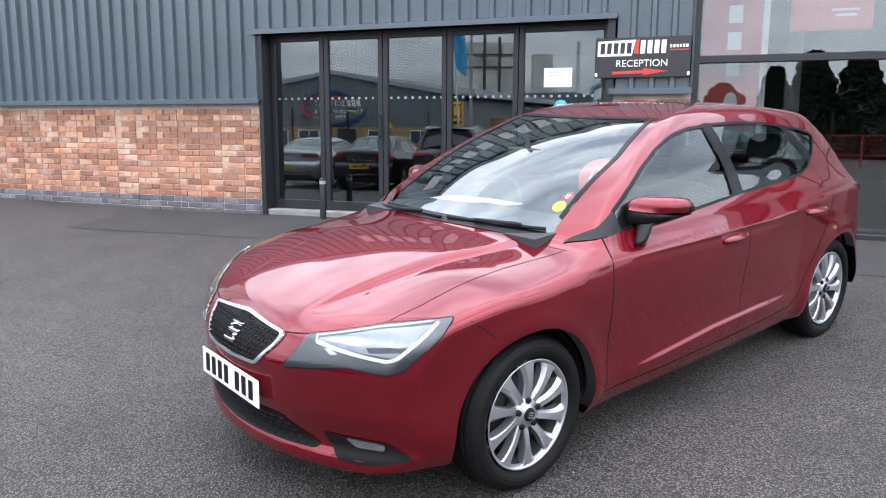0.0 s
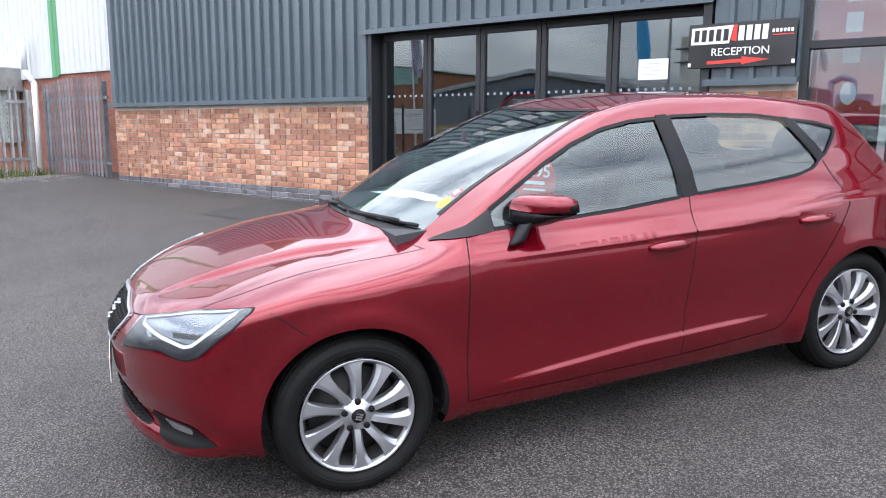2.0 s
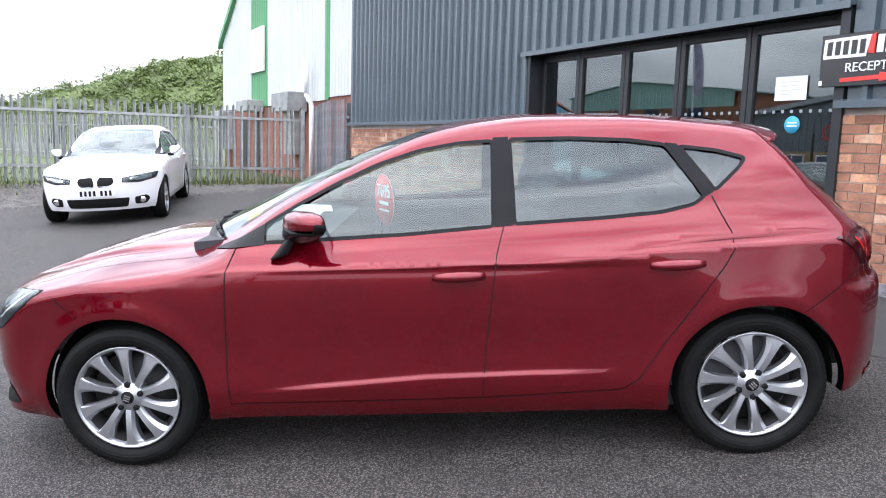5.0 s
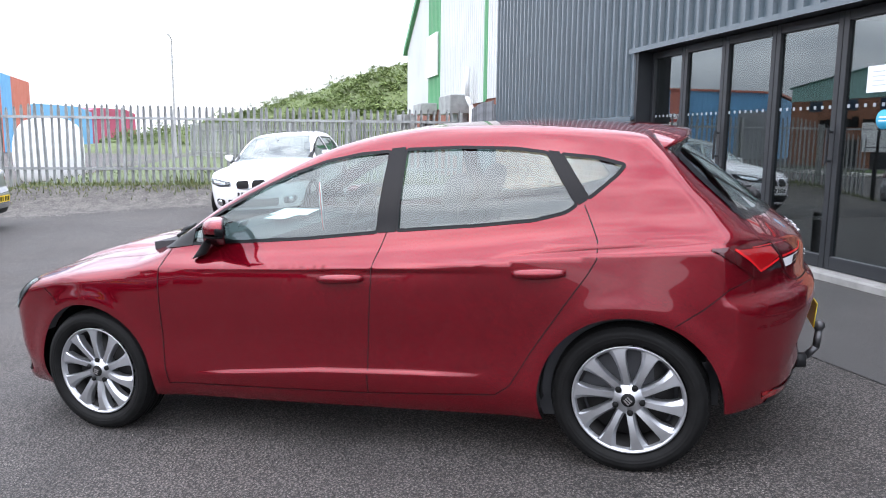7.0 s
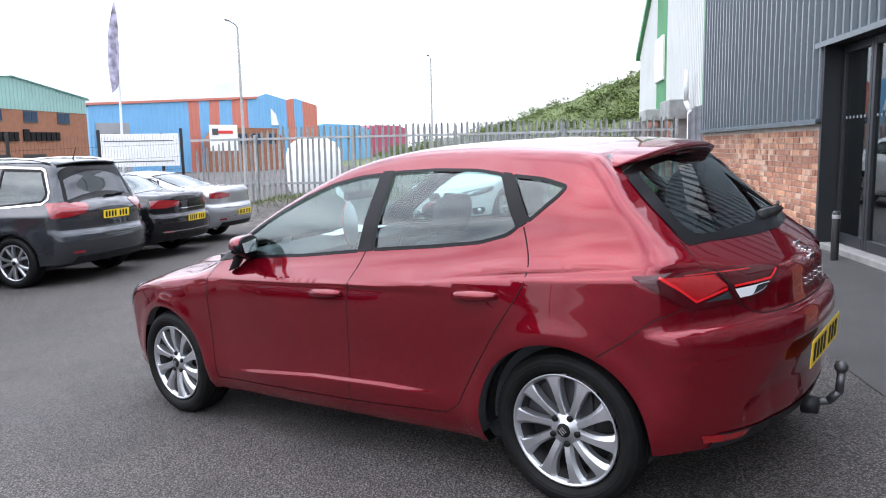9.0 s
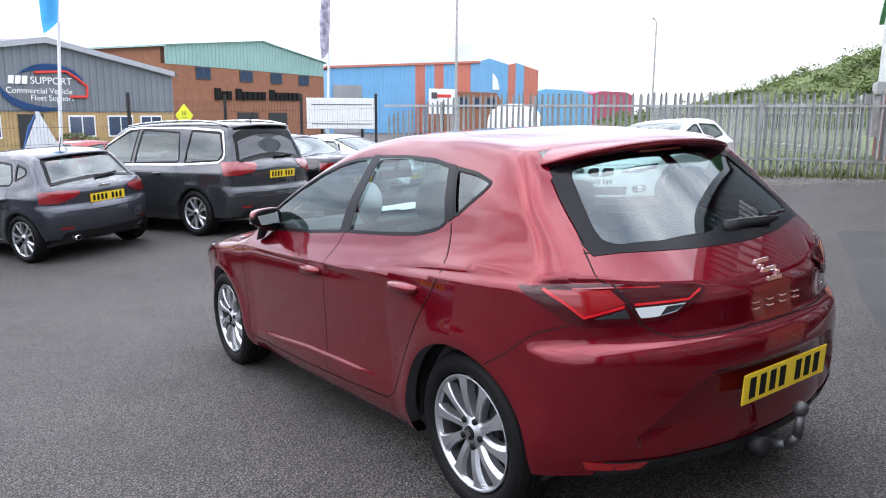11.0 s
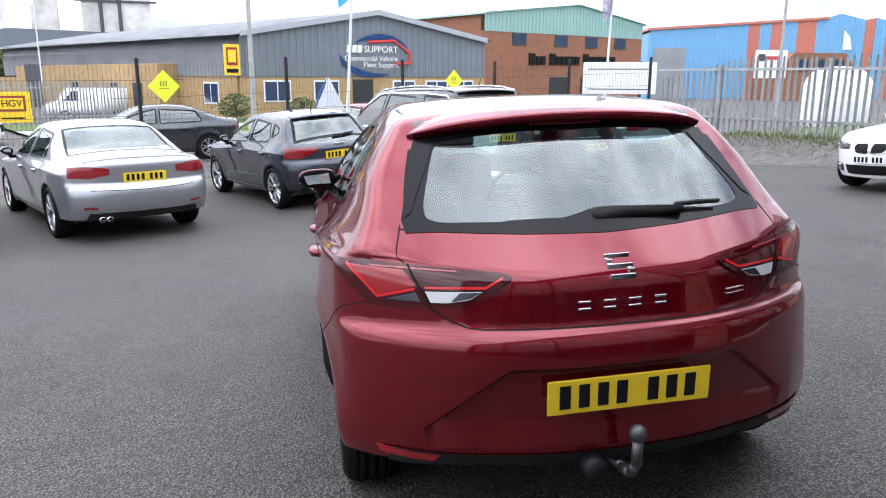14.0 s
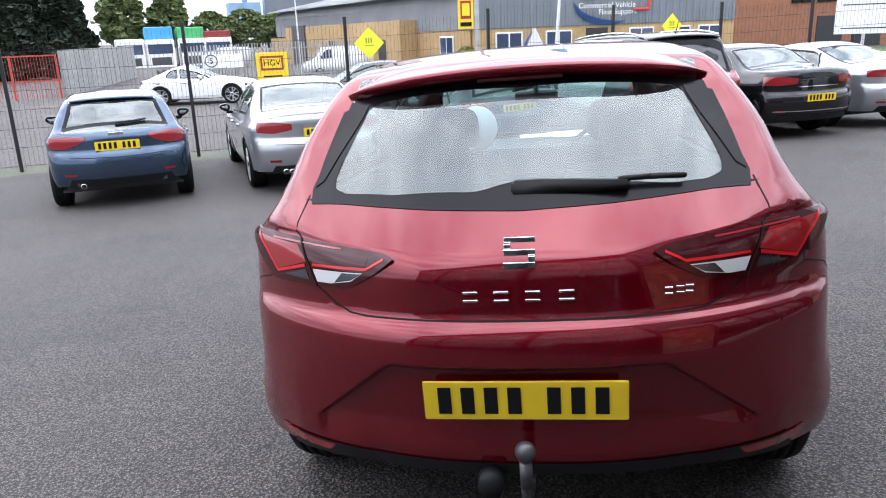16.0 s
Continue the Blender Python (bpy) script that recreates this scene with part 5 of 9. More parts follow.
def handles(b, parent, spots, paint_mat):
    for x0, x1, z in spots:
        xm = (x0 + x1) / 2
        # Flat black patch: paints the shade of a hollow that isn't modelled.
        if b.s.get("recess") is None:
            b.patch("handle_shade", "side", rounded([(xm - 0.075, z - 0.03), (xm + 0.06, z - 0.034), (xm + 0.075, z - 0.005), (xm + 0.04, z + 0.022), (xm - 0.05, z + 0.022)], 0.02), b.s.get("recess", M_INK), off=0.001, step=0.03, both=True)
        p, n = b.lift("side", np.array([(x0, z), (xm, z + 0.002), (x1, z + 0.004)]))
        for sgn in (-1, 1):
            bm = bmesh.new()
            rows = []
            for i in range(9):
                f = i / 8
                x, zz = x0 + (x1 - x0) * f, z + 0.004 * f
                yy = np.interp(f, (0, 0.5, 1), -p[:, 1])
                out = 0.014 + 0.026 * math.sin(math.pi * f) ** 0.5
                hh = 0.012 + 0.008 * math.sin(math.pi * f) ** 0.7
                rows.append([bm.verts.new((x, sgn * (yy + dy), zz + dz)) for dy, dz in ((0.0, -hh), (out * 0.8, -hh * 0.9), (out, 0.0), (out * 0.75, hh), (0.0, hh * 1.1))])
            for q, r in zip(rows[:-1], rows[1:]):
                for i in range(4):
                    bm.faces.new((q[i], q[i + 1], r[i + 1], r[i]))
            bm.faces.new(rows[0])
            bm.faces.new(rows[-1][::-1])
            bmesh.ops.recalc_face_normals(bm, faces=bm.faces)
            part("door_handle", bm, paint_mat, parent, "body coloured pull handle", True)


def red_hatchback():
    m = Matrix(((0.4826, -0.8758, 0.005, -0.756), (0.8738, 0.4811, -0.0712, 4.267), (0.0599, 0.0387, 0.9975, 0.009), (0, 0, 0, 1)))
    car = thing("hatchback_car", "dark red metallic five-door hatchback parked on the asphalt", "car", m)
    b = CarBuilder(RED, car)
    s = RED
    b.build_body()
    b.trims()
    # black pillars and mirror triangle
    b.patch("pillar_trim", "side", [(0.260, 0.999), (0.340, 1.004), (0.336, 1.359), (0.268, 1.357)], M_GLOSSBLACK, 0.003, 0.04, "gloss black door pillar", True)
    b.patch("pillar_trim", "side", [(0.994, 1.318), (1.041, 1.311), (1.166, 1.118), (1.131, 1.099)], M_GLOSSBLACK, 0.003, 0.04, "", True)
    b.patch("pillar_trim", "side", [(-0.945, 0.922), (-0.83, 0.940), (-0.698, 0.953), (-0.698, 1.034), (-0.80, 0.980)], M_BLACK, 0.004, 0.02, "", True)
    # shut lines
    b.seam("shut_line", "side", [(-0.812, 0.968), (-0.822, 0.93), (-0.848, 0.85), (-0.862, 0.60), (-0.872, 0.40), (-0.868, 0.285), (0.195, 0.297), (0.775, 0.322), (0.84, 0.365), (0.94, 0.52), (1.08, 0.715), (1.175, 0.84), (1.212, 0.900), (1.212, 0.965), (1.155, 1.100)], 0.004, True, 0.0022)
    b.seam("shut_line", "side", [(0.195, 0.297), (0.212, 0.50), (0.263, 0.890), (0.302, 1.010), (0.304, 1.350)])
    b.seam("shut_line", "side", [(-1.61, 0.765), (-1.56, 0.725), (-1.497, 0.672)], 0.004)
    b.seam("shut_line", "side", [(1.501, 0.640), (1.60, 0.70), (1.70, 0.775), (1.78, 0.80)], 0.004)
    b.seam("shut_line", "top", [(-1.835, -0.634), (-1.70, -0.654), (-1.544, -0.656), (-1.282, -0.671), (-1.10, -0.695), (-0.985, -0.718)], 0.003)
    b.seam("shut_line", "top", [(-1.015, -0.60), (-1.0, -0.66), (-0.975, -0.728)], 0.003)
    b.seam("shut_line", "rear", s["gate_line"][1:-1], 0.005, False)
    b.seam("shut_line", "rear", [(-0.628, 1.030), (-0.640, 0.995), (-0.652, 0.960), (-0.652, 0.940), (-0.632, 0.925)], 0.004)
    for sgn in (-1, 1):
        b.seam("shut_line", "front", [(sgn * 0.285, 0.690), (sgn * 0.35, 0.697), (sgn * 0.418, 0.706)], 0.004, False)
    # windscreen border, cowl and wipers
    bw = 0.36
    def row(x, ys):
        return [(x + bw * y * y, y) for y in ys]
    b.patch("cowl", "top", row(-1.118, np.linspace(-0.545, 0.545, 13)) + row(-1.080, np.linspace(0.57, -0.57, 13)), M_BLACK, 0.003, 0.04, "black plastic scuttle panel")
    b.patch("screen_border", "top", row(-1.080, np.linspace(-0.575, 0.575, 13)) + row(-1.062, np.linspace(0.58, -0.58, 13)), M_GLOSSBLACK, 0.002, 0.04)
    b.patch("screen_border", "top", row(-0.085, np.linspace(-0.47, 0.47, 13)) + row(-0.05, np.linspace(0.465, -0.465, 13)), M_GLOSSBLACK, 0.002, 0.04)
    for sgn in (-1, 1):
        e = spline(s["ws_edge"])
        xs = np.linspace(-0.85, -0.0, 20)
        b.patch("screen_border", "top", [(x, sgn * float(e(x))) for x in xs] + [(x, sgn * (float(e(x)) - 0.022)) for x in xs[::-1]], M_GLOSSBLACK, 0.003, 0.025)
    for pts in ([(-0.935, -0.575), (-1.03, -0.36), (-1.085, -0.10)], [(-1.095, -0.06), (-1.075, 0.25), (-0.985, 0.57)]):
        q, nn = b.lift("top", np.array(pts))
        q = q + nn * 0.012
        part("wiper", bent([Vector(v) for v in q], 0.008), M_BLACK, car, "black windscreen wiper", True)
        q2, n2 = b.lift("top", np.array([(-1.10 + 0.36 * (pts[0][1] * 0.5 + pts[2][1] * 0.5) ** 2, pts[0][1] * 0.5 + pts[2][1] * 0.5 + 0.08), ((pts[0][0] + pts[1][0]) / 2, (pts[0][1] + pts[1][1]) / 2)]))
        part("wiper_arm", bent([Vector(v) for v in q2 + n2 * 0.018], 0.010), M_BLACK, car, "black wiper arm", True)
    # rear screen border, wiper, badge
    ringo = [(1.490, -0.540), (1.60, -0.578), (1.72, -0.622), (1.765, -0.615), (1.80, -0.52), (1.855, -0.35), (1.885, 0.0), (1.855, 0.35), (1.80, 0.52), (1.765, 0.615), (1.72, 0.622), (1.60, 0.578), (1.490, 0.540), (1.50, 0.0)]
    hole = [(1.518, -0.47), (1.60, -0.505), (1.70, -0.545), (1.745, -0.548), (1.778, -0.505), (1.826, -0.349), (1.858, -0.12), (1.846, -0.06), (1.832, 0.0), (1.832, 0.25), (1.815, 0.40), (1.778, 0.505), (1.745, 0.548), (1.70, 0.545), (1.60, 0.505), (1.518, 0.47), (1.55, 0.0)]
    b.patch("screen_border", "top", ringo, M_GLOSSBLACK, 0.002, 0.03, "black rear window border", holes=[rounded(hole, 0.03)])
    b.patch("screen_border", "rear", [(-0.60, 1.022), (-0.35, 1.022), (0.0, 1.020), (0.35, 1.022), (0.60, 1.022), (0.645, 1.018), (0.50, 1.008), (0.25, 0.995), (0.0, 0.988), (-0.25, 0.995), (-0.50, 1.008), (-0.645, 1.018)], M_GLOSSBLACK, 0.002, 0.03)
    for sgn in (-1, 1):
        b.patch("quarter_trim", "top", [(1.515, sgn * 0.475), (1.547, sgn * 0.487), (1.593, sgn * 0.514), (1.647, sgn * 0.548), (1.712, sgn * 0.586), (1.72, sgn * 0.614), (1.635, sgn * 0.597), (1.572, sgn * 0.580), (1.515, sgn * 0.560)], M_GLOSSBLACK, 0.005, 0.03, "gloss black side flap")
    q, nn = b.lift("rear", np.array([(-0.02, 1.038), (0.14, 1.045), (0.27, 1.042), (0.42, 1.032)]))
    q = q + nn * 0.03
    bm = bmesh.new()
    prism(bm, [(-0.025, 1.008), (0.12, 1.018), (0.29, 1.028), (0.29, 1.050), (0.05, 1.062), (-0.02, 1.060)], float(q[1][0]) - 0.03, float(q[1][0]) + 0.012, plane="yz")
    bmesh.ops.bevel(bm, geom=bm.edges[:], offset=0.006, segments=2, affect="EDGES")
    part("rear_wiper", bm, M_BLACK, car, "black rear wiper", True)
    q, nn = b.lift("rear", np.array([(0.26, 1.036), (0.34, 1.037), (0.43, 1.034)]))
    part("rear_wiper_blade", bent([Vector(v) for v in q + nn * 0.022], 0.008), M_BLACK, car, "", True)

    def badge(name, boxes, x, material=M_CHROME):
        bm = bmesh.new()
        for y0, y1, z0, z1 in boxes:
            p, n = b.lift("rear", np.array([((y0 + y1) / 2, (z0 + z1) / 2)]))
            box(bm, p[0][0] - 0.004, p[0][0] + 0.006, y0, y1, z0, z1, 0.001)
        return part(name, bm, material, car, "chrome badge in plain shapes")
    badge("badge", [(-0.040, 0.040, 0.918, 0.934), (-0.040, -0.022, 0.900, 0.920), (-0.040, 0.040, 0.892, 0.908), (0.022, 0.040, 0.874, 0.894), (-0.040, 0.040, 0.864, 0.880)], 2.05)
    for y in (-0.127, -0.048, 0.031, 0.115):
        badge("badge", [(y - 0.019, y + 0.019, 0.781, 0.7875), (y - 0.019, y + 0.019, 0.8025, 0.809)], 2.05)
    for y in (0.368, 0.397, 0.421):
        badge("badge", [(y - 0.010, y + 0.010, 0.777, 0.782), (y - 0.010, y + 0.010, 0.792, 0.797)], 2.05)
    plate(car, "rear_plate", pose(2.082, 0.0, 0.529, 7, 0, 90), M_YELLOW, "yellow rear number plate")
    plate(car, "front_plate", pose(-2.168, 0.0, 0.457, -3, 0, -90), M_WHITEPLATE, "white front number plate")
    # roof spoiler
    bm = bmesh.new()
    rows = []
    for y in np.linspace(-0.556, 0.556, 33):
        f = abs(y) / 0.556
        zt = 1.392 - 0.045 * f ** 2.2 - 0.030 * f ** 8
        xe = 1.575 - 0.055 * f ** 2.4 - 0.045 * f ** 8
        g = 1 - 0.75 * f ** 6
        rows.append([bm.verts.new(v) for v in ((1.33, y, zt + 0.018 * g), (1.42, y, zt + 0.006 * g), (xe - 0.02, y, zt - 0.022 * g), (xe, y, zt - 0.034 * g), (xe - 0.012, y, zt - 0.052 * g), (1.44, y * 0.97, zt - 0.075), (1.36, y * 0.97, zt - 0.06))])
    for q, r in zip(rows[:-1], rows[1:]):
        for i in range(6):
            bm.faces.new((q[i], r[i], r[i + 1], q[i + 1]))
    for ring in (rows[0], rows[-1]):
        bm.faces.new(ring)
    bmesh.ops.recalc_face_normals(bm, faces=bm.faces)
    part("roof_spoiler", bm, M_RED, car, "red roof spoiler", True)
    bm = bmesh.new()
    box(bm, 1.47, 1.555, -0.13, 0.13, 1.322, 1.336, 0.004)
    part("brake_light", bm, M_DARKLENS, car, "unlit dark red high brake light")
    # tail lamps
    kind, out = b.oblique([(1.634, -0.842, 0.926), (1.76, -0.75, 0.931), (1.857, -0.633, 0.921), (1.93, -0.49, 0.910), (1.972, -0.36, 0.897), (1.99, -0.325, 0.883), (1.992, -0.388, 0.845), (1.968, -0.47, 0.803), (1.91, -0.585, 0.797), (1.795, -0.74, 0.797), (1.722, -0.81, 0.865)], -40)
    across = np.array([-kind[0][1], kind[0][0], 0.0])
    out = rounded(out, 0.012)
    lamps = b.patch("tail_lamp", kind, out, M_TAILLENS, 0.009, 0.016, "red and smoked tail lamp", True, rim=0.012)

    def on_lamp(name, pts3, material, off, label="", width=0.0):
        """A piece of a tail lamp given by places on its lens; with a width, a strip along them."""
        q = np.array([(np.array(v) @ across, v[2]) for v in pts3])
        if width:
            d = np.gradient(q, axis=0)
            side = np.stack([-d[:, 1], d[:, 0]], 1) / np.linalg.norm(d, axis=1, keepdims=True)
            q = np.vstack([q + side * width / 2, (q - side * width / 2)[::-1]])
        for ob, lamp in zip(b.patch(name, kind, q, material, off + 0.005, 0.016, label, True), lamps):
            ob.parent = lamp
    on_lamp("lens", [(1.705, -0.800, 0.917), (1.86, -0.645, 0.905), (1.895, -0.612, 0.862), (1.815, -0.722, 0.828)], M_REDLENS, 0.0050, "red lens")
    on_lamp("lens", [(1.885, -0.60, 0.905), (1.93, -0.49, 0.897), (1.965, -0.40, 0.884), (1.985, -0.42, 0.858), (1.91, -0.59, 0.858)], M_DARKLENS, 0.0050, "smoked lens")
    on_lamp("light_strip", [(1.715, -0.800, 0.918), (1.765, -0.765, 0.880), (1.818, -0.723, 0.824), (1.893, -0.615, 0.853)], M_REDGLOW, 0.0062, "bright red strip", 0.009)
    on_lamp("light_strip", [(1.91, -0.588, 0.857), (1.985, -0.415, 0.856), (1.99, -0.362, 0.881)], M_REDGLOW, 0.0062, "bright red strip", 0.007)
    on_lamp("light_strip", [(1.79, -0.742, 0.915), (1.855, -0.645, 0.911), (1.93, -0.49, 0.901)], M_REDLENS, 0.0058, "dim red strip", 0.004)
    on_lamp("reversing_lamp", [(1.912, -0.588, 0.846), (1.984, -0.425, 0.846), (1.968, -0.46, 0.822), (1.945, -0.527, 0.812), (1.922, -0.572, 0.812)], M_LAMPWHITE, 0.0056, "white reversing lamp")
    on_lamp("lens", [(1.96, -0.49, 0.843), (1.983, -0.428, 0.844), (1.968, -0.46, 0.825), (1.95, -0.515, 0.815)], M_BOWL, 0.0060, "clear grey lens")
    on_lamp("indicator", [(1.84, -0.70, 0.818), (1.893, -0.612, 0.843), (1.905, -0.60, 0.814)], M_BOWL, 0.0056, "clear grey lens")
    on_lamp("lamp_joint", [(1.858, -0.632, 0.921), (1.88, -0.617, 0.89), (1.90, -0.60, 0.855), (1.918, -0.572, 0.797)], M_INK, 0.0068, "", 0.005)
    # rear reflectors, black strip standing in for shadow under the bumper, tow bar
    kind, out = b.oblique([(1.745, -0.69, 0.345), (1.86, -0.50, 0.325), (1.84, -0.52, 0.300), (1.75, -0.68, 0.315)], -40)
    b.patch("reflector", kind, out, M_REDLENS, 0.004, 0.02, "red bumper reflector", True, rim=0.006)
    b.patch("bumper_dark_strip", "rear", [(-0.72, 0.285), (0.72, 0.285), (0.70, 0.345), (0.45, 0.325), (-0.45, 0.325), (-0.70, 0.345)], M_BLACK, 0.004, 0.04, "black strip painted for the shadow under the bumper")
    part("tow_bar", bent([Vector(v) for v in ((1.75, 0, 0.25), (2.02, 0, 0.25), (2.09, 0, 0.265), (2.13, 0, 0.31), (2.14, 0, 0.39))], 0.017), M_DARKMETAL, car, "curved dark steel tow bar", True)
    bm = bmesh.new()
    blob(bm, (2.14, 0, 0.415), (0.027, 0.027, 0.027))
    part("tow_ball", bm, M_DARKMETAL, car, "tow ball", True)
    bm = bmesh.new()
    lathe(bm, [(0.0, -0.03), (0.035, -0.03), (0.038, 0.03), (0.0, 0.03)], 16)
    bmesh.ops.transform(bm, matrix=pose(2.04, -0.10, 0.275, 0, 0, 90), verts=bm.verts)
    part("tow_socket", bm, M_BLACK, car, "black towing socket")
    # grille, intake, fog lamps, head lamps
    g_out = [(-0.30, 0.690), (0.0, 0.712), (0.30, 0.690), (0.285, 0.645), (0.205, 0.560), (0.0, 0.553), (-0.205, 0.560), (-0.285, 0.645)]
    g_in = [(y * 0.95, 0.632 + (z - 0.632) * 0.865) for y, z in g_out]
    b.patch("grille_frame", "front", rounded(g_out, 0.02), M_ALLOY, 0.010, 0.03, "satin silver grille frame", rim=0.012, holes=[rounded(g_in, 0.02)])
    b.patch("grille", "front", rounded(g_in, 0.02), M_INK, 0.003, 0.03, "black honeycomb grille")
    gp = rounded(g_in, 0.02)
    bm = bmesh.new()
    for r in range(9):
        z = 0.568 + r * 0.0155
        for k in range(-11, 12):
            y = k * 0.026 + (0.013 if r % 2 else 0)
            if in_poly(np.array([(y, z), (y + 0.02, z + 0.006), (y - 0.02, z - 0.006)]), gp).all():
                p, n = b.lift("front", np.array([(y, z)]))
                box(bm, p[0][0] - 0.010, p[0][0] - 0.002, y - 0.011, y + 0.011, z - 0.0022, z + 0.0022)
                box(bm, p[0][0] - 0.010, p[0][0] - 0.002, y + 0.0105, y + 0.0145, z - 0.008, z + 0.008)
    part("grille_mesh", bm, M_BLACK, car, "black grille bars")
    bm = bmesh.new()
    for y0, y1, z0, z1 in ((-0.038, 0.038, 0.660, 0.674), (0.02, 0.038, 0.643, 0.662), (-0.038, 0.038, 0.633, 0.649), (-0.038, -0.02, 0.617, 0.636), (-0.038, 0.038, 0.605, 0.620)):
        p, n = b.lift("front", np.array([((y0 + y1) / 2, (z0 + z1) / 2)]))
        box(bm, p[0][0] - 0.022, p[0][0] - 0.006, y0, y1, z0, z1, 0.002)
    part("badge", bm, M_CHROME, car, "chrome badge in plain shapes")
    b.patch("lower_intake", "front", rounded([(-0.30, 0.385), (0.30, 0.385), (0.47, 0.292), (0.45, 0.275), (0.0, 0.268), (-0.45, 0.275), (-0.47, 0.292)], 0.02), M_INK, 0.003, 0.03, "black lower air intake")
    bm = bmesh.new()
    for z in (0.285, 0.305, 0.325, 0.345, 0.365):
        wdt = 0.42 - (z - 0.285) * 1.2
        for y0 in np.arange(-wdt, wdt - 0.01, 0.04):
            p, n = b.lift("front", np.array([(y0 + 0.02, z)]))
            box(bm, p[0][0] - 0.010, p[0][0] + 0.002, y0, y0 + 0.042, z - 0.003, z + 0.003)
    part("intake_mesh", bm, M_BLACK, car, "black intake bars")
    kind, out = b.oblique([(-2.035, -0.49, 0.355), (-1.90, -0.70, 0.345), (-1.82, -0.765, 0.272), (-1.94, -0.60, 0.250), (-2.00, -0.53, 0.262)], 218)
    b.patch("fog_recess", kind, rounded(out, 0.02), M_INK, 0.003, 0.02, "black fog lamp recess", True)
    kind2, out2 = b.oblique([(-1.985, -0.57, 0.345), (-1.90, -0.695, 0.335), (-1.90, -0.69, 0.305), (-1.965, -0.60, 0.308)], 218)
    b.patch("fog_lamp", kind2, rounded(out2, 0.012), M_CHROME, 0.006, 0.02, "clear fog lamp", True, rim=0.004)
    kind, out = b.oblique([(-2.108, -0.350, 0.586), (-2.018, -0.408, 0.703), (-1.835, -0.639, 0.757), (-1.655, -0.795, 0.778), (-1.728, -0.809, 0.728), (-1.86, -0.762, 0.624), (-1.90, -0.732, 0.609), (-1.943, -0.697, 0.612), (-1.995, -0.613, 0.624)], 218)
    across = np.array([-kind[0][1], kind[0][0], 0.0])
    out = rounded(out, 0.010)
    housings = b.patch("lamp_housing", kind, out, M_LAMPDARK, 0.0015, 0.016, "black head lamp housing", True)

    def lit(name, pts3, material, off, label="", width=0.0):
        """A piece inside a head lamp; with a width, a strip along its places."""
        q = np.array([(np.array(v) @ across, v[2]) for v in pts3])
        if width:
            d = np.gradient(q, axis=0)
            side = np.stack([-d[:, 1], d[:, 0]], 1) / np.linalg.norm(d, axis=1, keepdims=True)
            q = np.vstack([q + side * width / 2, (q - side * width / 2)[::-1]])
        for ob, house in zip(b.patch(name, kind, q, material, off, 0.016, label, True), housings):
            ob.parent = house
    lit("reflector_bowl", [(-2.012, -0.46, 0.700), (-1.85, -0.635, 0.744), (-1.735, -0.775, 0.763), (-1.885, -0.742, 0.664), (-2.02, -0.475, 0.684)], M_BOWL, 0.0030, "silver grey reflector")
    lit("reflector_bowl", [(-2.0, -0.48, 0.698), (-1.93, -0.57, 0.718), (-1.90, -0.64, 0.705), (-1.95, -0.60, 0.690)], M_FACET, 0.0038, "satin reflector")
    lit("lamp_bezel", [(-1.93, -0.64, 0.690), (-1.84, -0.755, 0.700), (-1.86, -0.755, 0.682), (-1.93, -0.66, 0.674)], M_INK, 0.0040)
    for k in range(5):
        f = k / 4
        x, y, z = -1.915 + 0.085 * f, -0.648 - 0.115 * f, 0.706 - 0.004 * f
        lit("reflector_facet", [(x - 0.006, y + 0.008, z), (x + 0.004, y - 0.004, z + 0.011 - 0.005 * (k % 2)), (x + 0.010, y - 0.014, z + 0.002), (x, y - 0.002, z - 0.009)], M_FACET, 0.0046)
    lit("reflector_facet", [(-2.026, -0.508, 0.672), (-2.016, -0.53, 0.676), (-2.007, -0.565, 0.660), (-2.018, -0.54, 0.654)], M_FACET, 0.0040)
    lit("light_strip", [(-2.015, -0.453, 0.707), (-2.030, -0.465, 0.688), (-1.965, -0.60, 0.667), (-1.905, -0.722, 0.652), (-1.88, -0.748, 0.662), (-1.80, -0.775, 0.716), (-1.728, -0.790, 0.768)], M_LAMPWHITE, 0.0050, "white daytime light strip", 0.011)
    lit("light_strip", [(-2.005, -0.455, 0.707), (-1.85, -0.635, 0.750), (-1.735, -0.765, 0.770)], M_LAMPWHITE, 0.0050, "white upper light strip", 0.003)
    for ob, house in zip(b.patch("lens", kind, out, M_LENS, 0.009, 0.016, "clear head lamp lens", True, rim=0.012), housings):
        ob.visible_shadow = False
        ob.parent = house
    b.band("lamp_seal", kind, out, 0.001, 0.005, M_INK, 0.0012)
    # round price tag hanging behind the windscreen, papers on the dashboard
    bm = bmesh.new()
    lathe(bm, [(0.0, -0.002), (0.122, -0.002), (0.122, 0.002), (0.0, 0.002)], 36)
    tag = part("price_tag", bm, mat("coral_tag", (0.75, 0.07, 0.06), 0.5), car, "round coral red price tag")
    tag.matrix_basis = pose(-0.24, -0.325, 1.075, 0, 0, -64)
    bm = bmesh.new()
    lathe(bm, [(0.0, 0.003), (0.120, 0.003), (0.120, 0.0045), (0.0, 0.0045)], 36)
    part("tag_back", bm, M_PAPER, tag, "white back of the tag")
    lettering(tag, "7695", 0.085, pose(0.01, -0.004, 0.04, 90, 0, 0), M_PAPER, label="white price figures")
    bm = bmesh.new()
    box(bm, -0.055, 0.06, -0.004, -0.002, -0.022, -0.006)
    box(bm, -0.06, 0.065, -0.004, -0.002, -0.052, -0.044)
    part("bar", bm, M_PAPER, tag)
    q, nn = b.lift("top", np.array([(-0.60, -0.10), (-0.66, 0.30), (-0.62, -0.52)]))
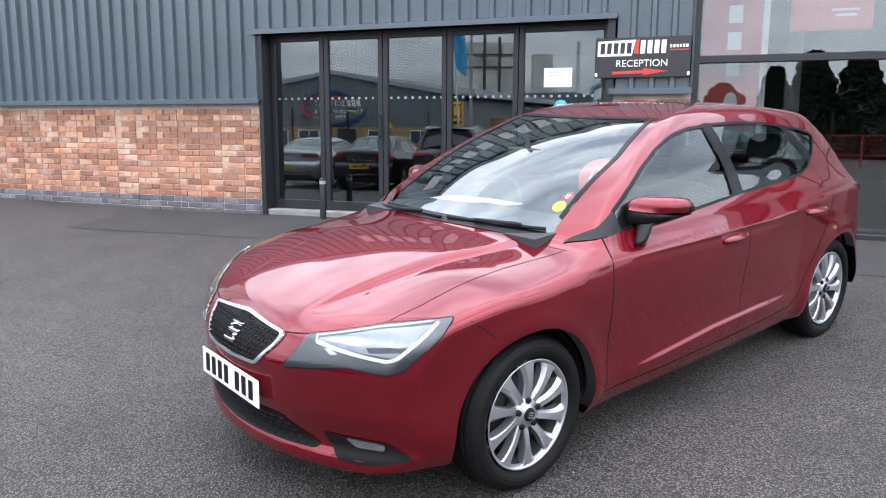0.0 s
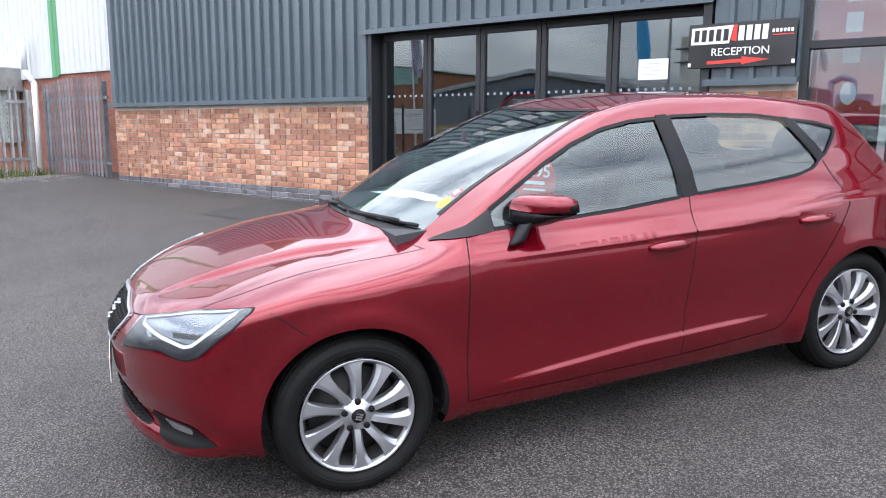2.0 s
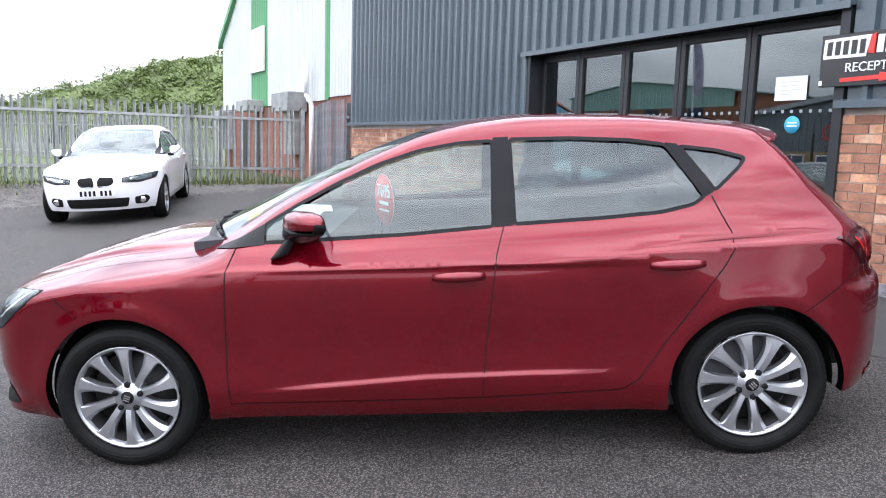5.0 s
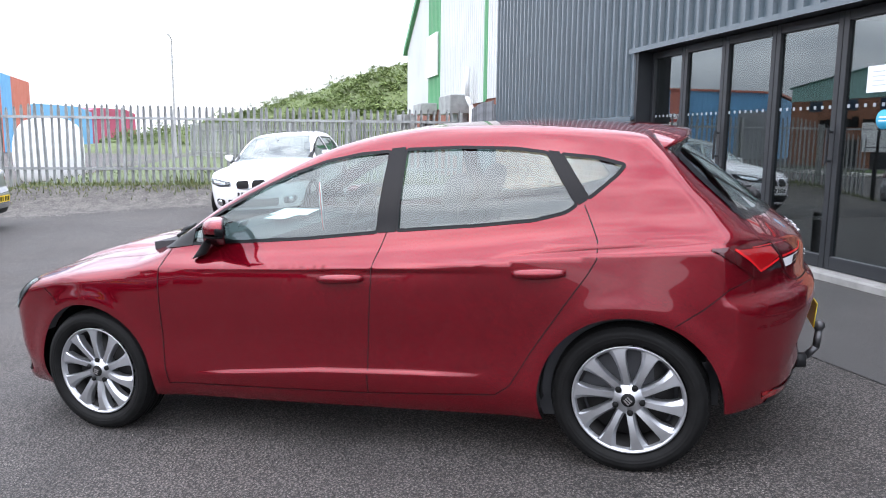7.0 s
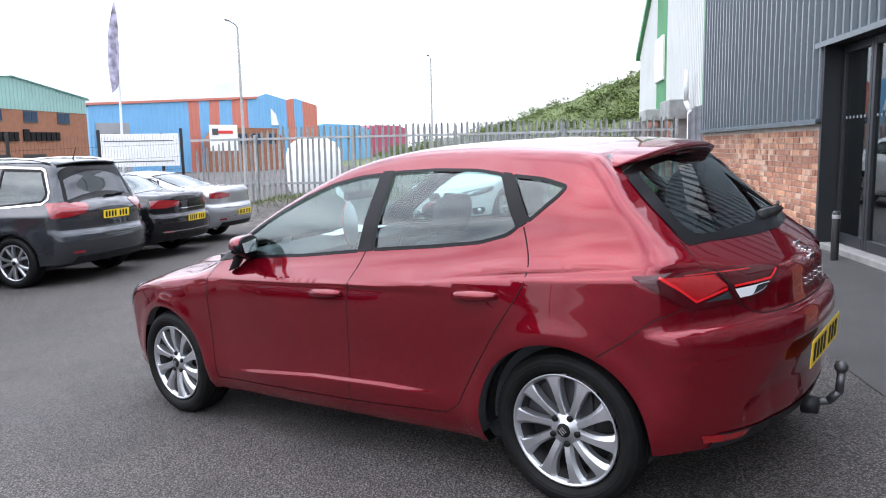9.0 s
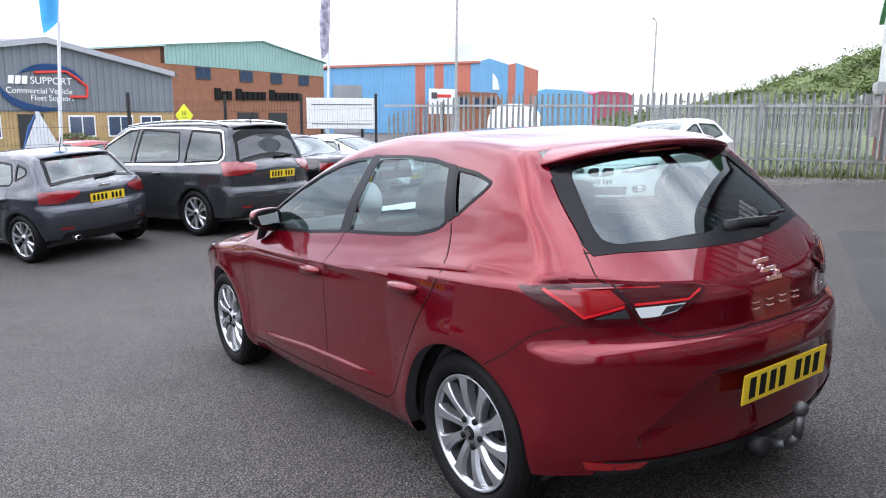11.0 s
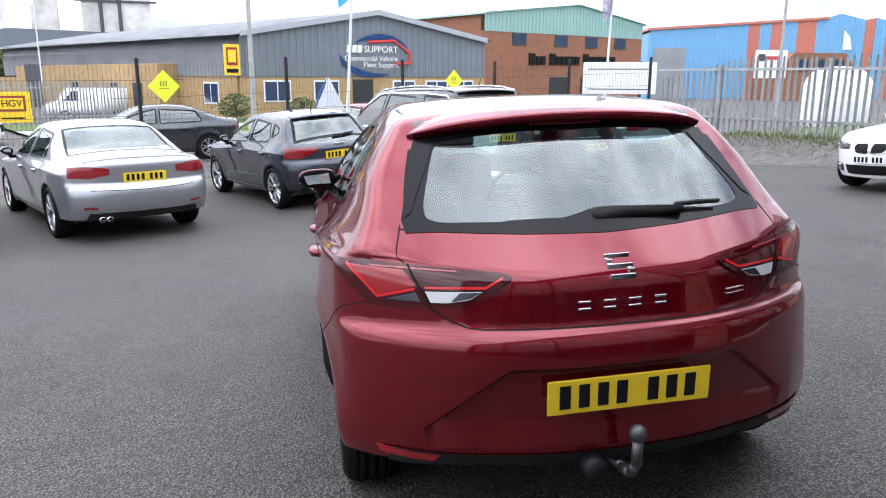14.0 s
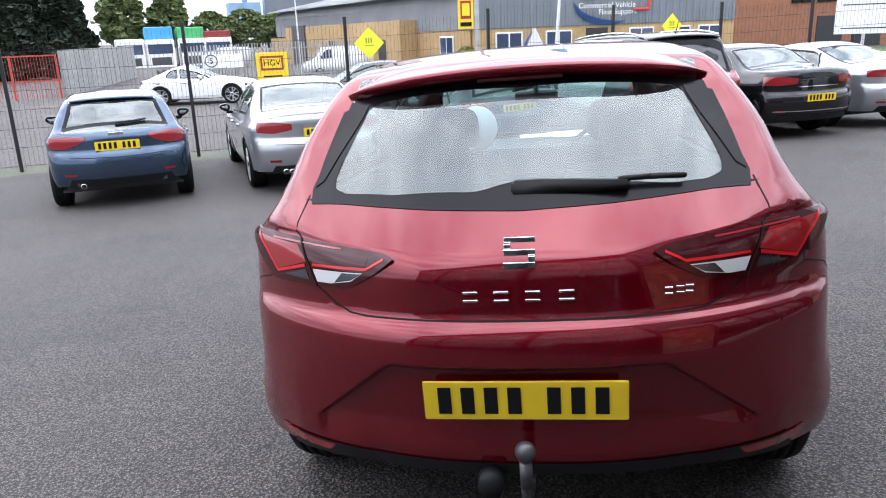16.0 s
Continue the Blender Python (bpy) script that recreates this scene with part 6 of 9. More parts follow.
    for k, (dx, dy, mm, lab) in enumerate(((0.11, 0.15, M_PAPER, "white paper on the dashboard"), (0.06, 0.09, M_PAPER, ""), (0.02, 0.03, M_PAPER, ""))):
        bm = bmesh.new()
        box(bm, -dx, dx, -dy, dy, -0.001, 0.001)
        o = part("dash_paper", bm, mm, car, lab)
        o.matrix_basis = pose(-0.70 + 0.04 * k, (0.22, -0.02, -0.47)[k], s["belt"] + (0.004, 0.006, 0.03)[k], 0, (4, 4, -50)[k], 12 - 9 * k)
    ring = np.linspace(0, 2 * math.pi, 21)[:-1]
    b.patch("windscreen_sticker", "top", [(-0.800 + 0.032 * math.cos(a), -0.530 + 0.028 * math.sin(a)) for a in ring], M_YELLOW, 0.001, 0.02, "round yellow windscreen sticker")
    b.patch("windscreen_sticker", "top", [(-0.735 + 0.028 * math.cos(a), -0.525 + 0.020 * math.sin(a)) for a in ring], M_REDGLOW, 0.001, 0.02, "small red windscreen sticker")
    b.patch("sticker_print", "top", [(-0.748, -0.533), (-0.722, -0.533), (-0.722, -0.517), (-0.748, -0.517)], M_PAPER, 0.002, 0.02, "white print")
    # small fittings
    door_mirror(car, s, M_RED, -0.560, 0.745, 1.030, 0.110, 0.062, 0.085, 0.55, 0.085, split=1.028)
    handles(b, car, [(0.0, 0.218, 0.815), (0.875, 1.093, 0.843)], M_RED)
    cabin(car, s)
    arch_liner(car, s)
    for x, y, steer in ((-1.318, -0.758, 0), (1.318, -0.752, 0), (-1.318, 0.758, 180), (1.318, 0.752, 180)):
        wheel(car, pose(x, y, 0.316, 0, 20 if x < 0 else 47, steer), 0.316, 0.222, 0.205)
    return car


M_FACET = mat("satin_reflector", (0.30, 0.31, 0.33), 0.22, 0.9)
M_BOWL = mat("silver_reflector", (0.15, 0.16, 0.18), 0.20, 0.9)
M_TAILLENS = mat("deep_red_lens", (0.045, 0.002, 0.004), 0.06, spec=0.5)
M_DARKLENS = mat("smoked_red_lens", (0.050, 0.003, 0.005), 0.06, spec=0.5)
M_LAMPWHITE = mat("white_lamp", (0.62, 0.63, 0.64), 0.25, coat=1.0)
M_LAMPDARK = mat("lamp_housing_black", (0.030, 0.032, 0.036), 0.30, 0.4)
red_hatchback()

# ---------------------------------------------------------------- the other parked cars
M_PARKLENS = mat("parked_red_lens", (0.21, 0.006, 0.010), 0.08, coat=1.0)


def plain_spec(paint_mat, nose, tail, wb, W, H, belt, hood, cowl, wst, roof_end, rear_base, deck=(), pillar=0.2, win_end=1.0, quarter=None, wheel_r=0.31, tumble=1.0, tail_drop=0.0, rs_paint=None, glass_mat=None, slope=0.03):
    """Figures for a car from its main lengths and heights."""
    up = belt - 0.98
    xm = (wst + roof_end) / 2
    top = [(nose - 0.15, hood - 0.26), (nose + 0.02, hood - 0.10), (nose + 0.22, hood), (cowl[0] - 0.35, cowl[1] - 0.05), (cowl[0], cowl[1]), ((cowl[0] + wst) / 2, (cowl[1] + H - 0.05) / 2 + 0.025), (wst, H - 0.045), (xm, H), (roof_end - 0.15, H - 0.035), (roof_end, H - 0.07), rear_base, *deck]
    if top[-1][0] < tail + 0.1:
        top.append((tail + 0.12, top[-1][1] - (0.16 if not deck else 0.05)))
    k = wb / 2
    zt = H - 0.115
    a0 = cowl[0] + 0.22
    front = [(a0, belt - 0.03), (pillar - 0.04, belt + 0.005), (pillar - 0.03, zt), (wst + 0.22, zt - 0.02), ((a0 + wst + 0.2) / 2, (belt + zt) / 2 + 0.03)]
    rear = [(pillar + 0.05, belt + 0.006), (win_end - 0.02, belt + slope), (win_end + 0.02, belt + slope + 0.05), (win_end - 0.12, zt - 0.05), (pillar + 0.06, zt)]
    wins = [front, rear] + ([quarter] if quarter else [])
    s = {
        "paint": paint_mat, "axle_front": -k, "axle_rear": k, "wheel_z": wheel_r, "arch": wheel_r + 0.045, "flare": 0.012, "edge": 0.06, "tail_edge": 0.07, "nose_edge": 0.09, "step": 0.055,
        "top": top,
        "bow": [(nose, 0.0), (cowl[0] - 0.4, 0.06), (cowl[0], 0.36), (wst, 0.25), (xm, 0.0), (roof_end, -0.12), (tail, -0.18)],
        "crown": [(nose, 0.03), (cowl[0], 0.05), (wst, 0.04), (xm, 0.045), (tail, 0.035)],
        "plan": [(nose - 0.2, W - 0.20), (nose + 0.25, W - 0.085), (-k - 0.1, W - 0.02), (-k + 0.6, W - 0.008), (0.0, W), (k - 0.6, W), (k, W - 0.006), (tail - 0.25, W - 0.06), (tail + 0.2, W - 0.16)],
        "sect": [(0.10, -0.15), (0.20, -0.075), (0.30, -0.030), (0.50, -0.012), (0.70 + up * 0.5, 0.0), (0.84 + up, 0.0), (0.87 + up, -0.018), (0.93 + up, -0.062), (0.99 + up, -0.10), (1.10 + up, -0.10 - 0.055 * tumble), (1.27 + up, -0.10 - 0.150 * tumble), (1.42 + up, -0.10 - 0.245 * tumble), (1.60 + up, -0.10 - 0.37 * tumble)],
        "rise": [(nose, -0.05), (-k, -0.02), (0.0, 0.0), (k, 0.03), (tail, 0.03)],
        "nose": [(0.10, nose + 0.16), (0.22, nose + 0.07), (0.35, nose + 0.015), (0.55, nose), (hood - 0.10, nose + 0.02), (hood, nose + 0.10), (hood + 0.2, nose + 0.3)],
        "tail": [(0.18, tail - 0.18), (0.30, tail - 0.09), (0.45, tail - 0.02), (0.58, tail), (0.68, tail - 0.02), (0.74, tail - 0.06), (0.90, tail - 0.06 - tail_drop * 0.4), (rear_base[1] if not deck else deck[-1][1], tail - 0.09 - tail_drop), (1.45, tail - 0.30 - tail_drop * 2)],
        "nose_round": (0.30, W - 0.16, 2.3), "tail_round": (0.22, W - 0.12, 2.6), "creases": [],
        "ends": (max(-k - 0.34, nose + 0.49), k + 0.36), "joint_rear": [(W - 0.15, 0.86), (W - 0.15, 0.6), (W - 0.17, 0.30)], "joint_front": [(W - 0.13, 0.60), (W - 0.14, 0.42), (W - 0.17, 0.22)],
        "bottom": (0.22, 0.22, 0.29), "belt": belt, "ws_base": cowl[0], "ws_top": wst, "rs_top": roof_end + 0.02,
        "ws_edge": [(cowl[0] - 0.1, W - 0.16), (cowl[0] + 0.3, W - 0.20), (wst, W - 0.33), (wst + 0.3, W - 0.36)],
        "rs_edge": [(roof_end - 0.1, W - 0.37), (roof_end + 0.05, W - 0.34), (max(rear_base[0], roof_end + 0.1), W - 0.23), (max(rear_base[0], roof_end + 0.1) + 0.2, W - 0.22)],
        "gate_line": [(-W, 0.66), (0.0, 0.64), (W, 0.66)], "windows": wins, "doors": [], "win_round": 0.03, "trim_in": 0.015, "trim_out": 0.012,
        "side_glass": glass_mat or M_PRIVGLASS, "rear_glass": glass_mat or M_PRIVGLASS, "rs_paint": rs_paint, "rear_base": rear_base,
    }
    s["tail"] = [q for i, q in enumerate(s["tail"]) if i == 0 or q[0] > s["tail"][i - 1][0] + 0.01]
    d = [(pillar + 0.01, belt), (pillar - 0.06, 0.75), (pillar - 0.10, 0.30)]
    s["lines"] = [d, [(a0 - 0.06, belt - 0.05), (-k + wheel_r + 0.16, 0.75), (-k + wheel_r + 0.12, 0.30), (pillar - 0.10, 0.30), (k - wheel_r - 0.14, 0.31), (k - 0.18, 0.75), (win_end - 0.02, belt)]]
    return s


def parked_car(name, label, spec, x, y, heading, wheel_args, lamps=None, plate_at=None, heads=None, plate_material=None, extras=(), z=None):
    """A parked car standing on the ground; heading is the turn of its tail direction from +x."""
    k = spec["axle_rear"]
    c, sn = math.cos(radians(heading)), math.sin(radians(heading))
    zr, zf = gz(x + c * k, y + sn * k), gz(x - c * k, y - sn * k)
    zl, zrr = gz(x + sn * 0.75, y - c * 0.75), gz(x - sn * 0.75, y + c * 0.75)
    m = Matrix.Translation((x, y, (zr + zf) / 2)) @ pose(0, 0, 0, 0, 0, heading) @ pose(0, 0, 0, math.degrees(math.atan2(zrr - zl, 1.5)), math.degrees(-math.atan2(zr - zf, 2 * k)), 0)
    car = thing(name, label, "car", m, "parked cars")
    b = CarBuilder(spec, car)
    b.build_body()
    b.trims()
    for line in spec["lines"]:
        b.seam("shut_line", "side", line, 0.007)
    W = spec["plan"][4][1]
    b.seam("shut_line", "rear", [(-W + 0.30, 0.66), (0.0, 0.645), (W - 0.30, 0.66)], 0.008, False)
    tail, (tc, tw, tp) = spline(spec["tail"]), spec["tail_round"]
    nose, (nc, nw, npw) = spline(spec["nose"]), spec["nose_round"]
    if lamps:
        pts = [(float(tail(zz)) - tc * (yy / tw) ** tp, -yy, zz) for yy, zz in lamps]
        kind, out = b.oblique(pts, -38)
        b.patch("tail_lamp", kind, rounded(out, 0.015), M_PARKLENS, 0.006, 0.04, "red tail lamp", True, rim=0.01)
        mid = np.array(pts).mean(0)
        k2, o2 = b.oblique([tuple(mid + (np.array(q) - mid) * (0.72, 0.72, 0.16)) for q in pts], -38)
        b.patch("light_strip", k2, rounded(o2, 0.01), M_REDLENS, 0.008, 0.04, "brighter red strip", True)
    if heads:
        pts = [(float(nose(zz)) + nc * (yy / nw) ** npw, -yy, zz) for yy, zz in heads]
        kind, out = b.oblique(pts, 218)
        b.patch("lamp_housing", kind, rounded(out, 0.015), M_LAMPDARK, 0.002, 0.04, "", True)
        b.patch("head_lamp", kind, rounded(out, 0.015), M_LENS, 0.008, 0.04, "clear head lamp", True, rim=0.008)
        mid = np.array(pts).mean(0)
        k2, o2 = b.oblique([tuple(mid + (np.array(q) - mid) * (0.6, 0.6, 0.5)) for q in pts], 218)
        b.patch("reflector_bowl", k2, rounded(o2, 0.01), M_CHROME, 0.004, 0.04, "", True)
    if plate_at:
        px = float(tail(plate_at))
        plate(car, "rear_plate", pose(px + 0.012, 0.0, plate_at, 4, 0, 90), M_YELLOW, "yellow rear number plate")
    b.patch("bumper_dark_strip", "rear", [(-W + 0.24, 0.30), (W - 0.24, 0.30), (W - 0.28, 0.385), (-W + 0.28, 0.385)], M_BLACK, 0.005, 0.06, "black lower bumper")
    rs0, rs1 = spec["rs_top"] + 0.01, spec["rear_base"][0] - (0.02 if spec["rs_paint"] else 0.05)
    ed, bow = spline(spec["rs_edge"]), spline(spec["bow"])
    xs = np.linspace(rs0, rs1, 8)
    ym = [float(ed(v)) - 0.012 for v in xs]
    ring = [(v, -q) for v, q in zip(xs, ym)] + [(rs1 + 0.03 * (1 - f * f), ym[-1] * f) for f in np.linspace(-0.9, 0.9, 9)] + [(v, q) for v, q in zip(xs[::-1], ym[::-1])] + [(rs0 + 0.015 * (1 - f * f), ym[0] * f) for f in np.linspace(0.9, -0.9, 9)]
    b.band("screen_border", "top", ring, 0.035 if not spec["rs_paint"] else 0.022, 0.010, M_GLOSSBLACK, 0.004, False)
    b.patch("bumper_reflector", "rear", [(-W + 0.22, 0.43), (-W + 0.36, 0.43), (-W + 0.36, 0.46), (-W + 0.22, 0.46)], M_PARKLENS, 0.004, 0.05, "", True, rim=0.003)
    door_mirror(car, spec, spec["paint"], spec["ws_base"] + 0.52, W - 0.035, spec["belt"] + 0.03, 0.085, 0.06, 0.07)
    zh = spec["belt"] - 0.15
    px = spec["lines"][0][0][0]
    handles(b, car, [(px - 0.28, px - 0.09, zh), (px + 0.62, px + 0.81, zh + 0.012)], spec["paint"])
    cabin(car, spec)
    arch_liner(car, spec)
    r, rim, wd, spokes, style = wheel_args
    for xx in (-k, k):
        for sgn in (-1, 1):
            wheel(car, pose(xx, sgn * (W - 0.012 - wd / 2), r, 0, 13 * xx, 0 if sgn < 0 else 180), r, rim, wd, spokes, 0.06 if style == "blade" else 0.0, style, detail=False)
    for e in extras:
        e(car, b, spec)
    return car


def exhaust(*ys):
    def make(car, b, s):
        for y in ys:
            p, _ = b.lift("rear", np.array([(y, 0.31)]))
            bm = bmesh.new()
            lathe(bm, [(0.030, 0.0), (0.036, 0.0), (0.036, 0.12), (0.030, 0.12)], 16)
            bmesh.ops.transform(bm, matrix=pose(float(p[0][0]) + 0.035, y, 0.30, 0, 0, 90), verts=bm.verts)
            part("exhaust", bm, M_CHROME, car, "chrome exhaust tip", True)
    return make


def window_chrome(car, b, s):
    """The bright strip round all the side windows."""
    line = [(-1.25, 1.012), (-0.60, 1.032), (0.0, 1.042), (1.20, 1.056), (1.90, 1.092), (1.985, 1.15), (1.99, 1.24), (1.87, 1.52), (1.80, 1.553), (1.20, 1.590), (0.0, 1.612), (-0.33, 1.592), (-0.80, 1.36), (-1.20, 1.07)]
    b.seam("window_chrome", "side", line, 0.024, True, 0.006, M_CHROME, "bright silver window surround")


def sill_line(car, b, s):
    """A pale moulding low on the doors, and a painted highlight along the crease above."""
    b.seam("sill_strip", "side", [(-0.80, 0.285), (0.0, 0.288), (0.80, 0.292)], 0.022, True, 0.006, M_ALLOY, "pale lower sill moulding")
    b.seam("door_crease", "side", [(-0.62, 0.455), (0.0, 0.462), (0.66, 0.480)], 0.010, True, 0.003, M_ALLOY)


def roof_rails(car, b, s):
    for sgn in (-1, 1):
        xs = np.linspace(s["ws_top"] + 0.15, s["rs_top"] - 0.1, 9)
        p, n = b.lift("top", np.stack([xs, np.full(9, sgn * 0.60)], 1))
        h = 0.055 * np.sin(np.linspace(0.12, math.pi - 0.12, 9)) ** 0.35
        part("roof_rail", bent([Vector(q) + Vector((0, 0, hh)) for q, hh in zip(p, h)], 0.016), M_CHROME, car, "silver roof rail", True)


def aerial(x):
    def make(car, b, s):
        p, _ = b.lift("top", np.array([(x, 0.0)]))
        bm = bmesh.new()
        tube(bm, p[0], p[0] + np.array((0.07, 0, 0.16)), 0.008, 0.004)
        part("aerial", bm, M_BLACK, car, "black roof aerial")
    return make


def rear_wiper(y0, y1, z):
    def make(car, b, s):
        p, n = b.lift("rear", np.array([(y0, z), ((y0 + y1) / 2, z + 0.006), (y1, z + 0.02)]))
        part("rear_wiper", bent([Vector(q) for q in p + n * 0.025], 0.012), M_BLACK, car, "black rear wiper", True)
    return make


def roof_lip(y, mm=None):
    """A roof spoiler over the rear window."""
    def make(car, b, s):
        x0 = s["rs_top"] - 0.02
        ys = np.linspace(-y, y, 13)
        p, n = b.lift("top", np.stack([np.full(13, x0 - 0.10), ys], 1))
        bm = bmesh.new()
        rows = []
        for q, yy in zip(p, ys):
            f = (yy / y) ** 2
            rows.append([bm.verts.new(Vector(q) + Vector(o)) for o in ((0, 0, 0.004), (0.16 - 0.05 * f, 0, -0.016), (0.20 - 0.06 * f, 0, -0.034), (0.18 - 0.06 * f, 0, -0.050), (0.06, 0, -0.05))])
        for r0, r1 in zip(rows[:-1], rows[1:]):
            for i in range(4):
                bm.faces.new((r0[i], r0[i + 1], r1[i + 1], r1[i]))
        bm.faces.new(rows[0])
        bm.faces.new(rows[-1])
        bmesh.ops.recalc_face_normals(bm, faces=bm.faces)
        part("roof_spoiler", bm, mm or s["paint"], car, "roof spoiler over the rear window", True)
    return make


def rings_badge(z, shapes):
    """A chrome maker's mark, in plain shapes."""
    def make(car, b, s):
        bm = bmesh.new()
        for y0, y1, z0, z1 in shapes:
            p, _ = b.lift("rear", np.array([((y0 + y1) / 2, z + (z0 + z1) / 2)]))
            box(bm, p[0][0] - 0.003, p[0][0] + 0.008, y0, y1, z + z0, z + z1, 0.002)
        part("badge", bm, M_CHROME, car, "chrome badge in plain shapes")
    return make


def chrome_strip(z, y):
    def make(car, b, s):
        b.patch("chrome_strip", "rear", [(-y, z), (y, z), (y, z + 0.012), (-y, z + 0.012)], M_CHROME, 0.006, 0.06, "thin chrome strip", rim=0.005)
    return make


def boot_lip(x, y):
    def make(car, b, s):
        ys = np.linspace(-y, y, 15)
        p, n = b.lift("top", np.stack([x - 0.10 * (ys / y) ** 2, ys], 1))
        bm = bmesh.new()
        rows = [[bm.verts.new(Vector(q) + Vector(o)) for o in ((-0.10, 0, 0.0), (-0.01, 0, 0.022), (0.012, 0, 0.018), (0.005, 0, -0.02))] for q in p]
        for r0, r1 in zip(rows[:-1], rows[1:]):
            for i in range(3):
                bm.faces.new((r0[i], r0[i + 1], r1[i + 1], r1[i]))
        bmesh.ops.recalc_face_normals(bm, faces=bm.faces)
        part("boot_spoiler", bm, s["paint"], car, "slim boot lid spoiler", True)
    return make


def kidneys(car, b, s):
    for sgn in (-1, 1):
        o = [(sgn * 0.022, 0.575), (sgn * 0.20, 0.585), (sgn * 0.262, 0.64), (sgn * 0.235, 0.705), (sgn * 0.04, 0.712), (sgn * 0.016, 0.64)]
        b.patch("grille", "front", rounded(o, 0.03), M_INK, 0.008, 0.04, "black grille with chrome edge", rim=0.01)
        b.band("grille_frame", "front", rounded(o, 0.03), 0.004, 0.008, M_CHROME, 0.012, False)
        b.patch("side_intake", "front", rounded([(sgn * 0.50, 0.40), (sgn * 0.66, 0.42), (sgn * 0.70, 0.36), (sgn * 0.64, 0.29), (sgn * 0.50, 0.29)], 0.03), M_INK, 0.004, 0.04, "black side air intake")
        p, n = b.lift("front", np.array([(sgn * 0.60, 0.35)]))
        bm = bmesh.new()
        lathe(bm, [(0.0, -0.012), (0.036, -0.012), (0.046, -0.008), (0.050, 0.004)], 20)
        bmesh.ops.transform(bm, matrix=Matrix.Translation(Vector(p[0]) + Vector((-0.012, 0, 0))) @ pose(0, 0, 0, 0, 0, -90), verts=bm.verts)
        part("fog_lamp", bm, M_CHROME, car, "round fog lamp", True)
    b.patch("lower_intake", "front", rounded([(-0.44, 0.40), (0.44, 0.40), (0.40, 0.265), (-0.40, 0.265)], 0.03), M_INK, 0.004, 0.04, "black lower air intake")
    b.seam("shut_line", "front", [(-0.60, 0.745), (-0.3, 0.752), (0.0, 0.755), (0.3, 0.752), (0.60, 0.745)], 0.006, False)
    plate(car, "front_plate", pose(float(spline(s["nose"])(0.485)) - 0.012, 0.0, 0.485, 0, 0, -90), M_WHITEPLATE, "white front number plate")


def wide_grille(car, b, s):
    b.patch("grille", "front", rounded([(-0.42, 0.66), (0.42, 0.66), (0.36, 0.42), (-0.36, 0.42)], 0.04), M_INK, 0.006, 0.05, "black front grille")
    for sgn in (-1, 1):
        b.patch("side_intake", "front", rounded([(sgn * 0.46, 0.42), (sgn * 0.60, 0.43), (sgn * 0.60, 0.31), (sgn * 0.50, 0.29)], 0.03), M_INK, 0.004, 0.05, "black side air intake")


P_GREY = paint("dark_grey_paint", (0.050, 0.054, 0.060), (0.032, 0.035, 0.040), 0.55, 0.22)
P_GREYBLUE = paint("blue_grey_paint", (0.056, 0.060, 0.074), (0.036, 0.039, 0.048), 0.55, 0.22)
P_SILVER = paint("silver_paint", (0.40, 0.41, 0.43), (0.34, 0.35, 0.37), 0.75, 0.28)
P_BLACK = paint("black_paint", (0.010, 0.010, 0.012), (0.006, 0.006, 0.007), 0.3, 0.2)
P_BLUE = paint("dark_blue_paint", (0.045, 0.078, 0.128), (0.030, 0.052, 0.088), 0.7, 0.26)
P_WHITE = paint("white_car_paint", (0.82, 0.82, 0.83), (0.77, 0.77, 0.78), 0.0, 0.3)
P_REDCAR = paint("bright_red_paint", (0.34, 0.02, 0.015), (0.25, 0.012, 0.01), 0.3, 0.3)


def small_hatch(paint_mat):
    return plain_spec(paint_mat, -2.02, 1.93, 2.469, 0.870, 1.42, 0.965, 0.76, (-0.98, 0.99), -0.10, 1.30, (1.68, 1.02), pillar=0.22, win_end=1.02, wheel_r=0.31, quarter=[(1.09, 1.05), (1.28, 1.13), (1.24, 1.20), (1.02, 1.255)])


A1_LAMPS = [(0.80, 0.915), (0.60, 0.925), (0.36, 0.905), (0.37, 0.865), (0.44, 0.825), (0.62, 0.765), (0.80, 0.775)]
parked_car("hatchback_car", "dark grey small hatchback parked nose to the fence", small_hatch(P_GREYBLUE), -4.02, -4.15, 87, (0.315, 0.228, 0.215, 10, "pair"),
           A1_LAMPS, 0.79, extras=(sill_line, exhaust(-0.46), aerial(1.0), roof_lip(0.50), rear_wiper(0.0, 0.36, 1.03), rings_badge(0.93, [(-0.09, -0.05, -0.02, 0.02), (-0.045, -0.005, -0.02, 0.02), (0.0, 0.04, -0.02, 0.02), (0.045, 0.085, -0.02, 0.02)])))
parked_car("hatchback_car", "dark blue small hatchback parked nose to the fence", small_hatch(P_BLUE), 1.62, -4.38, 91, (0.31, 0.215, 0.21, 10, "pair"),
           A1_LAMPS, 0.79, extras=(sill_line, exhaust(-0.46), roof_lip(0.50), rear_wiper(0.0, 0.36, 1.03), rings_badge(0.93, [(-0.09, -0.05, -0.02, 0.02), (-0.045, -0.005, -0.02, 0.02), (0.0, 0.04, -0.02, 0.02), (0.045, 0.085, -0.02, 0.02)])))
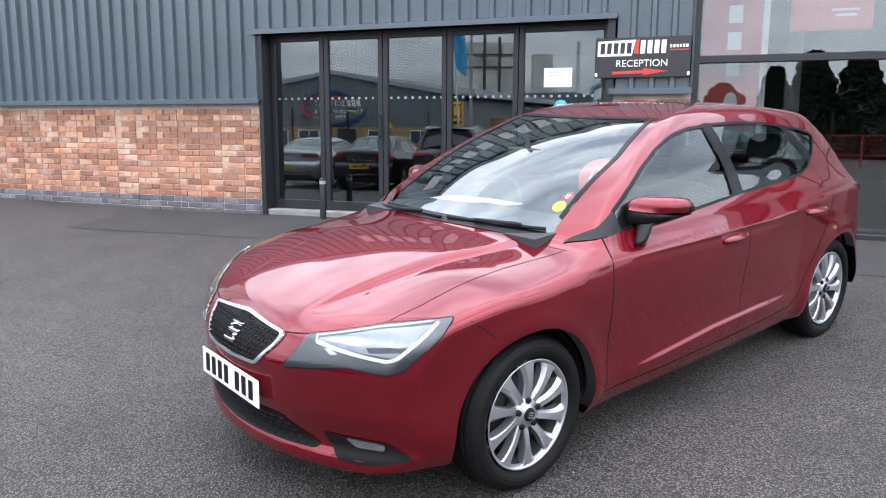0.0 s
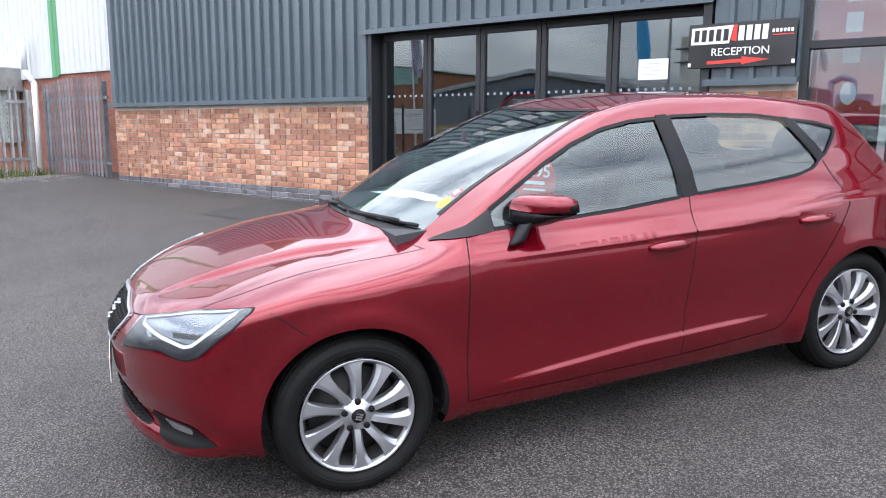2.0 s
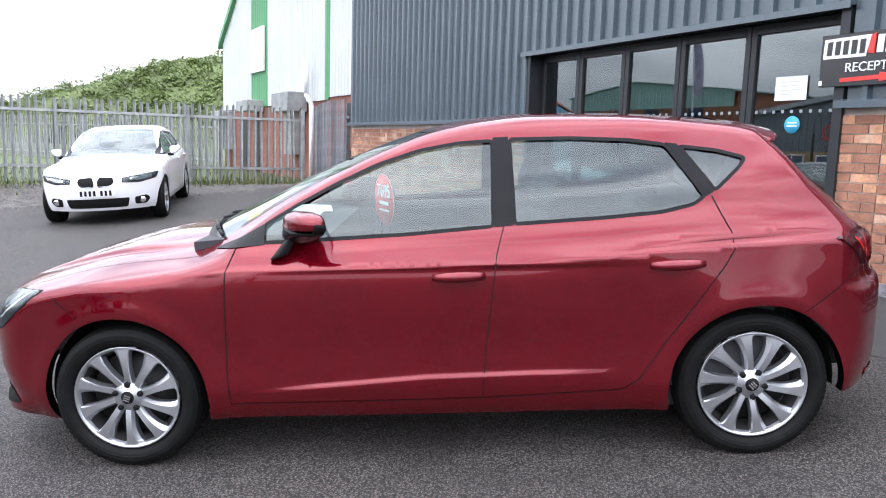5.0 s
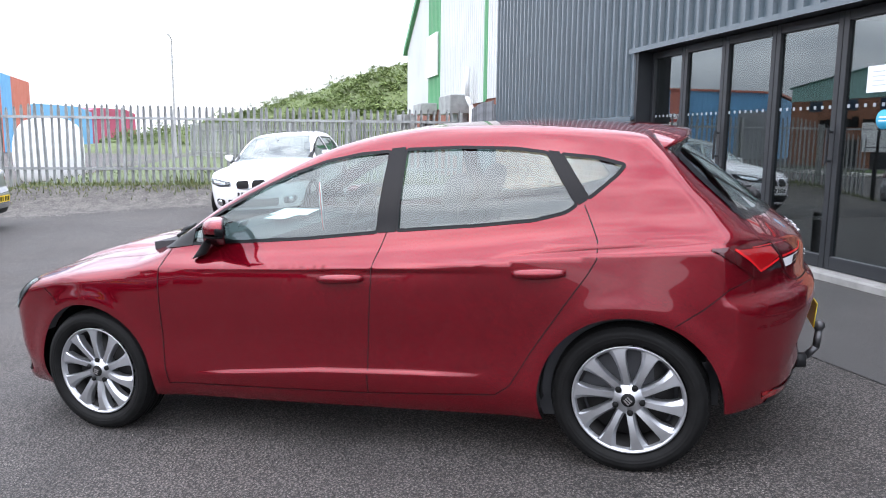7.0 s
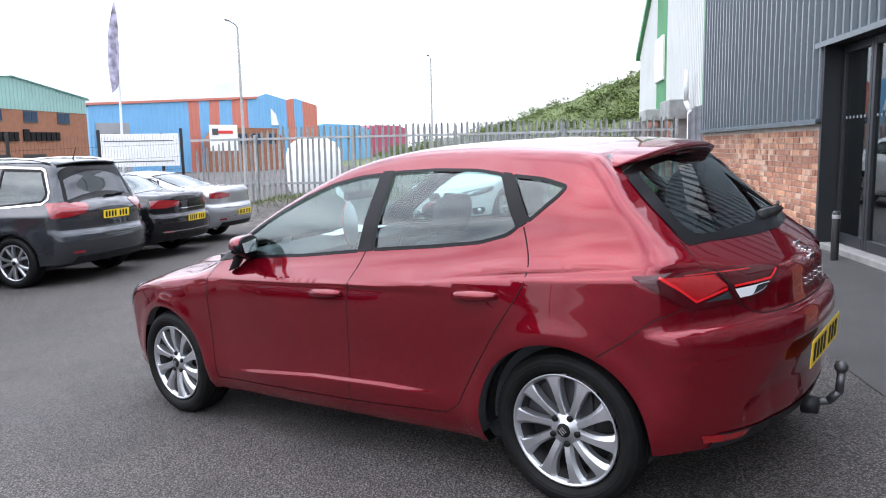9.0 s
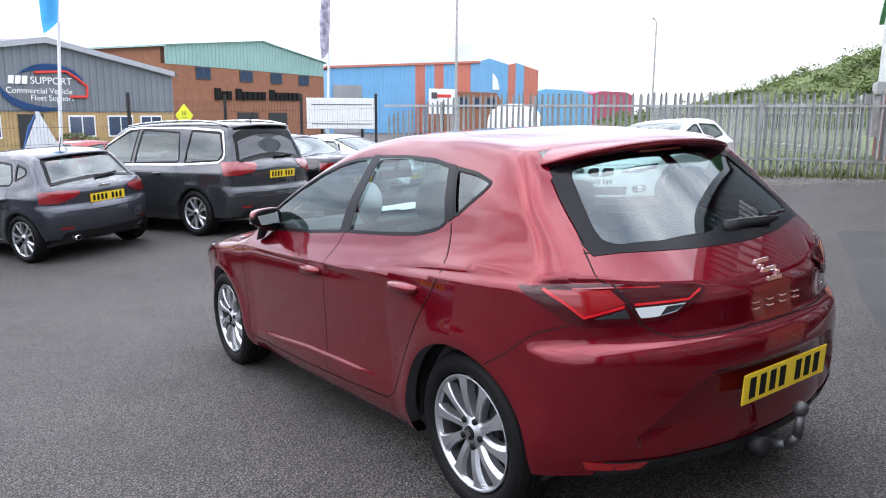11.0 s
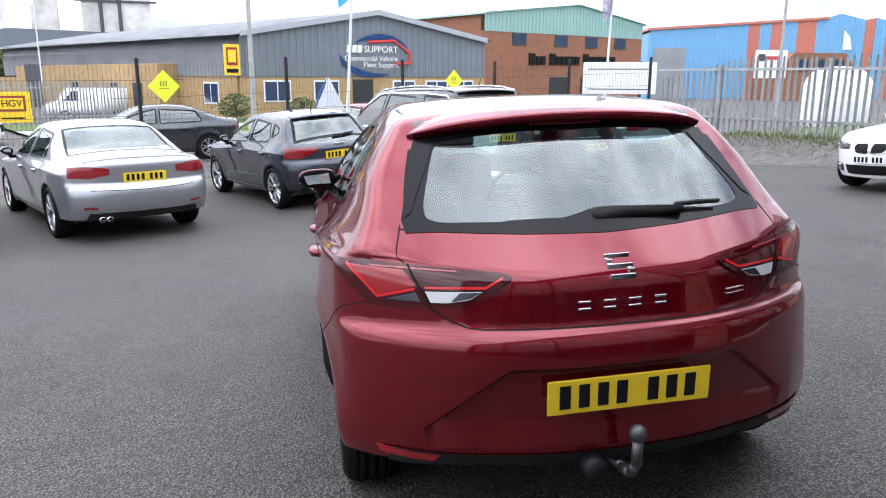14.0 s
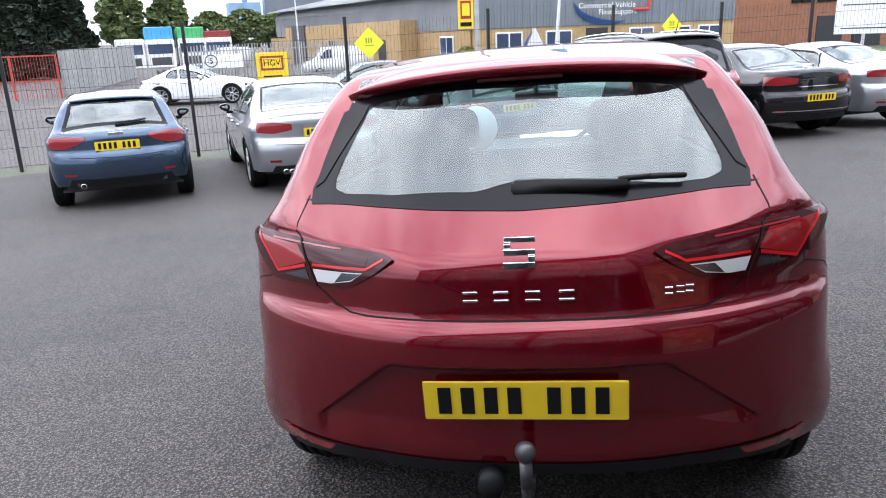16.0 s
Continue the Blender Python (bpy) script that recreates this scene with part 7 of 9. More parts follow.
parked_car("saloon_car", "silver executive saloon parked nose to the fence", plain_spec(P_SILVER, -2.42, 2.49, 2.912, 0.925, 1.455, 0.965, 0.78, (-1.18, 0.99), -0.25, 0.98, (1.72, 1.085), deck=[(2.05, 1.055), (2.38, 1.035)], pillar=0.12, win_end=1.12, wheel_r=0.33, rs_paint=1.10),
           -0.93, -4.52, 90, (0.33, 0.235, 0.23, 10, "pair"), [(0.83, 0.94), (0.62, 0.945), (0.40, 0.915), (0.40, 0.84), (0.62, 0.80), (0.83, 0.815)], 0.80, extras=(exhaust(-0.52, -0.44), chrome_strip(0.385, 0.62), boot_lip(2.36, 0.66)))
parked_car("people_carrier", "dark grey people carrier with silver roof rails by the fence", plain_spec(P_GREY, -2.42, 2.42, 2.919, 0.950, 1.70, 1.06, 0.93, (-1.45, 1.10), -0.55, 1.98, (2.22, 1.12), pillar=-0.05, win_end=1.05, quarter=[(1.20, 1.08), (1.90, 1.12), (1.96, 1.22), (1.82, 1.52), (1.20, 1.56)], wheel_r=0.34, tumble=0.70, glass_mat=glass("privacy_glass", (0.20, 0.23, 0.23), 0.12)),
           -6.30, -3.42, 84, (0.34, 0.235, 0.225, 10, "pair"), [(0.90, 1.10), (0.70, 1.105), (0.46, 1.075), (0.44, 1.02), (0.50, 0.95), (0.72, 0.905), (0.90, 0.90)], 0.90, extras=(window_chrome, roof_rails, aerial(1.75), roof_lip(0.56), rear_wiper(0.0, 0.42, 1.14)))
parked_car("saloon_car", "black saloon parked nose to the fence", plain_spec(P_BLACK, -2.36, 2.41, 2.712, 0.905, 1.47, 0.97, 0.79, (-1.15, 1.0), -0.22, 0.95, (1.65, 1.10), deck=[(2.0, 1.08), (2.32, 1.06)], pillar=0.12, win_end=1.10, wheel_r=0.32, rs_paint=1.11),
           -8.52, -3.47, 86, (0.32, 0.215, 0.215, 10, "pair"), [(0.82, 0.96), (0.62, 0.965), (0.36, 0.93), (0.38, 0.85), (0.62, 0.83), (0.82, 0.84)], 0.64, extras=(chrome_strip(0.44, 0.72), chrome_strip(0.80, 0.36)))
parked_car("coupe_car", "silver four-door coupe parked nose to the fence", plain_spec(P_SILVER, -2.36, 2.43, 2.711, 0.905, 1.42, 0.985, 0.79, (-1.12, 1.0), -0.18, 0.80, (1.72, 1.09), deck=[(2.05, 1.07), (2.34, 1.06)], pillar=0.15, win_end=1.12, wheel_r=0.32, rs_paint=1.10),
           -10.60, -3.60, 88, (0.32, 0.215, 0.215, 10, "pair"), [(0.80, 0.95), (0.60, 0.96), (0.38, 0.925), (0.40, 0.86), (0.60, 0.84), (0.80, 0.85)], 0.55, extras=(chrome_strip(0.48, 0.70),))
parked_car("hatchback_car", "white sporty hatchback parked beside the steel fence", plain_spec(P_WHITE, -2.10, 2.13, 2.69, 0.880, 1.42, 0.985, 0.80, (-0.92, 0.99), 0.0, 1.40, (1.82, 1.03), pillar=0.46, win_end=1.34, wheel_r=0.315, slope=0.07),
           -11.40, 3.55, 165, (0.315, 0.23, 0.225, 10, "pair"), [(0.80, 0.90), (0.60, 0.91), (0.44, 0.88), (0.46, 0.80), (0.80, 0.79)], 0.80, heads=[(0.83, 0.755), (0.62, 0.735), (0.36, 0.695), (0.35, 0.625), (0.58, 0.612), (0.80, 0.665)], extras=(kidneys,))
parked_car("coupe_car", "white coupe standing on the road outside", plain_spec(P_WHITE, -2.06, 2.10, 2.468, 0.915, 1.35, 0.93, 0.78, (-0.72, 0.95), 0.15, 0.85, (1.75, 0.95), pillar=0.55, win_end=0.98, wheel_r=0.33),
           -0.45, -21.4, -15, (0.33, 0.24, 0.24, 10, "pair"), [(0.80, 0.86), (0.5, 0.86), (0.5, 0.78), (0.80, 0.78)], 0.6, heads=[(0.80, 0.68), (0.45, 0.66), (0.48, 0.58), (0.80, 0.60)], extras=(wide_grille,))
parked_car("saloon_car", "dark grey long fastback saloon beyond the mesh fence", plain_spec(P_GREY, -2.40, 2.44, 2.84, 0.92, 1.46, 0.98, 0.79, (-1.15, 1.0), -0.25, 1.05, (2.0, 1.10), deck=[(2.36, 1.06)], pillar=0.15, win_end=1.25, wheel_r=0.33, rs_paint=1.10),
           -4.75, -13.6, 168, (0.33, 0.23, 0.225, 10, "pair"), [(0.82, 0.95), (0.5, 0.93), (0.5, 0.85), (0.82, 0.84)], 0.7)
parked_car("hatchback_car", "bright red hatchback half hidden beyond the mesh fence", plain_spec(P_REDCAR, -2.05, 2.05, 2.58, 0.885, 1.46, 0.98, 0.79, (-0.98, 1.0), -0.08, 1.40, (1.80, 1.02), pillar=0.24, win_end=1.05, wheel_r=0.31),
           -10.6, -10.9, 15, (0.31, 0.205, 0.205, 10, "pair"), [(0.80, 0.95), (0.5, 0.94), (0.5, 0.82), (0.80, 0.80)], 0.7)

# ---------------------------------------------------------------- fittings of the building
M_SIGNBLACK = mat("sign_black", (0.014, 0.013, 0.014), 0.22, vary=0.2, scale=6, coat=0.4)
M_SIGNWHITE = mat("sign_white", (0.80, 0.80, 0.78), 0.4)
M_SIGNRED = mat("sign_red", (0.62, 0.045, 0.035), 0.4)
M_BANNER = mat("red_banner", (0.50, 0.035, 0.06), 0.6, vary=0.06, scale=2)
M_STICKBLUE = mat("blue_sticker", (0.06, 0.42, 0.66), 0.4)
M_BOLLARD = mat("black_bollard", (0.012, 0.012, 0.013), 0.4)


def reception_sign():
    s = thing("reception_sign", "glossy black reception sign with white letters and red arrow", "sign", FM @ Matrix.Translation((4.56, -0.075, 2.065)))
    bm = bmesh.new()
    box(bm, -0.47, 0.47, 0.0, 0.02, -0.20, 0.20, 0.004)
    part("board", bm, M_SIGNBLACK, s)
    bm = bmesh.new()
    prism(bm, [(-0.445, 0.015), (-0.10, 0.015), (-0.065, 0.175), (-0.44, 0.165)], -0.008, 0.0)
    part("name_panel", bm, M_SIGNWHITE, s, "white name panel")
    for i in range(5):
        bm = bmesh.new()
        x = -0.415 + i * 0.066
        prism(bm, [(x, 0.04), (x + 0.042, 0.04), (x + 0.048, 0.145), (x + 0.004, 0.145)], -0.011, -0.007)
        part("bar", bm, M_SIGNBLACK, s)
    bm = bmesh.new()
    prism(bm, [(-0.085, 0.04), (-0.035, 0.03), (-0.03, 0.18), (-0.06, 0.17)], -0.012, 0.0)
    part("bar", bm, M_SIGNRED, s, "red bar")
    for i in range(4):
        bm = bmesh.new()
        x = -0.02 + i * 0.068
        prism(bm, [(x, 0.035), (x + 0.048, 0.035), (x + 0.054, 0.165), (x + 0.006, 0.165)], -0.008, 0.0)
        part("bar", bm, M_SIGNWHITE, s)
    for i in range(6):
        bm = bmesh.new()
        x = 0.27 + i * 0.031
        box(bm, x, x + 0.020, -0.006, 0.0, 0.088, 0.118)
        part("bar", bm, M_SIGNWHITE, s)
    bm = bmesh.new()
    box(bm, 0.27, 0.45, -0.006, 0.0, 0.062, 0.072)
    part("bar", bm, M_SIGNRED, s)
    lettering(s, "RECEPTION", 0.098, pose(0.0, -0.004, -0.062, 90, 0, 0), M_SIGNWHITE, label="white capital letters")
    bm = bmesh.new()
    prism(bm, [(-0.29, -0.168), (0.02, -0.160), (0.02, -0.178), (0.26, -0.140), (0.02, -0.108), (0.02, -0.128), (-0.29, -0.138)], -0.007, 0.0)
    part("arrow", bm, M_SIGNRED, s, "red arrow")
    for x in (-0.465, 0.445):
        bm = bmesh.new()
        box(bm, x, x + 0.025, -0.006, 0.0, -0.185, -0.15)
        part("clip", bm, M_SIGNWHITE, s)


def window_stickers():
    n = thing("paper_notice", "white paper notice taped inside a glass door", "notice", FM @ Matrix.Translation((3.66, 0.176, 1.895)))
    bm = bmesh.new()
    box(bm, -0.155, 0.155, 0.0, 0.002, -0.10, 0.105)
    part("sheet", bm, M_PAPER, n)
    bm = bmesh.new()
    for i in range(4):
        box(bm, -0.10, 0.08 - 0.02 * (i % 2), -0.001, 0.0005, 0.055 - i * 0.035, 0.061 - i * 0.035)
    part("print_lines", bm, mat("faint_print", (0.50, 0.54, 0.58), 0.8), n)
    d = thing("round_sticker", "round bright blue sticker on a glass door", "sticker", FM @ Matrix.Translation((3.70, 0.180, 1.585)))
    bm = bmesh.new()
    lathe(bm, [(0.0, 0.0), (0.075, 0.0), (0.075, 0.002)], 28)
    part("disc", bm, M_STICKBLUE, d)
    bm = bmesh.new()
    box(bm, -0.045, 0.045, -0.001, 0.0005, 0.012, 0.024)
    box(bm, -0.05, 0.05, -0.001, 0.0005, -0.015, -0.005)
    part("bar", bm, M_SIGNWHITE, d)
    # dotted safety marks on the doors and showroom glass
    for i, (a, b) in enumerate(((0.14, 0.74), (0.88, 1.50), (1.66, 2.30), (2.46, 3.14), (3.30, 4.10))):
        t = thing("glass_marking", "row of pale safety dots on the door glass", "marking", FM, "glass markings")
        u = a
        me = None
        while u < b:
            if me is None:
                bm = bmesh.new()
                box(bm, -0.014, 0.014, 0.0, 0.002, -0.014, 0.014)
                me = finish("dot", bm, mat("frosted_dot_%d" % i, (0.26, 0.29, 0.32), 0.7))
            share("dot", me, t, Matrix.Translation((u + 0.02, 0.186, 1.70)))
            u += 0.09


def showroom_banner():
    b = thing("hanging_banner", "tall red and white banner hanging behind the showroom glass", "banner", FM @ Matrix.Translation((GLZ_L + 0.05, 0.20, 0.0)))
    bm = bmesh.new()
    box(bm, 0.0, 0.56, 0.0, 0.01, 1.35, 3.6)
    part("cloth", bm, M_BANNER, b)
    bm = bmesh.new()
    box(bm, 0.56, 0.62, 0.0, 0.012, 0.40, 3.6)
    part("white_edge", bm, M_SIGNWHITE, b, "white edge strip")
    bm = bmesh.new()
    made = blob(bm, (0.30, -0.002, 1.62), (0.065, 0.003, 0.10))
    part("emblem", bm, M_SIGNWHITE, b, "plain white flame shape")
    for i, z in enumerate((1.88, 2.14, 2.40, 2.66, 2.92)):
        bm = bmesh.new()
        box(bm, 0.24, 0.37, -0.003, 0.0, z, z + 0.17)
        part("bar", bm, M_SIGNWHITE, b)
    p = thing("price_board", "red board with white strokes behind the upper glass", "board", FM @ Matrix.Translation((GLZ_L + 0.86, 0.22, 2.30)))
    bm = bmesh.new()
    box(bm, 0.0, 0.72, 0.0, 0.01, 0.0, 0.55, 0.004)
    part("board", bm, mat("coral_board", (0.72, 0.10, 0.09), 0.5), p)
    for a, c, z in ((0.15, 0.20, 0.30), (0.25, 0.55, 0.38), (0.36, 0.60, 0.18), (0.40, 0.58, 0.13)):
        bm = bmesh.new()
        box(bm, a, c, -0.003, 0.0, z, z + 0.02)
        part("bar", bm, M_SIGNWHITE, p)
    # columns and desk inside
    for u in (GLZ_L + 0.95, GLZ_L + 2.3):
        bm = bmesh.new()
        box(bm, u, u + 0.16, 1.4, 1.56, 0.33, 3.0)
        structure("column", bm, mat("pale_column", (0.45, 0.44, 0.42), 0.8), "pale square column in the showroom", "column", FM)


def bollard(u, v, h=0.50):
    p = FM @ Vector((u, v, 0))
    b = thing("bollard", "short black steel bollard by the doors", "bollard", Matrix.Translation((p.x, p.y, gz(p.x, p.y))), "door bollards")
    bm = bmesh.new()
    lathe(bm, [(0.038, -0.15), (0.038, 0.0), (0.038, h - 0.02), (0.030, h), (0.0, h + 0.004)], 20)
    bmesh.ops.rotate(bm, cent=(0, 0, 0), matrix=Matrix.Rotation(radians(90), 3, "X"), verts=bm.verts)
    part("post", bm, M_BOLLARD, b, "", True)
    bm = bmesh.new()
    lathe(bm, [(0.039, h - 0.075), (0.0395, h - 0.07), (0.0395, h - 0.04), (0.039, h - 0.035)], 20)
    bmesh.ops.rotate(bm, cent=(0, 0, 0), matrix=Matrix.Rotation(radians(90), 3, "X"), verts=bm.verts)
    part("band", bm, M_GALV, b, "pale reflective band", True)


reception_sign()
window_stickers()
showroom_banner()
bollard(0.93, -0.16)
bollard(2.62, -0.18)
# apron of smoother asphalt along the doors, and the drain line beside it
bm = bmesh.new()
cols = np.linspace(-7.2, 2.6, 40)
lo = [bm.verts.new((x, 6.62 + 0.02 * x + 0.02 * math.sin(x * 2.1), gz(x, 6.62 + 0.02 * x) + 0.005)) for x in cols]
hi = [bm.verts.new((x, 7.80 + 0.028 * (x + 5.4), gz(x, 7.80 + 0.028 * (x + 5.4)) + 0.005)) for x in cols]
for i in range(len(cols) - 1):
    bm.faces.new((lo[i], lo[i + 1], hi[i + 1], hi[i]))
# The low base colour also carries the building's shade on this strip.
structure("pavement", bm, mat("smooth_asphalt", (0.038, 0.037, 0.036), 0.8, vary=0.22, scale=1.6, fine=0.2, fine_scale=130, bump=0.35, bump_scale=160), "smoother patched asphalt apron in front of the doors", "pavement")

# ---------------------------------------------------------------- fences
def palisade(name, label, a, b, h, base, steel=None, w=0.034):
    """A steel palisade fence: pointed pales on two rails between posts."""
    a, b = Vector(a), Vector(b)
    d = (b - a).normalized()
    L = (b - a).length
    yaw = math.degrees(math.atan2(d.y, d.x))
    f = thing(name, label, "fence", Matrix.Translation((a.x, a.y, base)) @ pose(0, 0, 0, 0, 0, yaw))
    bm = bmesh.new()
    prof = [(-w, 0.012), (-w * 0.45, 0.0), (-w * 0.2, -0.016), (w * 0.2, -0.016), (w * 0.45, 0.0), (w, 0.012)]
    levels = [(0.05, 1.0), (h - 0.11, 1.0), (h - 0.075, 0.75), (h - 0.05, 0.9), (h - 0.02, 0.45), (h, 0.06)]
    rows = [[bm.verts.new((x * s, y, z)) for x, y in prof] for z, s in levels]
    for q, r in zip(rows[:-1], rows[1:]):
        for i in range(len(prof) - 1):
            bm.faces.new((q[i], q[i + 1], r[i + 1], r[i]))
    steel = steel or M_GALV
    pale = finish("pale", bm, steel)
    rng = random.Random(9)
    n = int(L / 0.152)
    for i in range(n):
        x = 0.06 + i * 0.152
        p = a + d * x
        share("pale", pale, f, pose(x, rng.uniform(-0.004, 0.004), float(ground_z(p.x, p.y)) - base - 0.03 + rng.uniform(-0.012, 0.012), 0, rng.uniform(-0.9, 0.9), rng.uniform(-4, 4)))
    x = 0.0
    while x < L + 0.1:
        bm = bmesh.new()
        p = a + d * x
        z = float(ground_z(p.x, p.y)) - base
        box(bm, x - 0.03, x + 0.03, 0.03, 0.12, z - 0.3, z + h - 0.10, 0.004)
        part("post", bm, steel, f)
        x += 2.6
    for z in (0.32, h - 0.36):
        bm = bmesh.new()
        box(bm, 0.0, L, 0.014, 0.04, z, z + 0.055)
        part("rail", bm, steel, f)
    return f


palisade("palisade_fence", "weathered grey galvanised steel palisade fence on a bank", (-14.75, 7.7, 0), (-14.95, -4.5, 0), 1.82, 0.30)
palisade("palisade_gate", "grey steel palisade gate between two buildings", (-14.6, 7.95, 0), (-11.75, 7.75, 0), 1.85, 0.30, mat("dull_dark_steel", (0.19, 0.20, 0.215), 0.55, 0.3, vary=0.3, scale=4, per_object=0.3), 0.020)
palisade("palisade_fence", "grey palisade fence of the next yard", (-24.0, 7.6, 0), (-40.0, -2.0, 0), 1.82, 0.2)

M_FENCEBLACK = mat("black_fence_post", (0.010, 0.010, 0.011), 0.5)
M_WIRE = mat("dark_green_wire", (0.022, 0.028, 0.024), 0.5)


def mesh_fence(points, h=2.42):
    """A weld-mesh fence: slim black posts with panels of thin wire."""
    f = thing("mesh_fence", "tall black weld-mesh fence with slim black posts", "fence")
    for i, (x, y) in enumerate(points):
        z = gz(x, y)
        bm = bmesh.new()
        box(bm, x - 0.03, x + 0.03, y - 0.03, y + 0.03, z - 0.3, z + h, 0.006)
        part("post", bm, M_FENCEBLACK, f)
        if i:
            x0, y0 = points[i - 1]
            L = math.hypot(x - x0, y - y0)
            z0 = gz(x0, y0)
            n = int(L / 0.075)
            verts, faces = [], []

            def bar(p, q, r):
                o = len(verts)
                dx, dy = (y - y0) / L * r, -(x - x0) / L * r
                ux, uy = (x - x0) / L * r, (y - y0) / L * r
                for c in (p, q):
                    verts.extend([(c[0] + ux, c[1] + uy, c[2]), (c[0] + dx, c[1] + dy, c[2]), (c[0] - ux, c[1] - uy, c[2])])
                faces.extend([(o, o + 1, o + 4, o + 3), (o + 1, o + 2, o + 5, o + 4), (o + 2, o, o + 3, o + 5)])
            for k in range(1, n):
                t = k / n
                px, py, pz = x0 + (x - x0) * t, y0 + (y - y0) * t, z0 + (z - z0) * t
                bar((px, py, pz + 0.05), (px, py, pz + h - 0.12), 0.0022)
            for zz in np.arange(0.10, h - 0.10, 0.32):
                o = len(verts)
                verts.extend([(x0, y0, z0 + zz - 0.003), (x, y, z + zz - 0.003), (x, y, z + zz + 0.003), (x0, y0, z0 + zz + 0.003)])
                faces.append((o, o + 1, o + 2, o + 3))
            me = bpy.data.meshes.new("wire_panel")
            me.from_pydata(verts, [], faces)
            me.materials.append(M_WIRE)
            tagged(share("wire_panel", me, f, None, "panel of thin dark wires"), kind="stuff")


mesh_fence([(9.4, -7.1), (6.4, -7.1), (3.44, -7.08), (0.47, -7.08), (-2.50, -7.05), (-5.52, -7.05), (-8.56, -7.1), (-11.42, -7.0), (-12.85, -5.75), (-14.9, -4.75)])

# ---------------------------------------------------------------- signs and flags along the fence
M_YELSIGN = mat("fluorescent_yellow", (0.78, 0.80, 0.04), 0.5)
M_ORANGE = mat("amber_sign", (0.84, 0.56, 0.02), 0.5)
M_FLAGBLUE = mat("sky_blue_cloth", (0.10, 0.42, 0.68), 0.7)
M_FLAGNAVY = mat("navy_cloth", (0.03, 0.10, 0.28), 0.7)
M_CLOTH = mat("white_cloth", (0.72, 0.74, 0.76), 0.8, vary=0.08, scale=6)
M_POLE = mat("white_pole", (0.66, 0.67, 0.68), 0.4)


def diamond_sign(x, y, z, s=0.30):
    d = thing("diamond_sign", "yellow diamond warning sign tied to the mesh fence", "sign", pose(x, y, z, 0, 0, 178), "fence signs")
    bm = bmesh.new()
    prism(bm, [(0, -s), (s, 0), (0, s), (-s, 0)], -0.008, 0.0)
    part("board", bm, M_YELSIGN, d)
    bm = bmesh.new()
    for i in range(3):
        box(bm, -0.07 + i * 0.05, -0.045 + i * 0.05, -0.011, -0.007, 0.0, 0.10)
    box(bm, -0.09, 0.09, -0.011, -0.007, -0.05, -0.035)
    part("bars", bm, mat("olive_print", (0.30, 0.29, 0.03), 0.6), d)


diamond_sign(-2.95, -7.0, 1.40, 0.30)
diamond_sign(-10.05, -7.0, 1.50, 0.27)


def feather_flag(x, y, h, m_cloth, lean=0.0, low=3.2):
    f = thing("feather_flag", "slim pole with a narrow printed cloth flag", "flag", Matrix.Translation((x, y, gz(x, y))), "flags")
    bm = bmesh.new()
    tube(bm, (0, 0, 0), (lean, 0.0, h), 0.045, 0.022, 12)
    part("pole", bm, M_POLE, f)
    bm = bmesh.new()
    n = 14
    rows = []
    for i in range(n):
        t = i / (n - 1)
        z = low + (h - low) * t
        w = 0.14 + 0.30 * math.sin(math.pi * min(1.0, 0.25 + 0.75 * t)) ** 0.7
        rows.append([bm.verts.new((lean * z / h + k * w / 3, 0.05 * math.sin(3 * t + k), z - 0.10 * k)) for k in range(4)])
    for a, b in zip(rows[:-1], rows[1:]):
        for i in range(3):
            bm.faces.new((a[i], a[i + 1], b[i + 1], b[i]))
    bmesh.ops.solidify(bm, geom=bm.faces[:], thickness=0.004)
    part("cloth", bm, m_cloth, f, "", True)
    return f


feather_flag(-7.75, -8.4, 6.2, M_FLAGBLUE, -0.45, 3.95)
feather_flag(-16.2, -7.3, 6.2, mat("navy_white_flag", (0.40, 0.38, 0.46), 0.7, vary=0.6, scale=5), -0.3, 3.9)
feather_flag(-6.2, -33.0, 7.0, M_CLOTH, 0.0, 5.5)

# bow flag beside the parked cars
bf = thing("bow_flag", "white and blue triangular forecourt flag", "flag", Matrix.Translation((-7.05, -8.0, gz(-7.05, -8.0))), "flags")
bm = bmesh.new()
prism(bm, [(-0.05, 2.05), (-0.62, 1.05), (0.35, 1.25)], -0.01, 0.01)
part("cloth", bm, M_CLOTH, bf)
bm = bmesh.new()
prism(bm, [(0.02, 2.0), (0.36, 1.27), (0.20, 1.75)], -0.012, 0.012)
part("blue_panel", bm, M_FLAGNAVY, bf, "blue panel")
bm = bmesh.new()
tube(bm, (0.02, 0, 0), (0.0, 0, 2.05), 0.015)
part("pole", bm, M_POLE, bf)

# notice board
nb = thing("notice_board", "blank white board on black posts outside the fence", "board", Matrix.Translation((-16.0, -6.6, 0.0)) @ pose(0, 0, 0, 0, 0, 121))
bm = bmesh.new()
box(bm, -1.05, 1.05, 0.0, 0.03, 1.12, 2.03, 0.005)
part("board", bm, M_WHITE, nb)
for x in (-0.6, 0.6):
    bm = bmesh.new()
    box(bm, x - 0.04, x + 0.04, 0.03, 0.10, -0.5, 2.05)
    part("post", bm, M_FENCEBLACK, nb)
for z in (1.25, 1.82):
    bm = bmesh.new()
    box(bm, -0.9, 0.9, -0.006, 0.0, z, z + 0.025)
    part("bar", bm, M_DARKMETAL, nb)


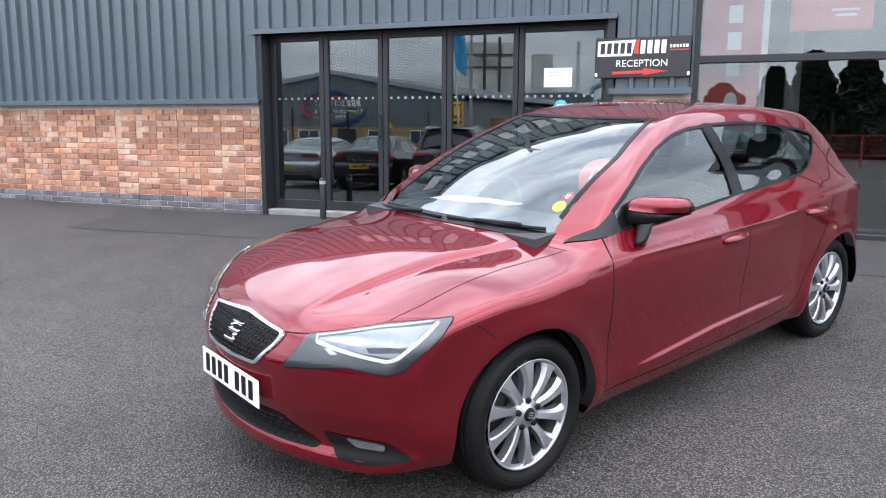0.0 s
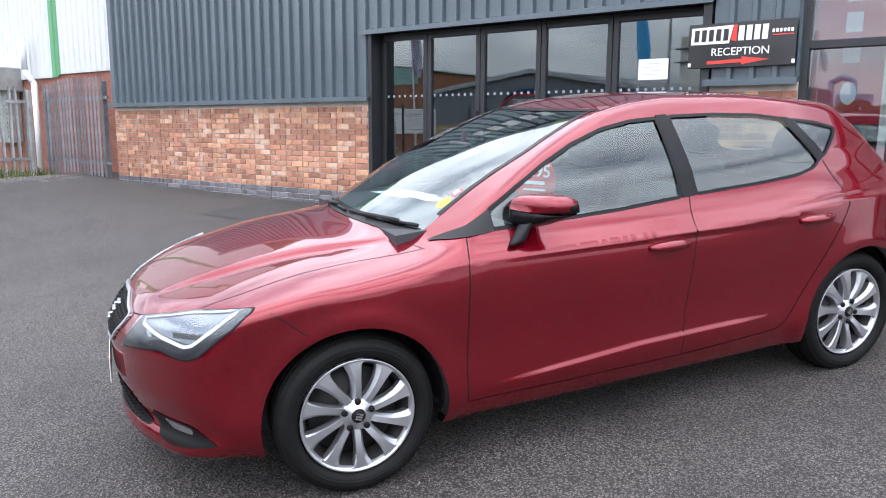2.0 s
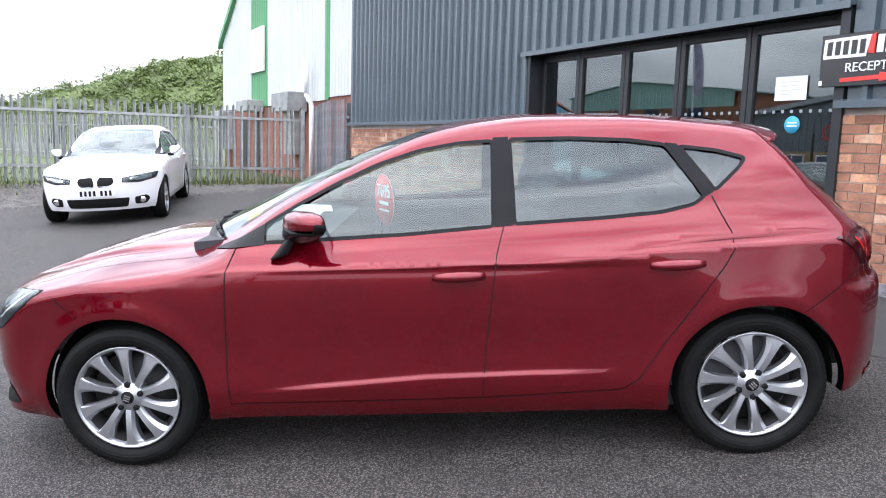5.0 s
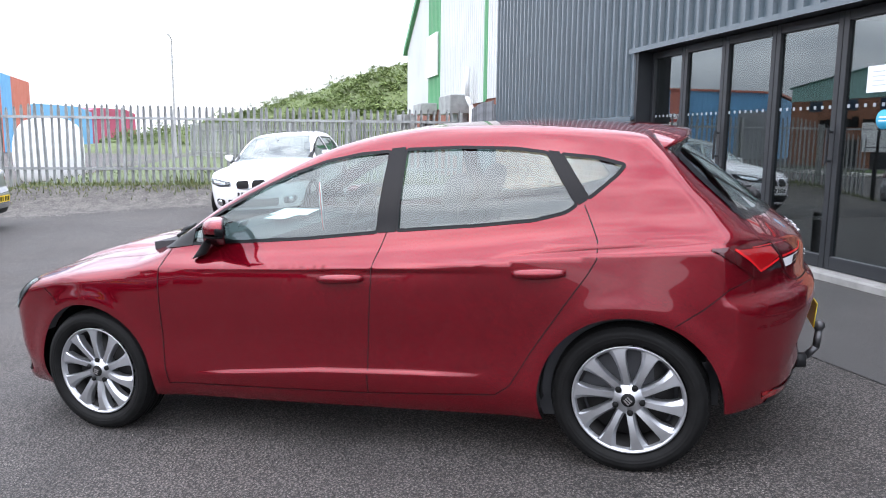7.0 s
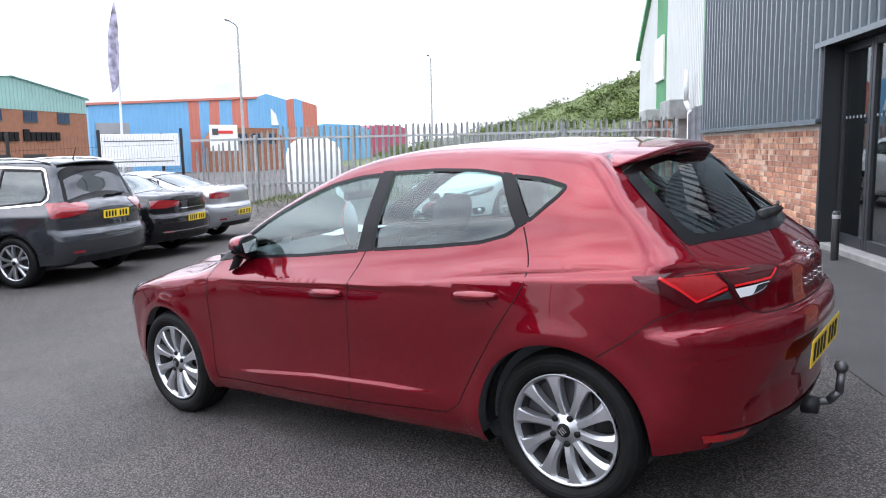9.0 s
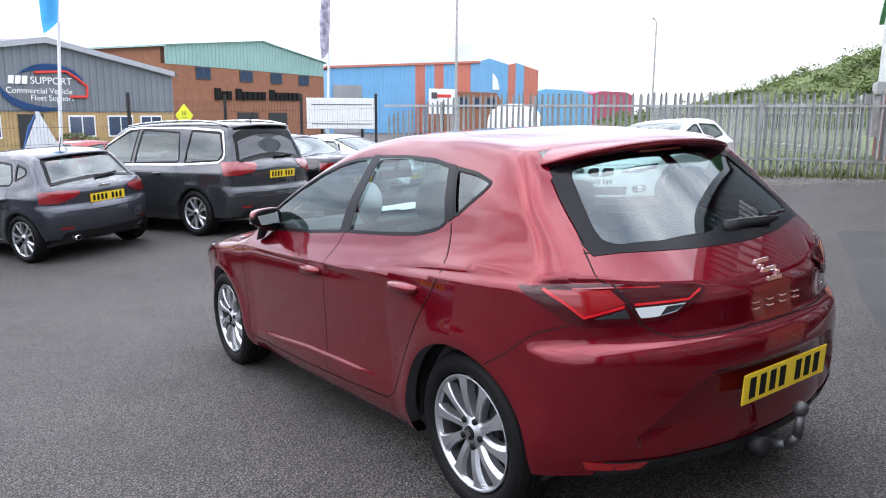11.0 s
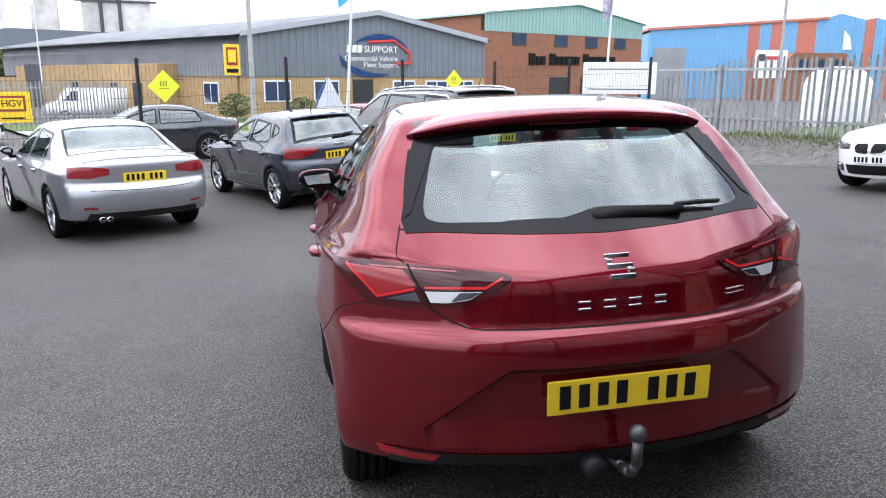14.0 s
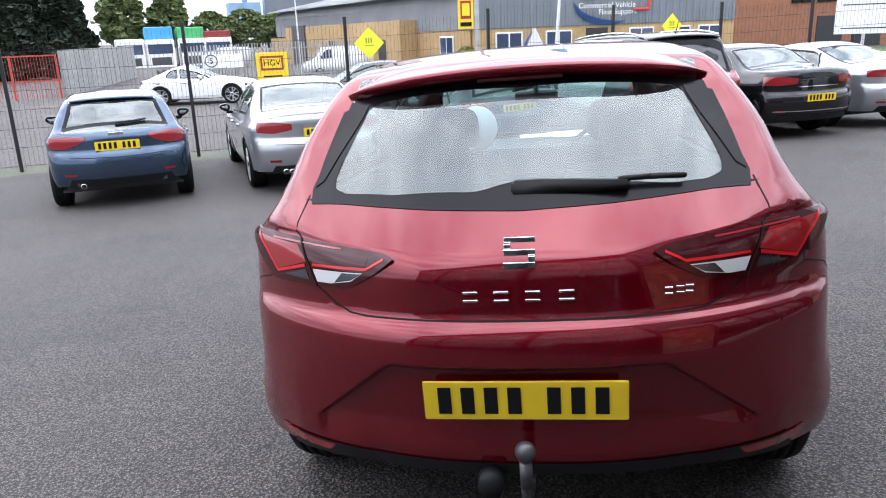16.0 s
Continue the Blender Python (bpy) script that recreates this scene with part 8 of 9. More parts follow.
def lamp_post(x, y, h, arm, label):
    l = thing("street_lamp", label, "street lamp", Matrix.Translation((x, y, gz(x, y))), "street lamps")
    bm = bmesh.new()
    tube(bm, (0, 0, -0.3), (0, 0, h), 0.11, 0.06, 12)
    part("column", bm, mat("lamp_column_grey", (0.36, 0.36, 0.35), 0.7, vary=0.15, scale=3), l)
    part("arm", bent([Vector((0, 0, h)), Vector((arm * 0.3, 0, h + 0.12)), Vector((arm, 0, h + 0.18))], 0.035), M_GALV, l, "", True)
    bm = bmesh.new()
    blob(bm, (arm * 1.15, 0, h + 0.18), (abs(arm) * 0.2 + 0.1, 0.10, 0.06))
    part("lantern", bm, M_GALV, l, "", True)


lamp_post(-10.66, -19.6, 8.0, 0.8, "tall grey concrete street lamp at the roadside")
lamp_post(-40.0, -14.0, 9.5, 1.2, "tall slim grey street lamp")
lamp_post(-62.0, -6.0, 9.5, 1.2, "tall slim grey street lamp")

# ---------------------------------------------------------------- buildings round about
M_SANDBRICK = mat("sandy_brick", (0.40, 0.27, 0.13), 0.9, vary=0.12, scale=2, fine=0.18, fine_scale=14)
M_BROWNBRICK = mat("brown_brick", (0.26, 0.115, 0.065), 0.9, vary=0.12, scale=2, fine=0.18, fine_scale=14)
M_GREYCLAD = mat("mid_grey_cladding", (0.155, 0.175, 0.195), 0.5, vary=0.08, scale=0.6)
M_GREYROOF = mat("grey_roof_sheet", (0.27, 0.28, 0.29), 0.55, vary=0.15, scale=0.5)
M_TEAL = mat("pale_teal_cladding", (0.26, 0.42, 0.38), 0.5, vary=0.06, scale=0.6)
M_BLUECLAD = mat("bright_blue_cladding", (0.16, 0.38, 0.61), 0.5, vary=0.05, scale=0.5)
M_REDCLAD = mat("rust_red_cladding", (0.50, 0.17, 0.12), 0.5, vary=0.05, scale=0.5)
M_NDBRICK = mat("dark_red_brick", (0.25, 0.105, 0.075), 0.9, vary=0.2, scale=5, fine=0.3, fine_scale=22)
M_WHITECLAD = mat("off_white_cladding", (0.57, 0.59, 0.58), 0.5, vary=0.05, scale=0.8)
M_GREENTRIM = mat("leaf_green_cladding", (0.10, 0.30, 0.14), 0.5, vary=0.06, scale=0.8)
M_WINDARK = mat("dark_window", (0.035, 0.055, 0.11), 0.08, coat=1.0)
M_WINFRAME = mat("white_window_frame", (0.74, 0.75, 0.75), 0.5)
M_DARKDOOR = mat("dark_doorway", (0.02, 0.022, 0.024), 0.6)


def run_frame(a, b):
    """A frame with u from a to b along a wall, v behind it and z up."""
    d = Vector((b[0] - a[0], b[1] - a[1], 0))
    return Matrix.Translation((a[0], a[1], 0)) @ pose(0, 0, 0, 0, 0, math.degrees(math.atan2(d.y, d.x))), d.length


def ribbed(bm, u0, u1, v, zlo, zhi, pitch=0.4, deep=0.05):
    """Ribbed sheet between two heights, which may follow a roof slope."""
    u = u0
    cols = []
    while u < u1 - 1e-6:
        for du, dv in ((0.0, 0.0), (pitch * 0.55, 0.0), (pitch * 0.65, -deep), (pitch * 0.9, -deep)):
            if u + du < u1:
                cols.append((u + du, v + dv))
        u += pitch
    cols.append((u1, v))
    lo = [bm.verts.new((c[0], c[1], zlo(c[0]))) for c in cols]
    hi = [bm.verts.new((c[0], c[1], zhi(c[0]))) for c in cols]
    for i in range(len(cols) - 1):
        bm.faces.new((lo[i], lo[i + 1], hi[i + 1], hi[i]))


def far_window(parent, u0, u1, z0, z1, panes=2, v=-0.05, frame_mat=None):
    w = new("window")
    w.parent = parent
    bm = bmesh.new()
    box(bm, u0, u1, v, v + 0.08, z0, z1)
    part("frame", bm, frame_mat or M_WINFRAME, w)
    wd = (u1 - u0 - 0.08) / panes
    for i in range(panes):
        bm = bmesh.new()
        box(bm, u0 + 0.08 + i * wd, u0 + i * wd + wd, v - 0.02, v, z0 + 0.09, z1 - 0.08)
        part("pane", bm, M_WINDARK, w)
    return w


def shed(label, a, b, depth, z0, zj, ze, zp, wall_mat, clad_mat, roof_mat, peak=0.5, trim_mat=None, skew=0.0, side=None):
    """A gabled works building whose gable end stands between a and b."""
    m, L = run_frame(a, b)
    s = thing("works_building", label, "building", m)
    bm = bmesh.new()
    box(bm, 0, L, 0.0, 0.4, z0, zj)
    part("wall", bm, wall_mat, s, "brick wall")
    for u0, u1 in ((0.0, 0.4), (L - 0.4, L)):
        bm = bmesh.new()
        prism(bm, [(u0, 0.4), (u1, 0.4), (u1 + skew * depth, depth), (u0 + skew * depth, depth)], z0, side or ze, plane="xy")
        part("wall", bm, wall_mat, s)
    top = lambda u: ze + (zp - ze) * (u / (peak * L) if u < peak * L else (L - u) / ((1 - peak) * L))
    bm = bmesh.new()
    ribbed(bm, 0.0, peak * L, -0.02, lambda u: zj, top)
    ribbed(bm, peak * L, L, -0.02, lambda u: zj, top)
    part("cladding", bm, clad_mat, s)
    bm = bmesh.new()
    vs = []
    for v in (-0.25, depth):
        vs.append([bm.verts.new((u + skew * v, v, z)) for u, z in ((-0.25, ze - 0.05), (0.0, ze + 0.10), (peak * L, zp + 0.12), (L, ze + 0.10), (L + 0.25, ze - 0.05))])
    for i in range(4):
        bm.faces.new((vs[0][i], vs[0][i + 1], vs[1][i + 1], vs[1][i]))
    bmesh.ops.solidify(bm, geom=bm.faces[:], thickness=0.12)
    part("roof", bm, roof_mat, s)
    if trim_mat:
        for q in ((0.0, ze, peak * L, zp), (peak * L, zp, L, ze)):
            bm = bmesh.new()
            prism(bm, [(q[0], q[1] - 0.12), (q[2], q[3] - 0.12), (q[2], q[3] + 0.16), (q[0], q[1] + 0.16)], -0.30, -0.10)
            part("verge_trim", bm, trim_mat, s)
    return s, L


# grey commercial garage across the road
tts, L = shed("grey clad garage with sandy brick base and white windows", (-15.1, -30.3), (-29.9, -27.6), 34.0, -0.9, 1.58, 3.75, 5.10, M_SANDBRICK, M_GREYCLAD, M_GREYROOF, 0.52, mat("pale_grey_verge", (0.34, 0.36, 0.38), 0.5), skew=-0.35, side=1.5)
for u0, u1 in ((1.15, 2.65), (3.95, 5.45), (8.75, 10.2), (10.9, 12.4), (12.85, 14.2)):
    far_window(tts, u0, u1, 0.25, 1.40, 3 if u1 - u0 > 1.5 else 2)
bm = bmesh.new()
box(bm, 6.25, 7.5, -0.04, 0.05, -0.9, 1.45)
part("door", bm, M_DARKDOOR, tts, "dark glazed entrance")
for i in range(3):
    bm = bmesh.new()
    x = 5.9 + i * 0.32
    prism(bm, [(x, 2.92), (x + 0.24, 2.92), (x + 0.30, 3.32), (x + 0.06, 3.32)], -0.14, -0.06)
    part("bar", bm, M_SIGNWHITE, tts, "white sign bar")
lettering(tts, "SUPPORT", 0.50, pose(8.0, -0.12, 3.1, 90, 0, 0), M_SIGNWHITE, label="white letters")
lettering(tts, "Commercial Vehicle", 0.40, pose(7.4, -0.12, 2.60, 90, 0, 0), M_SIGNWHITE, label="white letters")
lettering(tts, "Fleet Support", 0.40, pose(8.0, -0.12, 2.25, 90, 0, 0), M_SIGNWHITE, label="white letters")
for a0, a1, r, cx, cz, mm in ((20, 140, 1.9, 7.9, 2.75, M_FLAGNAVY), (185, 290, 2.2, 7.7, 2.9, M_FLAGNAVY)):
    bm = bmesh.new()
    n = 24
    prev = None
    for i in range(n + 1):
        a = radians(a0 + (a1 - a0) * i / n)
        w = 0.16 * math.sin(math.pi * i / n) + 0.02
        q = [bm.verts.new((cx + (r + k * w) * math.cos(a), -0.12, cz + (0.55 * r + k * w) * math.sin(a))) for k in (-1, 1)]
        if prev:
            bm.faces.new((prev[0], prev[1], q[1], q[0]))
        prev = q
    bmesh.ops.solidify(bm, geom=bm.faces[:], thickness=0.03)
    part("swoosh", bm, mm, tts, "dark blue curved stroke")
bm = bmesh.new()
for p, q in (((7.2, 3.50), (8.8, 3.62)), ((8.8, 3.62), (9.4, 3.25)), ((9.4, 3.25), (9.85, 2.9)), ((9.85, 2.9), (9.8, 2.35)), ((8.9, 2.35), (9.8, 2.35))):
    tube(bm, (p[0], -0.12, p[1]), (q[0], -0.12, q[1]), 0.07, seg=6)
part("outline", bm, M_SIGNRED, tts, "red lorry outline")
# its long side range, seen past the gable
side = thing("works_building", "low sandy brick range beside the grey garage", "building", Matrix.Translation((-15.1, -30.3, 0)) @ pose(0, 0, 0, 0, 0, -81))
bm = bmesh.new()
box(bm, 0.45, 30.0, -0.35, -0.02, -1.2, 1.62)
part("wall", bm, M_SANDBRICK, side)
bm = bmesh.new()
box(bm, 6.5, 28.0, 0.0, 1.2, -1.2, 2.3, 0.02)
part("wall", bm, M_SANDBRICK, side)
bm = bmesh.new()
prev = None
for i in range(13):
    if i == 0:
        v, z = 0.02, 1.6
    else:
        a = radians(90 * (i - 1) / 11)
        v, z = -0.85 + 0.87 * math.cos(a), 2.95 + 0.87 * math.sin(a)
    q = [bm.verts.new((u, v, z)) for u in (-0.12, 34.0)]
    if prev:
        bm.faces.new((prev[0], prev[1], q[1], q[0]))
    prev = q
bmesh.ops.solidify(bm, geom=bm.faces[:], thickness=0.1)
part("roof", bm, M_GREYROOF, side, "curved grey roof edge", True)
for u in (8.5, 11.5, 17.0):
    bm = bmesh.new()
    box(bm, u, u + 1.1, 1.1, 1.23, -1.0, 1.2)
    part("doorway", bm, M_DARKDOOR, side, "dark doorway")
bm = bmesh.new()
box(bm, 23.0, 26.0, 1.1, 1.30, -1.0, 2.4)
part("doorway", bm, M_DARKMETAL, side, "tall grey shutter")
w = new("window")
w.parent = side
bm = bmesh.new()
box(bm, 2.2, 3.7, -0.03, 0.04, 0.1, 1.3)
part("frame", bm, M_WINFRAME, w)
for u in (2.28, 3.0):
    bm = bmesh.new()
    box(bm, u, u + 0.62, 0.03, 0.06, 0.2, 1.2)
    part("pane", bm, M_WINDARK, w)
bd = thing("garage_board", "yellow vertical garage board with dark red outline", "sign", run_frame((-15.1, -30.3), (-29.9, -27.6))[0])
bm = bmesh.new()
box(bm, -0.92, -0.12, -0.38, -0.30, 1.65, 3.20)
part("board", bm, M_ORANGE, bd)
bm = bmesh.new()
box(bm, -0.80, -0.24, -0.40, -0.37, 2.15, 3.05)
part("panel", bm, mat("maroon_print", (0.28, 0.03, 0.02), 0.6), bd)
bm = bmesh.new()
box(bm, -0.72, -0.32, -0.42, -0.39, 2.30, 2.92)
part("panel", bm, M_ORANGE, bd)
bm = bmesh.new()
box(bm, -0.82, -0.22, -0.40, -0.37, 1.78, 1.98)
part("bar", bm, M_INK, bd)

# brown brick two-storey works with teal cladding
ncg, L = shed("brown brick two-storey works with pale teal upper cladding", (-36.2, -34.6), (-55.5, -34.8), 11.0, -1.2, 4.95, 6.15, 7.25, M_BROWNBRICK, M_TEAL, M_TEAL, 0.54, None)
for u in (2.9, 7.7, 11.5, 15.4):
    far_window(ncg, u, u + 1.55, 4.0, 4.93, 2, frame_mat=M_DARKMETAL)
for u0, u1 in ((7.25, 9.75), (11.1, 13.6)):
    bm = bmesh.new()
    box(bm, u0, u1, -0.05, 0.05, -1.2, 1.63)
    part("doorway", bm, M_DARKDOOR, ncg, "dark doorway")
x = 4.75
for word in (3, 6, 7):
    for k in range(word):
        h, w = (0.88, 0.66) if k == 0 else (0.66, 0.46)
        bm = bmesh.new()
        box(bm, x, x + w, -0.12, -0.03, 2.56 + 0.012 * (x - 4.75), 2.56 + h + 0.012 * (x - 4.75))
        part("bar", bm, M_INK, ncg, "black sign bar")
        x += w + 0.13
    x += 0.40

# blue works with rust red stripes, beyond
bl_m, bl_L = run_frame((-68.0, -43.0), (-81.0, -30.0))
blue = thing("works_building", "blue clad works with rust red vertical stripes", "building", bl_m)
stripes = [(0.0, 10.3, M_BLUECLAD), (10.3, 11.5, M_REDCLAD), (11.5, 12.65, M_BLUECLAD), (12.65, 13.8, M_REDCLAD), (13.8, 15.3, M_BLUECLAD), (15.3, 17.2, M_REDCLAD), (17.2, bl_L, M_BLUECLAD)]
for u0, u1, mm in stripes:
    bm = bmesh.new()
    ribbed(bm, u0, u1, -0.02, lambda u: -1.2, lambda u: 6.62 + 0.058 * u, 0.5)
    part("cladding", bm, mm, blue)
bm = bmesh.new()
box(bm, 0, bl_L, 0.06, 20.0, -1.2, 6.4)
part("wall", bm, M_BLUECLAD, blue)
bm = bmesh.new()
prism(bm, [(-0.2, 6.58), (bl_L, 7.66), (bl_L, 7.90), (-0.2, 6.82)], -0.2, 20.0)
part("roof", bm, M_REDCLAD, blue)
bm = bmesh.new()
box(bm, 0.6, 3.9, -0.15, 0.0, -1.2, 4.8)
part("shutter", bm, M_GREYROOF, blue, "grey roller shutter")
g_m, g_L = run_frame((-81.0, -30.0), (-91.5, -25.5))
gab = thing("works_building", "blue and rust red gabled works end", "building", g_m)
ridge = lambda u: 7.85 + 0.30 * u if u < 1.46 else 8.29 - 0.17 * (u - 1.46)
ridge2 = lambda u: 7.70 + 0.18 * (u - 4.8) if u < 6.3 else 7.97 - 0.18 * (u - 6.3)
for u0, u1, mm, f in ((0.0, 1.46, M_BLUECLAD, ridge), (1.46, 4.8, M_BLUECLAD, ridge), (4.8, 6.2, M_REDCLAD, ridge2), (6.2, 7.7, M_BLUECLAD, ridge2), (7.7, g_L - 1.0, M_REDCLAD, ridge2)):
    bm = bmesh.new()
    ribbed(bm, u0, u1, -0.02, lambda u: -1.2, f, 0.5)
    part("cladding", bm, mm, gab)
bm = bmesh.new()
box(bm, 0.0, g_L - 1.0, 0.06, 18.0, -1.2, 7.2)
part("wall", bm, M_BLUECLAD, gab)
bm = bmesh.new()
prism(bm, [(2.1, 4.6), (3.3, 4.6), (2.9, 5.9), (2.1, 6.6)], -0.12, -0.04)
part("emblem", bm, M_SIGNWHITE, gab, "pale painted emblem")
low = thing("office_block", "low brown brick offices in front of the blue works", "building", run_frame((-66.5, -33.0), (-80.0, -26.5))[0])
bm = bmesh.new()
prism(bm, [(6.8, -1.2), (14.8, -1.2), (14.8, 2.9), (13.9, 4.1), (7.8, 4.1), (6.8, 2.9)], 0.0, 4.0)
part("wall", bm, M_BROWNBRICK, low)
for u in (8.2, 10.2, 12.4):
    far_window(low, u, u + 1.3, 2.3, 3.5, 2, frame_mat=M_DARKMETAL)
bs = thing("works_sign", "white works sign with red and dark bars", "sign", run_frame((-52.2, -22.1), (-54.2, -20.6))[0])
bm = bmesh.new()
box(bm, 0.0, 2.4, 0.0, 0.1, 1.6, 3.65)
part("board", bm, M_SIGNWHITE, bs)
bm = bmesh.new()
box(bm, 0.35, 2.0, -0.03, 0.0, 2.95, 3.2)
part("bar", bm, M_SIGNRED, bs)
bm = bmesh.new()
box(bm, 0.2, 0.7, -0.05, 0.0, 2.85, 3.35)
part("bar", bm, M_DARKMETAL, bs)
for u in (0.3, 2.1):
    bm = bmesh.new()
    box(bm, u - 0.05, u + 0.05, 0.1, 0.2, -1.2, 3.6)
    part("post", bm, M_GALV, bs)
for nm, lab, a, b, h, mm in (("works_building", "far blue shed", (-115.2, -35.0), (-132.5, -29.7), 5.9, M_BLUECLAD), ("works_building", "far magenta red shed", (-156.7, -36.0), (-173.4, -30.8), 6.8, mat("magenta_cladding", (0.36, 0.05, 0.10), 0.5, vary=0.05, scale=0.4))):
    m3, L3 = run_frame(a, b)
    t = thing(nm, lab + " with a shallow roof", "building", m3)
    bm = bmesh.new()
    prism(bm, [(0, -2), (L3, -2), (L3, h - 0.8), (L3 * 0.8, h), (L3 * 0.2, h), (0, h - 0.6)], 0.0, 25.0)
    part("wall", bm, mm, t)

# white and green clad building next door
nd = thing("works_building", "white clad works with green strips over red brick", "building", pose(-25.4, 8.0, 0, 0, 0, 1.6))
bm = bmesh.new()
box(bm, 0.0, 11.0, 0.0, 0.3, -0.3, 2.40)
part("wall", bm, M_NDBRICK, nd, "red brick base")
roofline = lambda u: 4.62 + 0.60 * u if u < 8.6 else 4.62 + 0.60 * 8.6 - 0.60 * (u - 8.6)
for u0, u1, mm in ((0.0, 3.9, M_WHITECLAD), (3.9, 5.75, M_GREENTRIM), (5.75, 10.6, M_WHITECLAD), (10.6, 10.95, M_GREENTRIM), (10.95, 14.5, M_WHITECLAD)):
    bm = bmesh.new()
    ribbed(bm, u0, u1, -0.03, lambda u: 2.30 if u < 10.9 else 2.36, roofline, 0.2, 0.025)
    part("cladding", bm, mm, nd)
bm = bmesh.new()
box(bm, 0.0, 14.5, 0.05, 0.25, 2.3, 4.6)
box(bm, 0.0, 0.3, 0.3, 20.0, -0.3, 4.6)
part("wall", bm, M_WHITECLAD, nd)
bm = bmesh.new()
box(bm, 11.0, 14.5, 0.0, 0.3, -0.3, 2.36)
part("wall", bm, M_NDBRICK, nd)
bm = bmesh.new()
prism(bm, [(-0.15, 4.50), (8.6, 9.70), (8.6, 9.95), (-0.15, 4.72)], -0.18, 20.0)
part("roof", bm, M_GREENTRIM, nd, "green roof edge")
bm = bmesh.new()
box(bm, 4.0, 5.55, -0.12, -0.06, 3.35, 4.65)
part("sign_board", bm, M_SIGNWHITE, nd, "white blank sign board")
for u0, u1, z0, z1 in ((4.0, 5.3, 2.15, 2.50), (7.9, 9.3, 2.05, 2.55), (0.3, 1.6, 1.95, 2.25)):
    bm = bmesh.new()
    box(bm, u0, u1, -0.55, -0.02, z0, z1, 0.02)
    part("shutter_box", bm, M_GALV, nd, "grey shutter box")
for u0, u1, mm in ((0.5, 0.95, M_GALV), (1.2, 1.7, M_GALV), (8.2, 9.1, M_GALV)):
    bm = bmesh.new()
    box(bm, u0, u1, -0.30, -0.02, 0.95, 2.05)
    for k in range(9):
        box(bm, u0 + 0.05, u1 - 0.05, -0.32, -0.30, 1.05 + k * 0.10, 1.10 + k * 0.10)
    part("louvre", bm, mm, nd, "grey louvred unit")
bm = bmesh.new()
box(bm, 2.6, 3.6, -0.06, 0.0, -0.2, 2.0)
part("doorway", bm, M_DARKDOOR, nd, "dark doorway")
bm = bmesh.new()
box(bm, 4.3, 4.9, -0.06, 0.0, -0.2, 2.0)
part("doorway", bm, M_DARKDOOR, nd, "dark doorway")
part("downpipe", bent([Vector((9.9, -0.25, 3.2)), Vector((9.9, -0.25, 2.45)), Vector((10.15, -0.20, 2.2)), Vector((10.15, -0.20, -0.1))], 0.06), M_POLE, nd, "white downpipe", True)
bm = bmesh.new()
tube(bm, (U_L - 0.15, 0.10, 3.55), (U_L - 0.15, 0.10, TOP), 0.05)
dp = thing("downpipe", "dark grey rainwater pipe on the building corner", "pipe", FM)
part("pipe", bm, M_CLAD, dp)

# tanks, van and stones behind the steel fence
tk = thing("storage_tank", "big white storage tank behind the steel fence", "tank", pose(-30.0, -6.3, 0.0, 0, 0, 20))
bm = bmesh.new()
for x, r, hh in ((0.0, 1.35, 1.28), (2.2, 1.1, 1.36), (-1.9, 0.9, 1.05)):
    blob(bm, (x, 0, hh * 0.5), (r, 1.2, hh), (0.7, 0.8, 0.5))
part("shell", bm, M_WHITE, tk, "", True)


def van(name, label, m, paint_mat, L=4.8, W=1.9, H=1.95):
    v = thing(name, label, "van", m)
    bm = bmesh.new()
    prism(bm, [(-L / 2, 0.35), (L / 2, 0.35), (L / 2, H - 0.15), (L / 2 - 0.15, H), (-L / 2 + 1.35, H), (-L / 2 + 0.75, 1.15), (-L / 2 + 0.05, 0.95)], -W / 2, W / 2)
    bmesh.ops.bevel(bm, geom=bm.edges[:], offset=0.09, segments=3, affect="EDGES")
    part("body", bm, paint_mat, v, "", True)
    for sgn in (-1, 1):
        bm = bmesh.new()
        prism(bm, [(-L / 2 + 0.95, 1.18), (-L / 2 + 1.75, 1.18), (-L / 2 + 1.75, H - 0.22), (-L / 2 + 1.42, H - 0.22)], sgn * (W / 2 - 0.01), sgn * (W / 2 + 0.01))
        part("side_window", bm, M_WINDARK, v)
        for x in (-L / 2 + 0.95, L / 2 - 0.95):
            wheel(v, pose(x, sgn * (W / 2 - 0.10), 0.32, 0, 0, 0 if sgn < 0 else 180), 0.32, 0.2, 0.2, 10, 0.0, "pair", detail=False)
    return v


van("delivery_van", "white panel van parked by the sandy brick range", pose(-10.3, -41.5, -1.0, 0, 0, 175), P_WHITE)
van("delivery_van", "white van parked beyond the yard fence", pose(-5.0, -58.0, -1.0, 0, 0, 100), P_WHITE)


